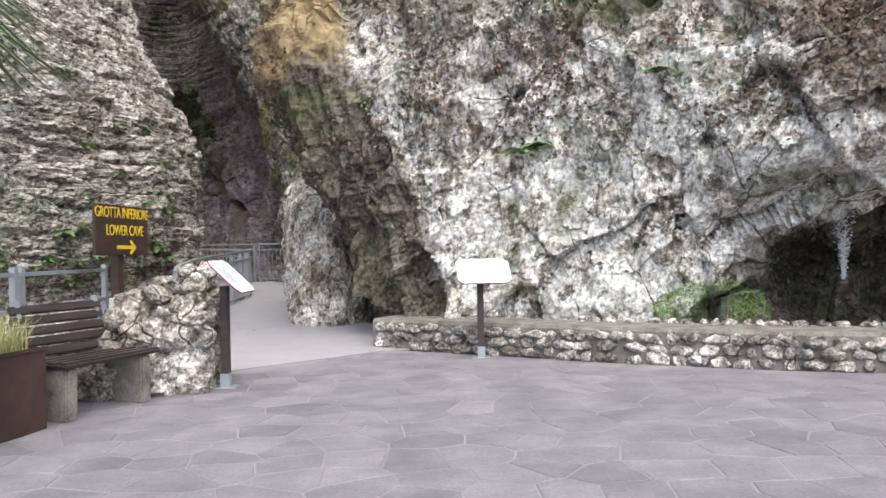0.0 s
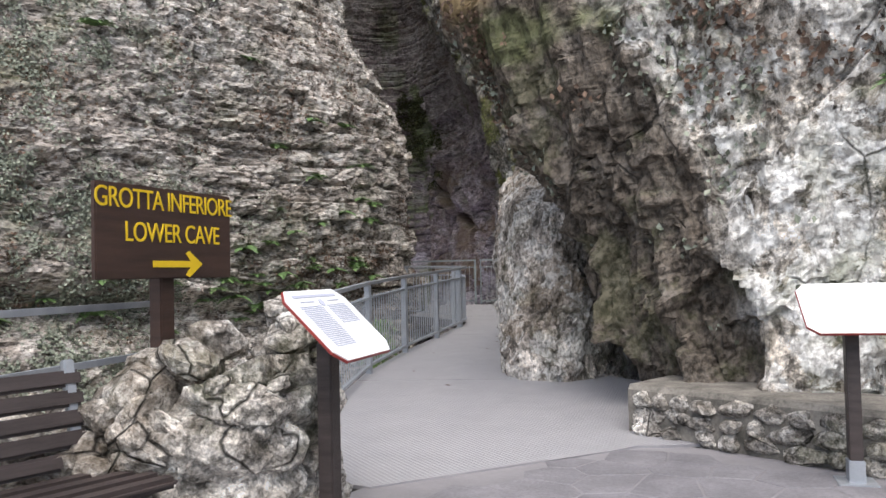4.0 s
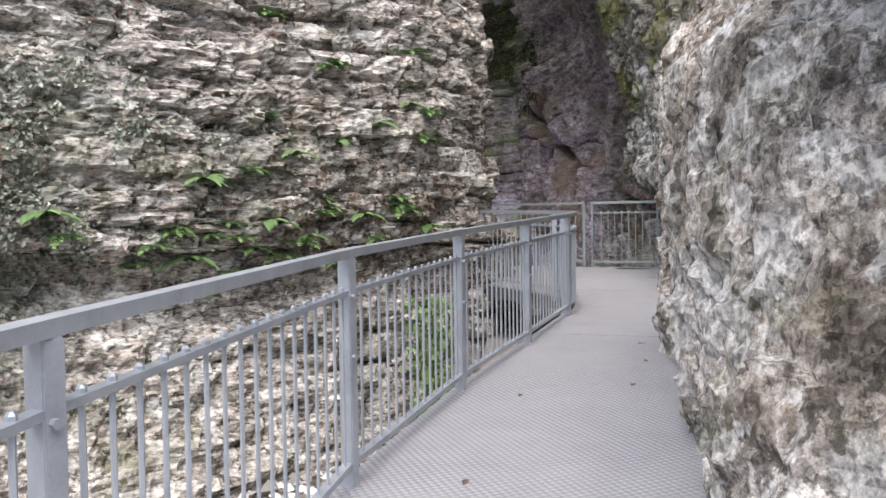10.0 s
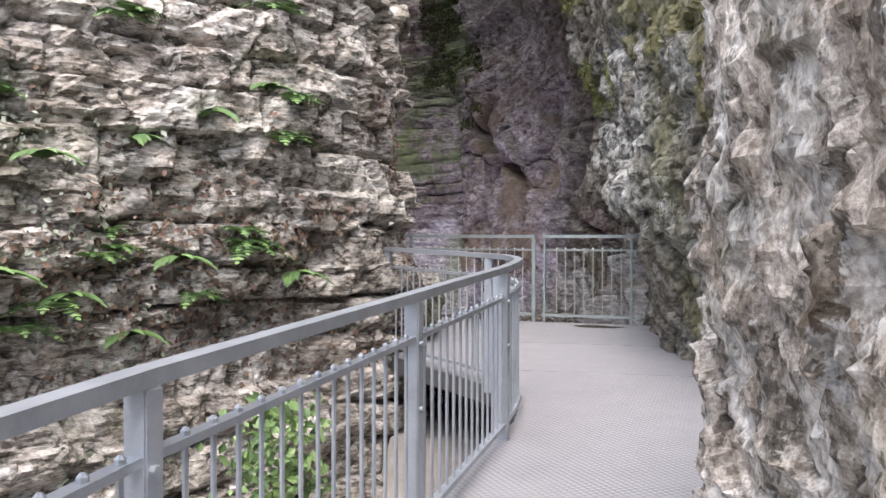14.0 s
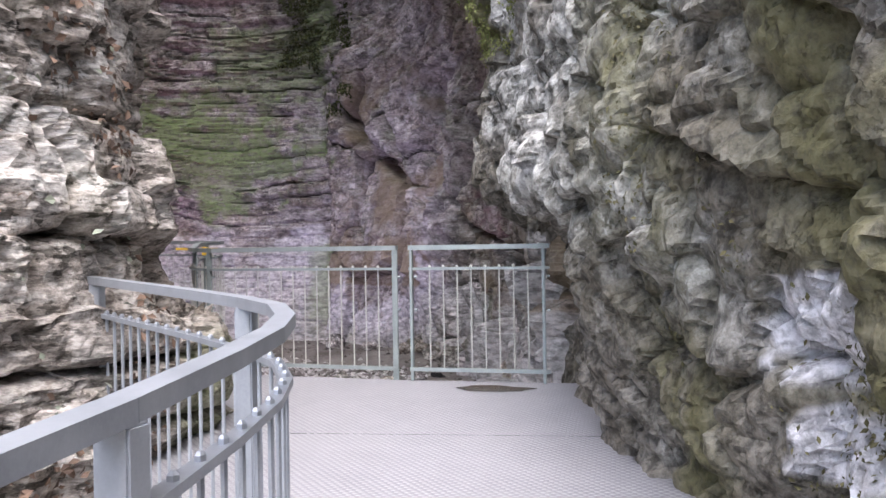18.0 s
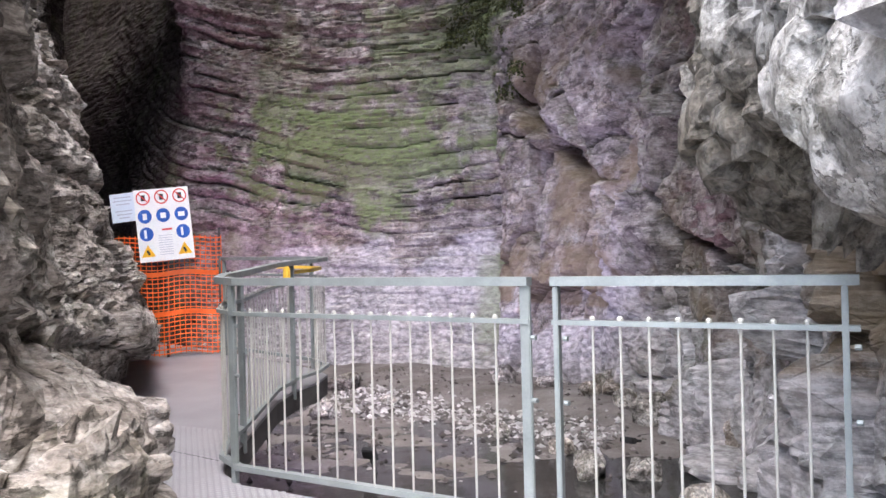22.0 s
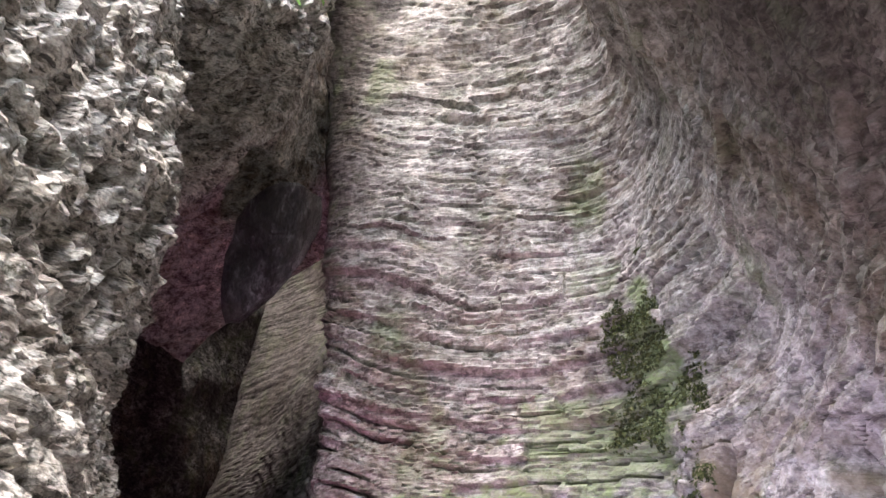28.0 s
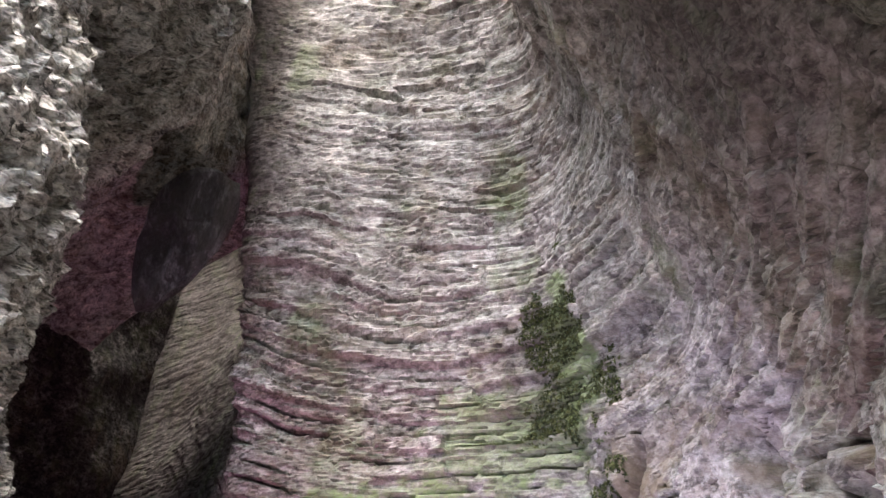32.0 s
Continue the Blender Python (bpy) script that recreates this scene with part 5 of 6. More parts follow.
def lectern(name, label, centre, across, up, w, h, foot, printed):
    t = thing(name, label, "information board", "information boards")
    m = face_matrix(centre, across, up)
    board = part("panel", octagon_panel(w, h, 0.06, 0.012), M_WHITE, t, "white printed panel")
    board.matrix_basis = m
    rim = part("rim", octagon_panel(w + 0.008, h + 0.008, 0.062, 0.012), M_RED, t, "dark red rim")
    rim.matrix_basis = m @ Matrix.Translation((0, 0, -0.0055))
    part("post", box(bmesh.new(), (0.075, 0.1, centre[2] - 0.14), Matrix.Translation((foot[0], foot[1], (centre[2] - 0.1) / 2 + 0.03)), 0.006), M_WOOD, t)
    part("foot", box(bmesh.new(), (0.09, 0.115, 0.14), Matrix.Translation((foot[0], foot[1], 0.07)), 0.004), M_STEEL, t, "steel post shoe")
    part("base_plate", box(bmesh.new(), (0.22, 0.22, 0.012), Matrix.Translation((foot[0], foot[1], 0.006)), 0.002), M_STEEL, t)
    if printed:
        rnd = random.Random(2)
        z = 0.0135
        for k, (x, y, bw, bh) in enumerate([(0, h / 2 - 0.04, w * 0.72, 0.016), (-w * 0.2, h / 2 - 0.075, w * 0.22, 0.006), (w * 0.24, h / 2 - 0.075, w * 0.2, 0.006)]):
            part("print", flat_bar(bw, bh, x, y, z), M_INK, board)
        bm = bmesh.new()
        bmesh.ops.create_cone(bm, cap_ends=True, segments=20, radius1=0.022, radius2=0.022, depth=0.002, matrix=Matrix.Translation((0.01, h / 2 - 0.085, z)))
        part("emblem", bm, M_INK, board)
        for k in range(22):
            part("print", flat_bar(w * 0.36 * rnd.uniform(0.93, 1), 0.0045, -w * 0.21, h / 2 - 0.105 - k * 0.0115, z), M_INK, board)
        for k in range(11):
            part("print", flat_bar(w * 0.34 * rnd.uniform(0.93, 1), 0.0045, w * 0.22, h / 2 - 0.105 - k * 0.0115, z), M_INK, board)
    return t


lectern("information_board", "sloping white information panel with fine print on a dark post", (-2.07, 7.58, 1.08), (0.01, 1, 0), (-0.3, 0, 0.29), 0.6, 0.43, (-2.16, 7.66), True)
lectern("information_board", "white information panel on a dark post before the low wall", (0.46, 9.42, 1.04), (1, 0.1, 0), (0, 0.62, 0.5), 0.64, 0.44, (0.42, 9.47), False)

# bench
bench = thing("bench", "dark stained wooden slatted bench beside the parapet", "bench", at=face_matrix((-2.95, 6.62, 0), (0.33, 0.94, 0), (-0.94, 0.33, 0)))
for k in range(4):
    part("seat_slat", box(bmesh.new(), (1.12, 0.1, 0.05), Matrix.Translation((0, -0.15 + 0.115 * k, 0.45)), 0.02), M_WOOD, bench)
for k in range(5):
    part("back_slat", box(bmesh.new(), (1.0, 0.035, 0.075), Matrix.Translation((-0.05, 0.3 + 0.022 * k, 0.52 + 0.087 * k)) @ Matrix.Rotation(-0.2, 4, "X"), 0.014), M_WOOD, bench)
for x in (-0.45, 0.4):
    part("leg", box(bmesh.new(), (0.12, 0.38, 0.43), Matrix.Translation((x, 0.03, 0.21)), 0.015), M_MORTAR, bench, "grey concrete leg")
    part("back_post", box(bmesh.new(), (0.05, 0.04, 0.55), Matrix.Translation((x, 0.36, 0.68)) @ Matrix.Rotation(-0.2, 4, "X"), 0.006), M_STEEL, bench)

# planter with grass
planter = thing("planter", "rusty brown steel planter box with pale grass", "planter", at=face_matrix((-3.5, 5.5, 0), (0.19, 0.98, 0), (-0.98, 0.19, 0)))
for w, h, x, y in ((1.0, 0.02, 0, -0.36), (1.0, 0.02, 0, 0.36), (0.02, 0.7, -0.49, 0), (0.02, 0.7, 0.49, 0)):
    part("side_panel", box(bmesh.new(), (w, h, 0.62), Matrix.Translation((x, y, 0.31)), 0.003), M_CORTEN, planter)
part("rim", box(bmesh.new(), (1.02, 0.02, 0.03), Matrix.Translation((0, -0.372, 0.612)), 0.004), M_CORTEN, planter)
part("soil", box(bmesh.new(), (0.94, 0.68, 0.05), Matrix.Translation((0, 0, 0.57))), M_GROUND, planter)

# bar fence behind the bench
fence = thing("bar_fence", "galvanised fence of level bars behind the bench", "fence")
F0, F1 = Vector((-3.62, 8.35, 0)), Vector((-3.42, 4.4, 0))
for h in (1.16, 0.86, 0.58, 0.32):
    part("bar", strip_bar(bmesh.new(), [F0 + Vector((0, 0, h)), F1 + Vector((0, 0, h))], 0.03, 0.035), M_STEEL, fence)
for d in (0.0, 1.86, 1.98, 3.9):
    p = F0 + (F1 - F0).normalized() * d
    part("post", box(bmesh.new(), (0.05, 0.06, 1.9), Matrix.Translation((p.x, p.y, 0.27)), 0.004), M_STEEL, fence)

# ---------------------------------------------------------------- barrier at the far end
M_NET = plain_material("orange plastic netting", (0.75, 0.12, 0.02), (0.9, 0.18, 0.03), 0.5, 0, 6, 50, 0.1)
M_BLUE = plain_material("blue print", (0.02, 0.09, 0.4), (0.03, 0.12, 0.5), 0.4)
M_SIGNRED = plain_material("red print", (0.6, 0.02, 0.03), (0.7, 0.04, 0.04), 0.4)
M_AMBER = plain_material("amber print", (0.75, 0.4, 0.01), (0.85, 0.5, 0.02), 0.4)
M_BLACK = plain_material("black print", (0.015, 0.015, 0.015), (0.03, 0.03, 0.03), 0.5)
N0, N1 = Vector((-12.55, 26.5, 0.62)), Vector((-11.06, 27.8, 0.65))
net = thing("safety_net", "orange plastic safety netting across the walkway", "netting")
across = (N1 - N0)
wide = across.length
across.normalize()
out = Vector((across.y, -across.x, 0))


def net_place(u, h):
    sag = 0.05 * math.sin(u * 5 + h * 2) + 0.03 * math.sin(u * 11 - h * 4)
    return N0 + across * u + out * sag + Vector((0, 0, h + 0.015 * math.sin(u * 9)))


for k in range(27):
    h = 0.04 + k * 0.052
    big = 0.03 if k in (9, 18) else 0.007
    bm = bmesh.new()
    row = [(bm.verts.new(net_place(wide * n / 28, h - big)), bm.verts.new(net_place(wide * n / 28, h + big))) for n in range(29)]
    for a, b in zip(row, row[1:]):
        bm.faces.new((a[0], b[0], b[1], a[1]))
    part("level_strand", bm, M_NET, net)
for k in range(34):
    u = wide * k / 33
    bm = bmesh.new()
    row = [(bm.verts.new(net_place(u - 0.005, h) + out * 0.004), bm.verts.new(net_place(u + 0.005, h) + out * 0.004)) for h in (0.02 + 0.1 * n for n in range(15))]
    for a, b in zip(row, row[1:]):
        bm.faces.new((a[0], a[1], b[1], b[0]))
    part("upright_strand", bm, M_NET, net)
for u, h in ((0.02, 1.5), (wide * 0.5 + 0.36, 2.0), (wide - 0.02, 1.5)):
    p = N0 + across * u - out * 0.06
    part("stake", tube(bmesh.new(), [p + Vector((0, 0, -0.02)), p + Vector((0, 0, h))], 0.016, 6), M_DECKSIDE, net)

board = thing("safety_sign", "white safety sign with blue, red and amber pictograms", "sign", at=face_matrix(N0 + across * (wide * 0.5 + 0.36) + out * 0.11 + Vector((0, 0, 1.55)), across, (-0.05, 0, 1)) @ pose(0, 0, 0, 0, 0, 4) @ Matrix.Diagonal((0.92, 0.98, 1, 1)))
part("sheet", box(bmesh.new(), (0.66, 0.86, 0.008), Matrix(), 0.002), M_WHITE, board)


def disc(r, x, y, z, inner=0.0, seg=24):
    bm = bmesh.new()
    rings = [[bm.verts.new((x + q * math.cos(a), y + q * math.sin(a), z)) for a in (2 * math.pi * k / seg for k in range(seg))] for q in ((r, inner) if inner else (r,))]
    if inner:
        for k in range(seg):
            bm.faces.new((rings[0][k], rings[0][(k + 1) % seg], rings[1][(k + 1) % seg], rings[1][k]))
    else:
        bm.faces.new(rings[0])
    return bm


for col, x in enumerate((-0.22, 0.0, 0.22)):
    d = part("prohibition_mark", disc(0.085, x, 0.33, 0.006, 0.07), M_SIGNRED, board)
    part("pictogram", box(bmesh.new(), (0.05, 0.07, 0.001), Matrix.Translation((x, 0.33, 0.0055))), M_BLACK, d)
    part("stroke", box(bmesh.new(), (0.15, 0.012, 0.001), Matrix.Translation((x, 0.33, 0.0075)) @ Matrix.Rotation(-0.785, 4, "Z")), M_SIGNRED, d)
    d = part("duty_mark", disc(0.083, x, 0.11, 0.006), M_BLUE, board)
    part("pictogram", box(bmesh.new(), (0.05 + 0.015 * col, 0.075 - 0.01 * col, 0.001), Matrix.Translation((x, 0.108, 0.0075))), M_WHITE, d)
for x in (-0.22, 0.22):
    d = part("duty_mark", disc(0.083, x, -0.1, 0.006), M_BLUE, board)
    part("pictogram", box(bmesh.new(), (0.03, 0.1, 0.001), Matrix.Translation((x - 0.012, -0.1, 0.0075))), M_WHITE, d)
    bm = bmesh.new()
    bm.faces.new([bm.verts.new((x + a, -0.31 + b, 0.006)) for a, b in ((-0.085, -0.06), (0.085, -0.06), (0, 0.085))])
    d = part("warning_mark", bm, M_AMBER, board)
    part("pictogram", box(bmesh.new(), (0.028, 0.06, 0.001), Matrix.Translation((x, -0.32, 0.0075)) @ Matrix.Rotation(0.4, 4, "Z")), M_BLACK, d)
for k in range(9):
    part("print", flat_bar(0.17, 0.006, 0.0, -0.13 - 0.028 * k, 0.006), M_INK, board)
part("print", flat_bar(0.12, 0.02, 0.03, -0.06, 0.006), M_SIGNRED, board)
side = thing("notice", "small pale blue notice beside the safety sign", "notice", at=board.matrix_basis @ pose(-0.46, 0.24, -0.012, 0, 0, 2))
part("sheet", box(bmesh.new(), (0.3, 0.34, 0.006), Matrix(), 0.002), plain_material("pale blue plastic", (0.6, 0.68, 0.8), (0.68, 0.75, 0.85), 0.4), side)
for k, w in enumerate((0.2, 0.22, 0.16, 0.0, 0.2, 0.18, 0.12)):
    if w:
        part("print", flat_bar(w, 0.012, 0, 0.12 - 0.04 * k, 0.005), M_INK, side)


# ---------------------------------------------------------------- stream, boulders, lamps in the gorge
M_WATER, _wt, _wb = material("shallow stream water", 0.06)
_wb.inputs["Base Color"].default_value = (0.1, 0.1, 0.095, 1)
_wb.inputs["Transmission Weight"].default_value = 0.55
_wb.inputs["IOR"].default_value = 1.33
bump(_wt, _wb, noise_tex(_wt, coords(_wt), 5.0, 3, 0.5), 0.15, 0.02)
M_LAMP = plain_material("black lamp housing", (0.02, 0.02, 0.02), (0.04, 0.04, 0.04), 0.5, 0.5)

xs, ys = np.arange(-17.5, -3, 0.09), np.arange(23.9, 36.2, 0.09)
gx, gy = np.meshgrid(xs, ys)
sp = np.stack([gx, gy, 0 * gx], -1)
flat = sp.reshape(-1, 3)
hgt = -0.62 + 0.10 * fbm(flat * 0.7, 4, 0.6, 3) + 0.03 * fbm(flat * 4, 3, 0.6, 4) + 0.06 * np.clip((flat[:, 1] - 31.5) / 2, 0, 2.5) + 0.18 * np.exp(-(((flat[:, 0] + 8.3) / 2.3) ** 2 + ((flat[:, 1] - 32.4) / 1.3) ** 2))
sp[..., 2] = hgt.reshape(gx.shape)
bed = grid_mesh("stream_bed", sp, M_GROUND)
tagged(bed, "gravelly bed of a shallow stream", "stream bed", kind="structure")
bm = bmesh.new()
bm.faces.new([bm.verts.new(p) for p in ((-17, 24.0, -0.6), (-3.2, 24.0, -0.6), (-3.2, 31.6, -0.6), (-9, 31.8, -0.6), (-17, 33, -0.6))])
tagged(part("water", bm, M_WATER), "still shallow stream water", "water", kind="structure")


def bed_height(x, y):
    i, j = int(np.clip((y - 23.9) / 0.09, 0, len(ys) - 1)), int(np.clip((x + 17.5) / 0.09, 0, len(xs) - 1))
    return float(sp[i, j, 2])


rnd = random.Random(12)
for x, y, s in ((-9.7, 33.2, 0.5), (-6.75, 31.2, 0.62), (-6.25, 31.6, 0.66), (-6.85, 28.7, 0.55), (-6.3, 28.8, 0.42), (-6.0, 31.9, 0.8), (-11.2, 30.0, 0.5), (-7.3, 31.9, 0.4), (-5.6, 31.3, 0.95), (-5.3, 30.2, 0.9), (-10.9, 31.3, 0.3), (-7.9, 32.3, 0.42), (-8.9, 33.0, 0.36), (-6.2, 26.6, 0.4), (-5.5, 27.6, 0.6), (-12.4, 32.3, 0.7), (-7.6, 32.7, 0.7), (-7.0, 32.3, 0.55), (-6.5, 32.5, 0.9), (-6.0, 32.6, 0.6), (-7.9, 33.1, 0.5), (-5.4, 31.9, 0.7), (-8.4, 29.9, 0.3), (-7.4, 29.4, 0.36), (-11.6, 30.5, 0.4)):
    b = lay(BOULDERS[rnd.randrange(4)], None, (x, y, bed_height(x, y) + 0.18 * s), (s, s * rnd.uniform(0.7, 1), s * rnd.uniform(0.6, 0.85)), (rnd.uniform(-0.3, 0.3), rnd.uniform(-0.3, 0.3), rnd.uniform(0, 6)), "boulder")
    tagged(b, "pale rounded limestone boulder on the stream bed", "boulder", "stream boulders")


def scatter_stones(name, places, sizes, mat, label, category, seed=1):
    """Many small stones in one mesh."""
    rnd = np.random.RandomState(seed)
    base = np.array([(1, 0, 0), (-1, 0, 0), (0, 1, 0), (0, -1, 0), (0, 0, 1), (0, 0, -1), (0.7, 0.7, 0.3), (-0.7, 0.6, -0.2)], float)[:6]
    tri = np.array([(0, 2, 4), (2, 1, 4), (1, 3, 4), (3, 0, 4), (2, 0, 5), (1, 2, 5), (3, 1, 5), (0, 3, 5)])
    n = len(places)
    jit = base[None] * rnd.uniform(0.55, 1.1, (n, 6, 1)) + rnd.uniform(-0.25, 0.25, (n, 6, 3))
    jit[..., 2] *= 0.65
    v = places[:, None] + jit * sizes[:, None, None]
    me = bpy.data.meshes.new(name)
    me.from_pydata(v.reshape(-1, 3).tolist(), [], (tri[None] + 6 * np.arange(n)[:, None, None]).reshape(-1, 3).tolist())
    me.materials.append(mat)
    return tagged(new(name, me), label, category, kind="stuff")


nrs = np.random.RandomState(4)
n = 5200
band = nrs.uniform(-12.2, -7.0, n // 2)
px = np.concatenate([band, nrs.uniform(-13, -4.2, n // 2)])
py = np.concatenate([31.7 - 0.3 * (band + 12.2) + nrs.normal(0, 0.45, n // 2), nrs.uniform(24.5, 34.5, n // 2)])
ps = np.abs(nrs.normal(0.015, 0.022, n)) + 0.012
pz = np.array([bed_height(a, b) for a, b in zip(px, py)]) + ps * 0.2
M_PEBBLE2, _pt, _pb = material("pebbles of many greys", 0.85)
_pg = _pt.nodes.new("ShaderNodeNewGeometry")
_pt.links.new(ramp(_pt, _pg.outputs["Random Per Island"], (0.0, (0.09, 0.08, 0.07)), (0.5, (0.3, 0.28, 0.265)), (1.0, (0.7, 0.68, 0.66))), _pb.inputs["Base Color"])
M_BROWN, _bt, _bb = material("brown gravel", 0.85)
_bg = _bt.nodes.new("ShaderNodeNewGeometry")
_bt.links.new(ramp(_bt, _bg.outputs["Random Per Island"], (0.0, (0.05, 0.042, 0.036)), (0.85, (0.16, 0.14, 0.125)), (1.0, (0.4, 0.37, 0.35))), _bb.inputs["Base Color"])
gravel = np.stack([px, py, pz], 1)
scatter_stones("gravel", gravel[: n // 2], ps[: n // 2] * 1.2, M_PEBBLE2, "band of pale gravel along the stream bank", "gravel")
scatter_stones("gravel", gravel[n // 2 :], ps[n // 2 :], M_BROWN, "brown gravel strewn over the stream bed", "gravel", 5)
# rubble at the bottom of the cleft beside the walkway
gx2, gy2 = nrs.uniform(-8.0, -4.9, 2600), nrs.uniform(8, 20, 2600)
gs2 = np.abs(nrs.normal(0.04, 0.04, 2600)) + 0.02
gz2 = -2.0 + 0.175 * np.clip(-4.6 - gx2, 0, 4) + 0.1
scatter_stones("cleft_rubble", np.stack([gx2, gy2, gz2], 1), gs2, M_PEBBLE2, "grey rubble on the floor of the cleft", "rubble", 2)


def floodlight(eye, target, watts, colour, cone, label):
    t = thing("floodlight", label, "lamp", "gorge floodlights", at=look(eye, target))
    part("housing", box(bmesh.new(), (0.16, 0.12, 0.07), Matrix.Translation((0, 0, 0.06)), 0.012), M_LAMP, t)
    part("bracket", box(bmesh.new(), (0.18, 0.02, 0.02), Matrix.Translation((0, -0.07, 0.06)), 0.004), M_LAMP, t)
    part("stand", box(bmesh.new(), (0.03, 0.3, 0.03), Matrix.Translation((0, -0.18, 0.06)), 0.004), M_LAMP, t)
    spot("floodlight_beam", eye, target, watts, colour, cone)
    return t


floodlight((-9.75, 26.95, 0.15), (-12.9, 34.6, 6.0), 215, (0.78, 0.68, 1.0), 110, "black floodlight with lavender light under the walkway edge")
floodlight((-9.0, 27.8, -0.32), (-9.4, 33.8, 3.0), 110, (0.76, 0.66, 1.0), 70, "black floodlight with lavender light on the stream bed")
floodlight((-13.0, 29.6, -0.3), (-15.8, 33.6, 4.8), 65, (1.0, 0.34, 0.68), 80, "black floodlight with magenta light on the stream bank")
floodlight((-6.6, 29.35, -0.3), (-6.3, 31.0, 7.0), 9, (1.0, 0.3, 0.7), 60, "black floodlight with magenta light below the overhang")

# boulder wedged high in the slot
M_WET = rock_material("dark wet limestone", (0.015, 0.015, 0.016), (0.05, 0.05, 0.053), (0.16, 0.16, 0.17), moss=0.0, rust=0.1, streak=0.9, stretch=(1, 1, 0.4))
M_WET.node_tree.nodes["Principled BSDF"].inputs["Roughness"].default_value = 0.4
M_WET.node_tree.nodes["Principled BSDF"].inputs["Specular IOR Level"].default_value = 0.5
wedge = lay(BOULDERS[1], None, (-17.7, 31.6, 10.2), (1.7, 1.6, 3.3), (0.3, 0.4, 0.9), "wedged_boulder")
wedge.data = wedge.data.copy()
wedge.data.materials.clear()
wedge.data.materials.append(M_WET)
tagged(wedge, "dark wet boulder wedged between the gorge walls", "boulder")


# ---------------------------------------------------------------- plants
M_IVY = leaf_material("ivy leaves", (0.08, 0.09, 0.065), (0.32, 0.35, 0.27), 0.45)
M_FERN = leaf_material("fern green", (0.045, 0.09, 0.025), (0.15, 0.25, 0.08))
M_DRY = leaf_material("dry brown leaves", (0.05, 0.03, 0.02), (0.2, 0.13, 0.09), 0.8)
M_TWIG = plain_material("bare twigs", (0.1, 0.075, 0.055), (0.22, 0.17, 0.13), 0.9)
M_GRASS = leaf_material("pale grass blades", (0.22, 0.26, 0.08), (0.55, 0.52, 0.25))
M_BRIGHT = leaf_material("bright green leaves", (0.08, 0.16, 0.03), (0.25, 0.4, 0.1))
nrs = np.random.RandomState(11)


def leaf_cloud(name, places, normals, sizes, mat, label, category, droop=0.5, narrow=0.75, parent=None):
    """Many small folded leaves in one mesh."""
    n = len(places)
    rnd = nrs.normal(0, 1, (n, 3))
    up = normals + 0.55 * rnd + np.array([0, 0, 0.25])
    up /= np.linalg.norm(up, axis=1, keepdims=True)
    tip = np.cross(up, nrs.normal(0, 1, (n, 3))) + np.array([0, 0, -droop])
    tip -= up * (tip * up).sum(1, keepdims=True)
    tip /= np.maximum(np.linalg.norm(tip, axis=1, keepdims=True), 1e-6)
    side = np.cross(up, tip)
    s = sizes[:, None]
    base = places - tip * s * 0.5
    v = np.stack([base, places + side * s * 0.5 * narrow + up * s * 0.12, places + tip * s * 0.55, places - side * s * 0.5 * narrow + up * s * 0.12, places - tip * s * 0.1], 1)
    f = np.array([(0, 1, 4), (1, 2, 4), (2, 3, 4), (3, 0, 4)])
    me = bpy.data.meshes.new(name)
    me.from_pydata(v.reshape(-1, 3).tolist(), [], (f[None] + 5 * np.arange(n)[:, None, None]).reshape(-1, 3).tolist())
    me.materials.append(mat)
    ob = new(name, me)
    ob.parent = parent
    if parent is not None:
        return ob
    return tagged(ob, label, category, kind="stuff")


def on_rock(name, count, keep, out=0.03, seed=0, within=None):
    """Random places on a rock face that keep(places) allows."""
    g, nn = GRIDS[name]
    rs = np.random.RandomState(seed)
    i, j = rs.randint(0, g.shape[0], 1500000), rs.randint(0, g.shape[1], 1500000)
    p, n = g[i, j], nn[i, j]
    if within is not None:
        ok = ((p > np.array(within[0])) & (p < np.array(within[1]))).all(1)
        p, n = p[ok], n[ok]
    while len(p) < count * 5:
        p, n = np.concatenate([p, p + rs.normal(0, 0.02, p.shape)]), np.concatenate([n, n])
    p, n = p[: count * 9], n[: count * 9]
    ok = rs.random_sample(len(p)) < keep(p)
    p, n = p[ok][:count], n[ok][:count]
    return p + n * out + rs.normal(0, 0.015, p.shape), n


def ivy_where(p):
    patch = np.clip(0.55 + 0.6 * fbm(p * 0.55, 4, 0.6, 201) - 0.17 * np.clip(p[:, 1] - 12.5, 0, 4), 0.03, 1)
    fine = np.clip((fbm(p * 2.4, 3, 0.6, 202) + 0.15) * 3, 0, 1)
    return patch * fine * np.clip((18.6 - p[:, 1]) / 3.0, 0.06, 1) * (p[:, 2] > -0.6) * (p[:, 1] > 6) * (p[:, 1] < 21.5) * (p[:, 2] < 9)


p, n = on_rock("cliff_left", 120000, ivy_where, 0.04, 1, ((-20, 6, -0.6), (0, 21.5, 8)))
leaf_cloud("ivy", p, n, nrs.uniform(0.028, 0.07, len(p)), M_IVY, "grey-green ivy covering the cliff", "ivy")
p, n = on_rock("cliff_left", 7000, lambda q: np.clip((fbm(q * 0.7, 4, 0.6, 211) - 0.02) * 4, 0, 1) * (q[:, 2] > 0.3) * (q[:, 1] > 6) * (q[:, 1] < 21.5) * (q[:, 2] < 9), 0.03, 2, ((-20, 6, 0.3), (0, 21.5, 8)))
leaf_cloud("dry_creeper", p, n, nrs.uniform(0.03, 0.07, len(p)), M_DRY, "dry brown creeper leaves on the cliff", "creeper")
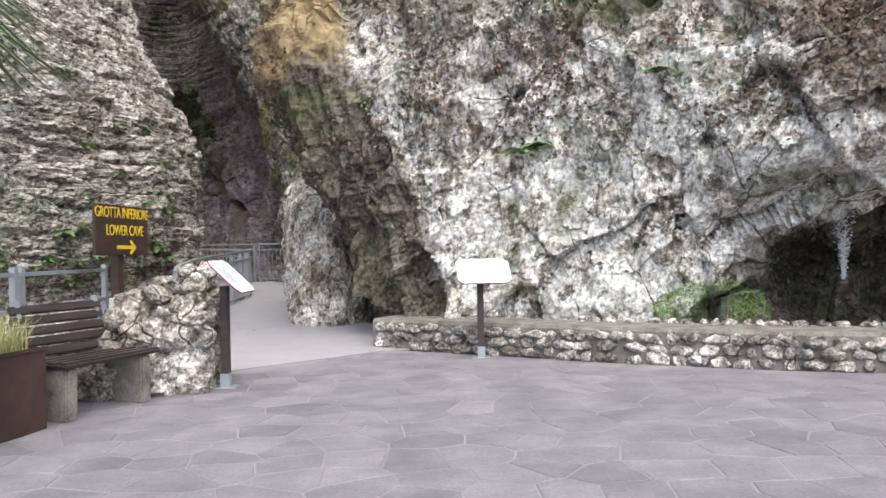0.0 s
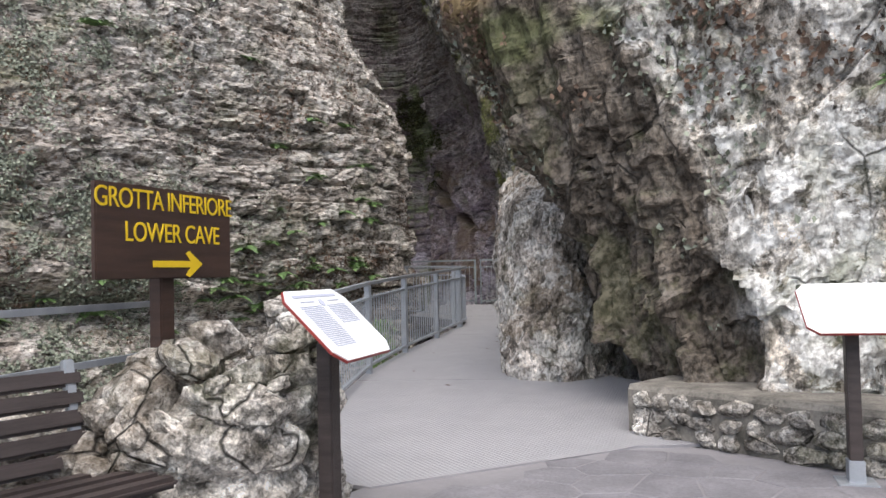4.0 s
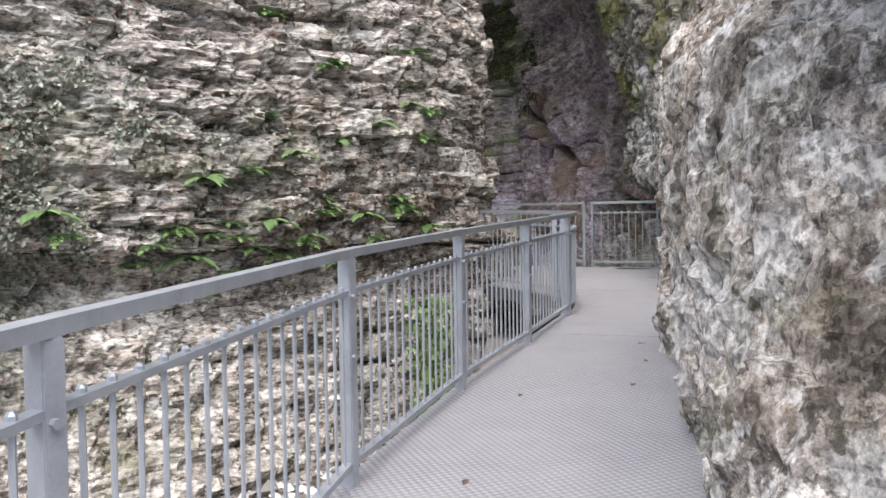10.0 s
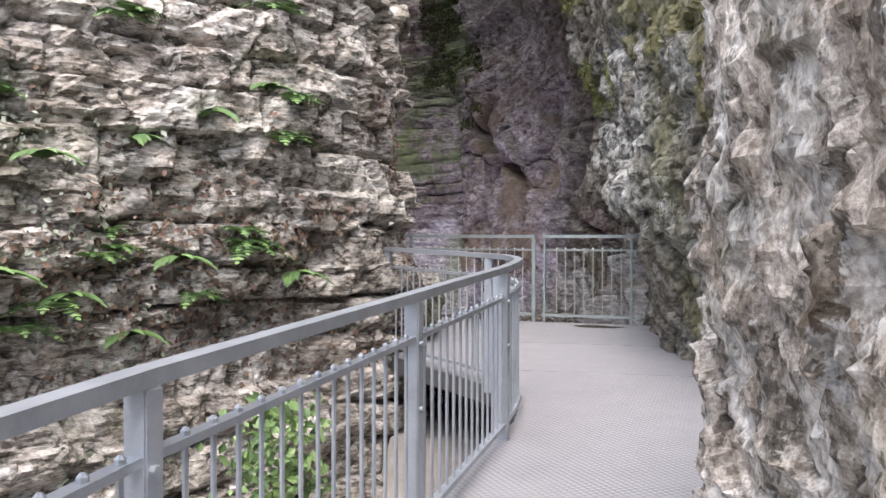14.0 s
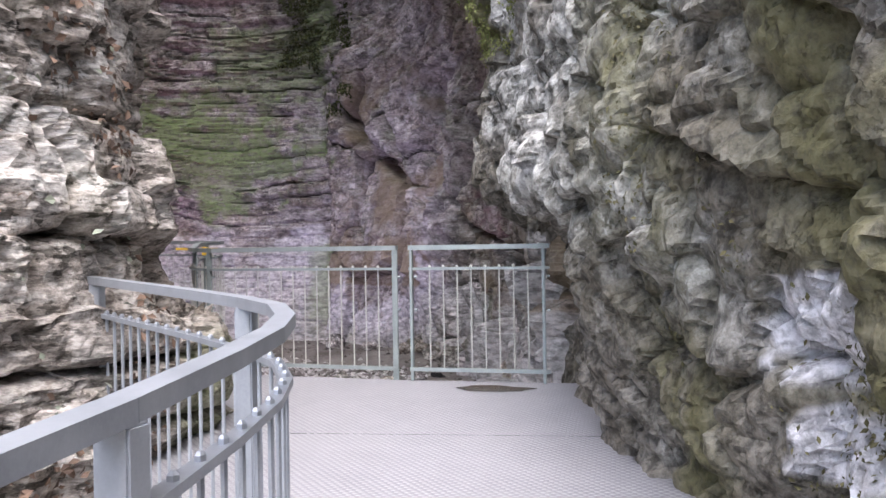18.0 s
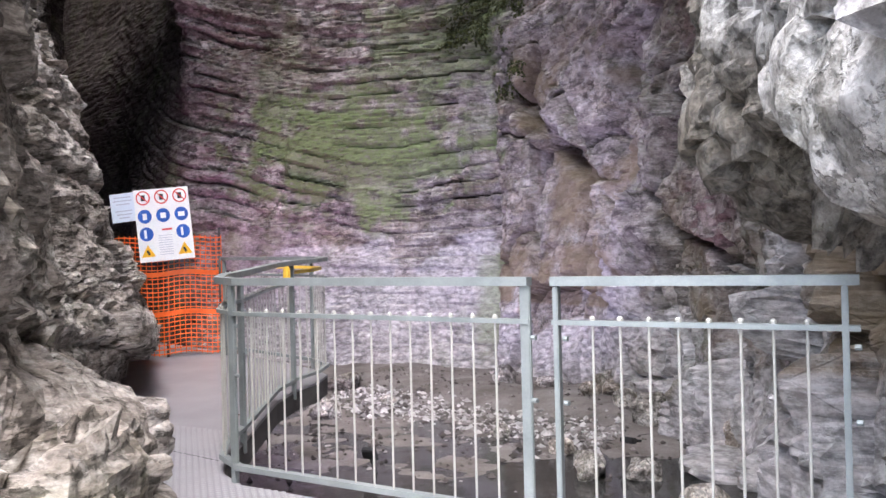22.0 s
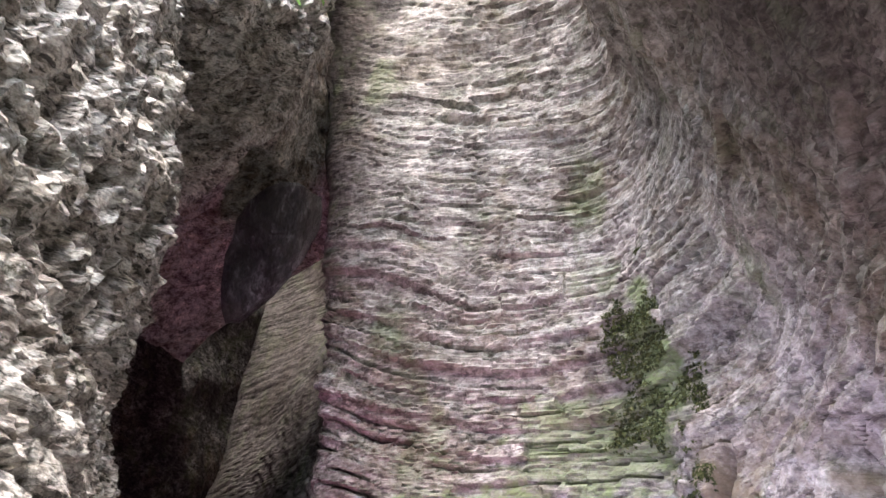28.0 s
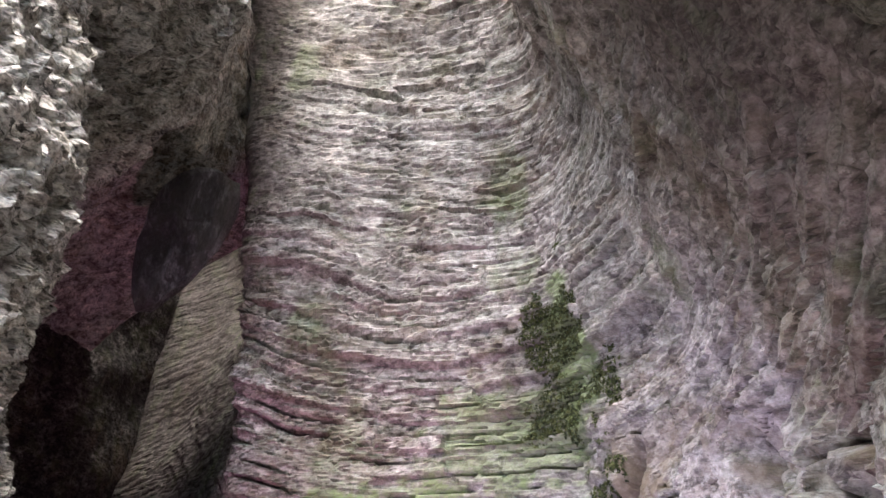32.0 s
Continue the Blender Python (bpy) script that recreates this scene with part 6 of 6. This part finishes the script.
p, n = on_rock("cliff_right", 20000, lambda q: np.clip((fbm(q * 0.8, 4, 0.6, 221) - 0.08 + 0.1 * np.clip(q[:, 0] - 2.2, 0, 2.5)) * 6, 0, 1) * np.clip((q[:, 2] - 2.4) / 1.0, 0, 1), 0.03, 3, ((-3, 5, 2.4), (9, 14, 7)))
leaf_cloud("dry_creeper", p, n, nrs.uniform(0.03, 0.08, len(p)), M_DRY, "dry reddish creeper hanging on the pale cliff", "creeper")
p, n = on_rock("cliff_right", 6500, lambda q: np.clip((fbm(q * 0.9, 4, 0.6, 231) - 0.08) * 5, 0, 1) * np.clip((q[:, 2] - 1.0) / 2.0, 0.1, 1), 0.03, 4, ((-3, 5, 0.5), (9, 14, 7)))
leaf_cloud("ivy", p, n, nrs.uniform(0.03, 0.08, len(p)), M_IVY, "small green ivy patches on the pale cliff", "ivy")
p, n = on_rock("cliff_right", 2600, lambda q: (np.linalg.norm((q - (3.3, 9.2, 0.5)) / (0.8, 1.2, 0.4), axis=1) < 1) * 1.0, 0.02, 5, ((2.3, 7, 0), (4.3, 11, 1.2)))
leaf_cloud("moss_tuft", p, n, nrs.uniform(0.02, 0.05, len(p)), M_BRIGHT, "bright green moss and grass beside the grotto", "moss", 0.9, 0.35)
p, n = on_rock("cliff_gate", 3500, lambda q: np.clip((fbm(q * (1.4, 1.4, 0.5), 4, 0.6, 91) - 0.1) * 5, 0, 1) * (q[:, 1] < 21.6) * (q[:, 2] > 0.6), 0.01, 6, ((-6, 18, 0.5), (0, 22, 6)))
leaf_cloud("wall_moss", p, n, nrs.uniform(0.012, 0.035, len(p)), leaf_material("olive moss", (0.05, 0.05, 0.02), (0.17, 0.15, 0.07), 0.9), "olive moss hanging on the gate wall", "moss", 1.0, 0.5)
p, n = on_rock("cliff_gate", 9000, lambda q: np.clip((fbm(q * 1.2, 4, 0.6, 95) - 0.02) * 5, 0, 1) * (q[:, 1] > 22.5) * (q[:, 2] > 3.2), 0.02, 7, ((-9, 22.4, 3), (0, 27, 9)))
leaf_cloud("hanging_moss", p, n, nrs.uniform(0.015, 0.05, len(p)), leaf_material("yellow green moss", (0.1, 0.12, 0.03), (0.28, 0.3, 0.1), 0.8), "yellow-green moss on the overhanging rock", "moss", 1.2, 0.5)
p, n = on_rock("cliff_back", 5000, lambda q: (np.linalg.norm((q - (-11.15, 35.3, 7.4)) / (0.8, 2, 1.9), axis=1) + 2.4 * fbm(q * 1.1, 4, 0.6, 97) < 0.75) * 1.0, 0.02, 8, ((-12.2, 30, 4.8), (-9.9, 38, 9.8)))
leaf_cloud("moss_curtain", p, n, nrs.uniform(0.04, 0.11, len(p)), leaf_material("dark wet moss", (0.02, 0.03, 0.008), (0.1, 0.11, 0.03), 0.9), "dark green moss curtain in a seep of the back wall", "moss", 1.0, 0.5)
def rim_where(q):
    return np.clip((fbm(q * 0.6, 3, 0.6, 99) + 0.05) * 5, 0, 1) * np.exp(-(((q[:, 1] - 26.2 + 0.25 * (q[:, 2] - 14)) / 1.1) ** 2)) * (q[:, 2] > 11)


p, n = on_rock("cliff_left", 4200, rim_where, 0.06, 9, ((-30, 22, 11), (0, 30, 24)))
leaf_cloud("hanging_green", p, n, nrs.uniform(0.08, 0.24, len(p)), M_BRIGHT, "bright green plants hanging high on the gorge rim", "creeper", 0.9, 0.5)
p, n = on_rock("cliff_left", 5000, lambda q: np.clip((fbm(q * 0.6, 3, 0.6, 199) + 0.1) * 5, 0, 1) * (q[:, 1] > 26.8) * (q[:, 2] > 13), 0.1, 19, ((-30, 26, 13), (0, 32, 24)))
leaf_cloud("rim_bush", p, n, nrs.uniform(0.06, 0.16, len(p)), M_IVY, "grey-green bushes along the gorge rim", "bush", 0.6, 0.5)
# ivy curtain hanging below the ledge behind the railing
hang = np.stack([nrs.normal(0, 0.13, 1500), nrs.normal(0, 0.2, 1500), nrs.uniform(-1.75, 0.45, 1500)], 1) + np.array([-6.15, 18.3, 0])
leaf_cloud("ivy", hang, np.tile((0.9, -0.4, 0.1), (1500, 1)) * 1.0, nrs.uniform(0.05, 0.09, 1500), leaf_material("fresh ivy", (0.05, 0.1, 0.03), (0.2, 0.3, 0.1)), "green ivy curtain hanging below a ledge", "ivy")


def fern_plant(seed, fronds, size, broad):
    rnd = random.Random(seed)
    t = thing("fern", "green fern growing from a crack in the cliff", "fern", "cliff ferns")
    for k in range(fronds):
        bm = bmesh.new()
        ang = math.pi * (k + 0.5) / fronds - math.pi / 2 + rnd.uniform(-0.25, 0.25)
        lean = rnd.uniform(0.5, 1.0)
        pts = []
        for i in range(11):
            u = i / 10
            r = size * rnd.uniform(0.97, 1.03) * u
            pts.append(Vector((r * math.sin(ang) * 0.8, r * lean * 0.75, size * (0.5 * u - 0.75 * u * u * lean) + abs(math.cos(ang)) * size * 0.2 * u)))
        for i in range(1, 11):
            u = i / 10
            way = (pts[i] - pts[i - 1]).normalized()
            side = way.cross(Vector((0, 0, 1))).normalized()
            if broad:
                w = size * 0.13 * math.sin(math.pi * min(1, u * 0.92 + 0.08)) + 0.004
                w0 = size * 0.13 * math.sin(math.pi * min(1, (u - 0.1) * 0.92 + 0.08)) + 0.004
                a, b = pts[i - 1], pts[i]
                dip = Vector((0, 0, -0.01))
                bm.faces.new([bm.verts.new(q) for q in (a, b, b + side * w + dip, a + side * w0 + dip)])
                bm.faces.new([bm.verts.new(q) for q in (b, a, a - side * w0 + dip, b - side * w + dip)])
            else:
                w = size * 0.3 * math.sin(math.pi * min(1, u * 0.85 + 0.12)) + 0.006
                for s in (-1, 1):
                    a, b = pts[i - 1], pts[i - 1].lerp(pts[i], 0.75)
                    tip = a + side * s * w + way * w * 0.35 - Vector((0, 0, 0.15 * w))
                    mid = b + side * s * w * 0.55 + way * w * 0.1
                    bm.faces.new([bm.verts.new(q) for q in ((a, b, mid, tip) if s > 0 else (b, a, tip, mid))])
        bmesh.ops.remove_doubles(bm, verts=bm.verts[:], dist=0.0005)
        part("frond", bm, M_FERN, t)
    return t


FERNS = [fern_plant(1, 7, 0.3, False), fern_plant(2, 6, 0.3, True), fern_plant(3, 8, 0.26, False)]


def at_rock(name, axis, a, z, out=0.0):
    g, nn = GRIDS[name]
    d = (g[..., axis] - a) ** 2 + (g[..., 2] - z) ** 2
    if name == "cliff_left":
        d = d + np.where(g[..., 1] > 21.8, 50, 0)
    i, j = np.unravel_index(np.argmin(d), d.shape)
    return Vector(g[i, j]), Vector(nn[i, j])


rnd = random.Random(31)
SPOTS = [(17.51, 2.54), (17.64, 2.16), (18.3, 2.3), (18.73, 2.52), (19.45, 2.4), (19.52, 2.77), (18.31, 3.26), (19.6, 3.57), (17.14, 1.87), (16.66, 1.79), (18.14, 1.63), (18.55, 1.43), (19.13, 1.53), (16.77, 1.22), (17.17, 1.03), (17.67, 1.09), (17.32, 0.72), (16.9, 0.56), (17.75, 3.79), (19.37, 4.4), (18.27, 3.18), (16.58, 1.81), (18.29, 4.37), (15.52, 0.41), (17.12, 0.66), (14.63, 5.4), (12.65, 4.7), (17.4, 5.4), (16.96, 1.15), (17.92, 1.41), (19.44, 2.84), (19.1, 1.63), (19.59, 1.24)]
SPOTS += [(16.2 + 0.27 * k + rnd.uniform(-0.1, 0.1), 1.2 + rnd.uniform(-0.35, 0.3)) for k in range(12)] + [(13.0 + 0.5 * k + rnd.uniform(-0.2, 0.2), 0.9 + rnd.uniform(-0.3, 0.5)) for k in range(9)]
used = set()
for q, (y, z) in enumerate(SPOTS):
    p, n = at_rock("cliff_left", 1, y, z)
    k = rnd.randrange(3)
    s = rnd.uniform(0.85, 1.5)
    m = Matrix.LocRotScale(p - n * 0.02, Euler((0, 0, math.atan2(n.y, n.x) - math.pi / 2 + rnd.uniform(-0.3, 0.3))), None)
    f = FERNS[k]
    if k not in used:
        used.add(k)
        f.scale = (s, s, s)
        f.matrix_basis = m @ Matrix.Diagonal((s, s, s, 1))
    else:
        keep = f.scale.copy()
        f.scale = (s, s, s)
        copy_thing(f, m)
        f.scale = keep
for x, z in ((1.04, 2.55), (-0.6, 2.4), (5.4, 2.5), (1.25, 2.6), (2.6, 3.4)):
    p, n = at_rock("cliff_right", 0, x, z)
    copy_thing(FERNS[rnd.randrange(3)], Matrix.LocRotScale(p - n * 0.02, Euler((0, 0, math.atan2(n.y, n.x) - math.pi / 2)), None))

# grass and trailing leaves of the planter
def blades(name, centre, spread, count, high, parent, mat, seed):
    rs = np.random.RandomState(seed)
    root = np.array(centre) + np.stack([rs.uniform(-spread[0], spread[0], count), rs.uniform(-spread[1], spread[1], count), np.zeros(count)], 1)
    lean = rs.normal(0, 0.45, (count, 2))
    h = high * rs.uniform(0.5, 1.1, count)
    side = np.stack([-lean[:, 1], lean[:, 0], np.zeros(count)], 1)
    side = side / np.maximum(np.linalg.norm(side, axis=1, keepdims=True), 1e-6) * 0.004
    v = []
    for u in (0.0, 0.4, 0.75, 1.0):
        c = root + np.stack([lean[:, 0] * h * u**2, lean[:, 1] * h * u**2, h * (u - 0.35 * u**2 * np.linalg.norm(lean, axis=1))], 1)
        v += [c - side * (1 - u * 0.9), c + side * (1 - u * 0.9)]
    v = np.stack(v, 1)
    f = np.array([(0, 1, 3, 2), (2, 3, 5, 4), (4, 5, 7, 6)])
    me = bpy.data.meshes.new(name)
    me.from_pydata(v.reshape(-1, 3).tolist(), [], (f[None] + 8 * np.arange(count)[:, None, None]).reshape(-1, 4).tolist())
    me.materials.append(mat)
    ob = new(name, me)
    ob.parent = parent
    return ob


blades("grass_tuft", (0.12, 0, 0.58), (0.32, 0.3), 1500, 0.34, planter, M_GRASS, 3)
trail = np.stack([nrs.uniform(-0.5, -0.1, 500), nrs.normal(-0.41, 0.03, 500), nrs.uniform(0.12, 0.66, 500)], 1)
leaf_cloud("trailing_leaves", trail, np.tile((0.0, -1.0, 0.2), (500, 1)), nrs.uniform(0.03, 0.06, 500), M_BRIGHT, "", "", parent=planter)

# palm at the plaza's edge, its fronds reaching over the bench
palm = thing("palm", "palm with green fan fronds beyond the fence", "palm", at=Matrix.Translation((-4.7, 4.3, 0)))
part("trunk", tube(bmesh.new(), [(0, 0, -0.2), (0.02, 0, 0.8), (0.05, 0.02, 1.7), (0.06, 0.03, 2.5)], 0.1, 10, (0.13, 0.11, 0.1, 0.09)), M_TWIG, palm)
for k in range(8):
    bm = bmesh.new()
    a = 2 * math.pi * k / 8
    stem = [Vector((0.06, 0.03, 2.45)), Vector((0.06 + 0.8 * math.cos(a), 0.03 + 0.8 * math.sin(a), 2.95)), Vector((0.06 + 1.5 * math.cos(a), 0.03 + 1.5 * math.sin(a), 2.98))]
    tube(bm, stem, 0.012, 5)
    end = stem[-1]
    for j in range(27):
        b = a + (j - 13) * 0.1
        tip = end + Vector((math.cos(b) * 1.05, math.sin(b) * 1.05, -0.36 - 0.15 * rnd.random()))
        mid = end.lerp(tip, 0.5) + Vector((0, 0, 0.14))
        w = Vector((-math.sin(b), math.cos(b), 0)) * 0.018
        bm.faces.new([bm.verts.new(q) for q in (end, mid - w, mid + w)])
        bm.faces.new([bm.verts.new(q) for q in (mid - w, tip, mid + w)])
    part("frond", bm, M_FERN, palm)

# jet of the spring in the grotto behind the low wall
M_SPRAY, _st, _sb = material("white water spray", 0.2)
_sb.inputs["Base Color"].default_value = (0.85, 0.87, 0.9, 1)
jet = thing("fountain", "thin white water jet rising from a dark nozzle stone", "fountain", at=Matrix.Translation((4.95, 9.75, 0)))
bm = bmesh.new()
bmesh.ops.create_cone(bm, cap_ends=True, segments=12, radius1=0.3, radius2=0.1, depth=0.9, matrix=Matrix.Translation((0, 0, 0.4)))
for v in bm.verts:
    v.co += Vector((noise.noise(v.co * 5), noise.noise(v.co * 5 + Vector((9, 0, 0))), 0)) * 0.06
part("nozzle_stone", bm, M_DARK, jet)
drops = np.stack([nrs.normal(0, 1, 900), nrs.normal(0, 1, 900), nrs.uniform(0, 1, 900)], 1)
drops[:, :2] *= (0.012 + 0.06 * drops[:, 2:] ** 1.5)
drops[:, 2] = 0.85 + 0.85 * drops[:, 2]
sj = scatter_stones("spray", drops, nrs.uniform(0.006, 0.022, 900), M_SPRAY, "", "", 8)
for key in ("kind",):
    del sj[key]
sj.parent = jet


# ---------------------------------------------------------------- pieces of the deck and the pavement
def inside(x, y, poly):
    hit = False
    for (ax, ay), (bx, by) in zip(poly, poly[1:] + poly[:1]):
        if (ay > y) != (by > y) and x < (bx - ax) * (y - ay) / (by - ay) + ax:
            hit = not hit
    return hit


def dimples():
    spots = []
    step = 0.052
    for r in range(int((27 - 8.7) / (step * 0.5))):
        y = 8.7 + r * step * 0.5
        for c in range(int(10 / step)):
            x = -9.5 + (c + 0.5 * (r % 2)) * step
            if inside(x, y, DECK) and not (y < 13.4 and x > -0.5) and not (y > 14 and x > -2.6) and y < 24.9:
                spots.append((x, y, level(y) + 0.012))
    c = np.array(spots)
    ang = np.arange(6) * math.pi / 3
    slope = 0.5 / 14.2
    rim = np.stack([0.019 * np.cos(ang), 0.0125 * np.sin(ang), 0.0006 + slope * 0.0125 * np.sin(ang)], 1)
    ring = np.concatenate([[(0, 0, 0.004)], rim])
    v = c[:, None] + ring[None]
    f = np.array([(0, 1 + k, 1 + (k + 1) % 6, 1 + (k + 1) % 6) for k in range(6)])[:, :3]
    off = 7 * np.arange(len(c))[:, None, None]
    me = bpy.data.meshes.new("dimples")
    me.from_pydata(v.reshape(-1, 3).tolist(), [], (f[None] + off).reshape(-1, 3).tolist())
    me.materials.append(M_DIMPLE)
    ob = new("dimples", me)
    ob.parent = deck
    ob["kind"] = "stuff"


M_DIMPLE = plain_material("worn bright steel", (0.36, 0.357, 0.37), (0.43, 0.427, 0.44), 0.45, 0.2, 5, 60, 0.1)
dimples()
M_GROOVE = plain_material("dark joint", (0.05, 0.05, 0.05), (0.09, 0.09, 0.09), 0.9)
for (ax, ay), (bx, by) in (((-6.2, 22.1), (-3.6, 22.35)), ((-4.35, 17.2), (-2.9, 17.35)), ((-4.2, 12.6), (-2.4, 12.9)), ((-5.2, 20.6), (-3.4, 20.8)), ((-7.9, 24.3), (-9.9, 24.6))):
    part("plate_joint", strip_bar(bmesh.new(), [(ax, ay, level(ay) + 0.0125), (bx, by, level(by) + 0.0125)], 0.006, 0.003), M_GROOVE, deck)

rnd = random.Random(77)
leafmesh = bpy.data.meshes.new("fallen_leaf")
leafmesh.from_pydata([(-0.04, 0, 0.004), (-0.01, 0.018, 0.012), (0.02, 0.014, 0.006), (0.05, 0, 0.004), (0.02, -0.015, 0.012), (-0.015, -0.018, 0.006)], [], [(0, 5, 4, 3), (0, 3, 2, 1)])
leafmesh.materials.append(M_DRY)
for x, y in ((-3.95, 14.9), (-3.35, 16.2), (-3.3, 15.4), (-3.7, 13.3), (-3.5, 16.9), (-3.0, 12.4), (-8.6, 25.3), (-9.2, 25.1)):
    lf = new("fallen_leaf", leafmesh)
    lf.matrix_basis = Matrix.LocRotScale((x, y, level(y) + 0.014), Euler((0, 0, rnd.uniform(0, 6))), None)
    tagged(lf, "small dry brown leaf lying on the deck", "leaf", "fallen leaves")

# irregular flagstones in pale joints
M_FLAG, _ft, _fb = material("grey flagstone pieces", 0.7)
_fi = _ft.nodes.new("ShaderNodeObjectInfo")
_fv = coords(_ft)
_fn, _fg = noise_tex(_ft, _fv, 2.2, 6, 0.65), noise_tex(_ft, _fv, 45, 5, 0.7)
_fc = ramp(_ft, _fn, (0.3, (0.085, 0.081, 0.091)), (0.48, (0.14, 0.134, 0.147)), (0.7, (0.235, 0.226, 0.243)))
_fc = mixed(_ft, 0.4, _fc, ramp(_ft, _fi.outputs["Random"], (0.0, (0.14, 0.135, 0.145)), (0.6, (0.2, 0.193, 0.206)), (1.0, (0.25, 0.24, 0.25))))
_fc = mixed(_ft, 0.5, _fc, ramp(_ft, _fg, (0.35, (0.6,)), (0.6, (1.15,))), "MULTIPLY")
_ft.links.new(_fc, _fb.inputs["Base Color"])
bump(_ft, _fb, calc(_ft, "ADD", _fn, calc(_ft, "MULTIPLY", _fg, 0.4)), 0.5, 0.012)
rnd = random.Random(41)
SIDE = 0.39
seeds = {(i, j): (SIDE * (i + 0.5 + rnd.uniform(-0.42, 0.42)), SIDE * (j + 0.5 + rnd.uniform(-0.42, 0.42))) for i in range(-12, 20) for j in range(-4, 28)}


def clip(poly, px, py, nx, ny):
    """Keeps the side of poly on which (q - p) . n < 0."""
    got = []
    for (ax, ay), (bx, by) in zip(poly, poly[1:] + poly[:1]):
        da, db = (ax - px) * nx + (ay - py) * ny, (bx - px) * nx + (by - py) * ny
        if da <= 0:
            got.append((ax, ay))
        if (da < 0 < db) or (db < 0 < da):
            u = da / (da - db)
            got.append((ax + (bx - ax) * u, ay + (by - ay) * u))
    return got


flags = []
for (i, j), (x, y) in seeds.items():
    poly = [(x - 1.2, y - 1.2), (x + 1.2, y - 1.2), (x + 1.2, y + 1.2), (x - 1.2, y + 1.2)]
    for a in range(-2, 3):
        for b in range(-2, 3):
            o = seeds.get((i + a, j + b))
            if o and (a or b) and poly:
                dx, dy = o[0] - x, o[1] - y
                l = math.hypot(dx, dy)
                poly = clip(poly, (x + o[0]) / 2 - dx / l * 0.007, (y + o[1]) / 2 - dy / l * 0.007, dx, dy)
    if len(poly) > 2 and all(inside(px, py, PLAZA) for px, py in poly):
        flags.append((math.hypot(x + 0.3, y - 5.5), poly, x, y))
flags.sort(key=lambda f: f[0])
rest = bmesh.new()
for n, (_, poly, x, y) in enumerate(flags):
    bm = bmesh.new() if n < 300 else rest
    h = 0.003 + rnd.uniform(0, 0.003)
    low = [bm.verts.new((px, py, -0.002)) for px, py in poly]
    mid = [bm.verts.new((px + (x - px) * 0.008, py + (y - py) * 0.008, h - 0.002)) for px, py in poly]
    top = [bm.verts.new((px + (x - px) * 0.035, py + (y - py) * 0.035, h)) for px, py in poly]
    for k in range(len(poly)):
        m = (k + 1) % len(poly)
        bm.faces.new((low[k], low[m], mid[m], mid[k]))
        bm.faces.new((mid[k], mid[m], top[m], top[k]))
    bm.faces.new(top)
    if n < 300:
        part("flagstone", bm, M_FLAG, pave)
far = part("far_flagstones", rest, M_FLAG, pave)
far["kind"] = "stuff"
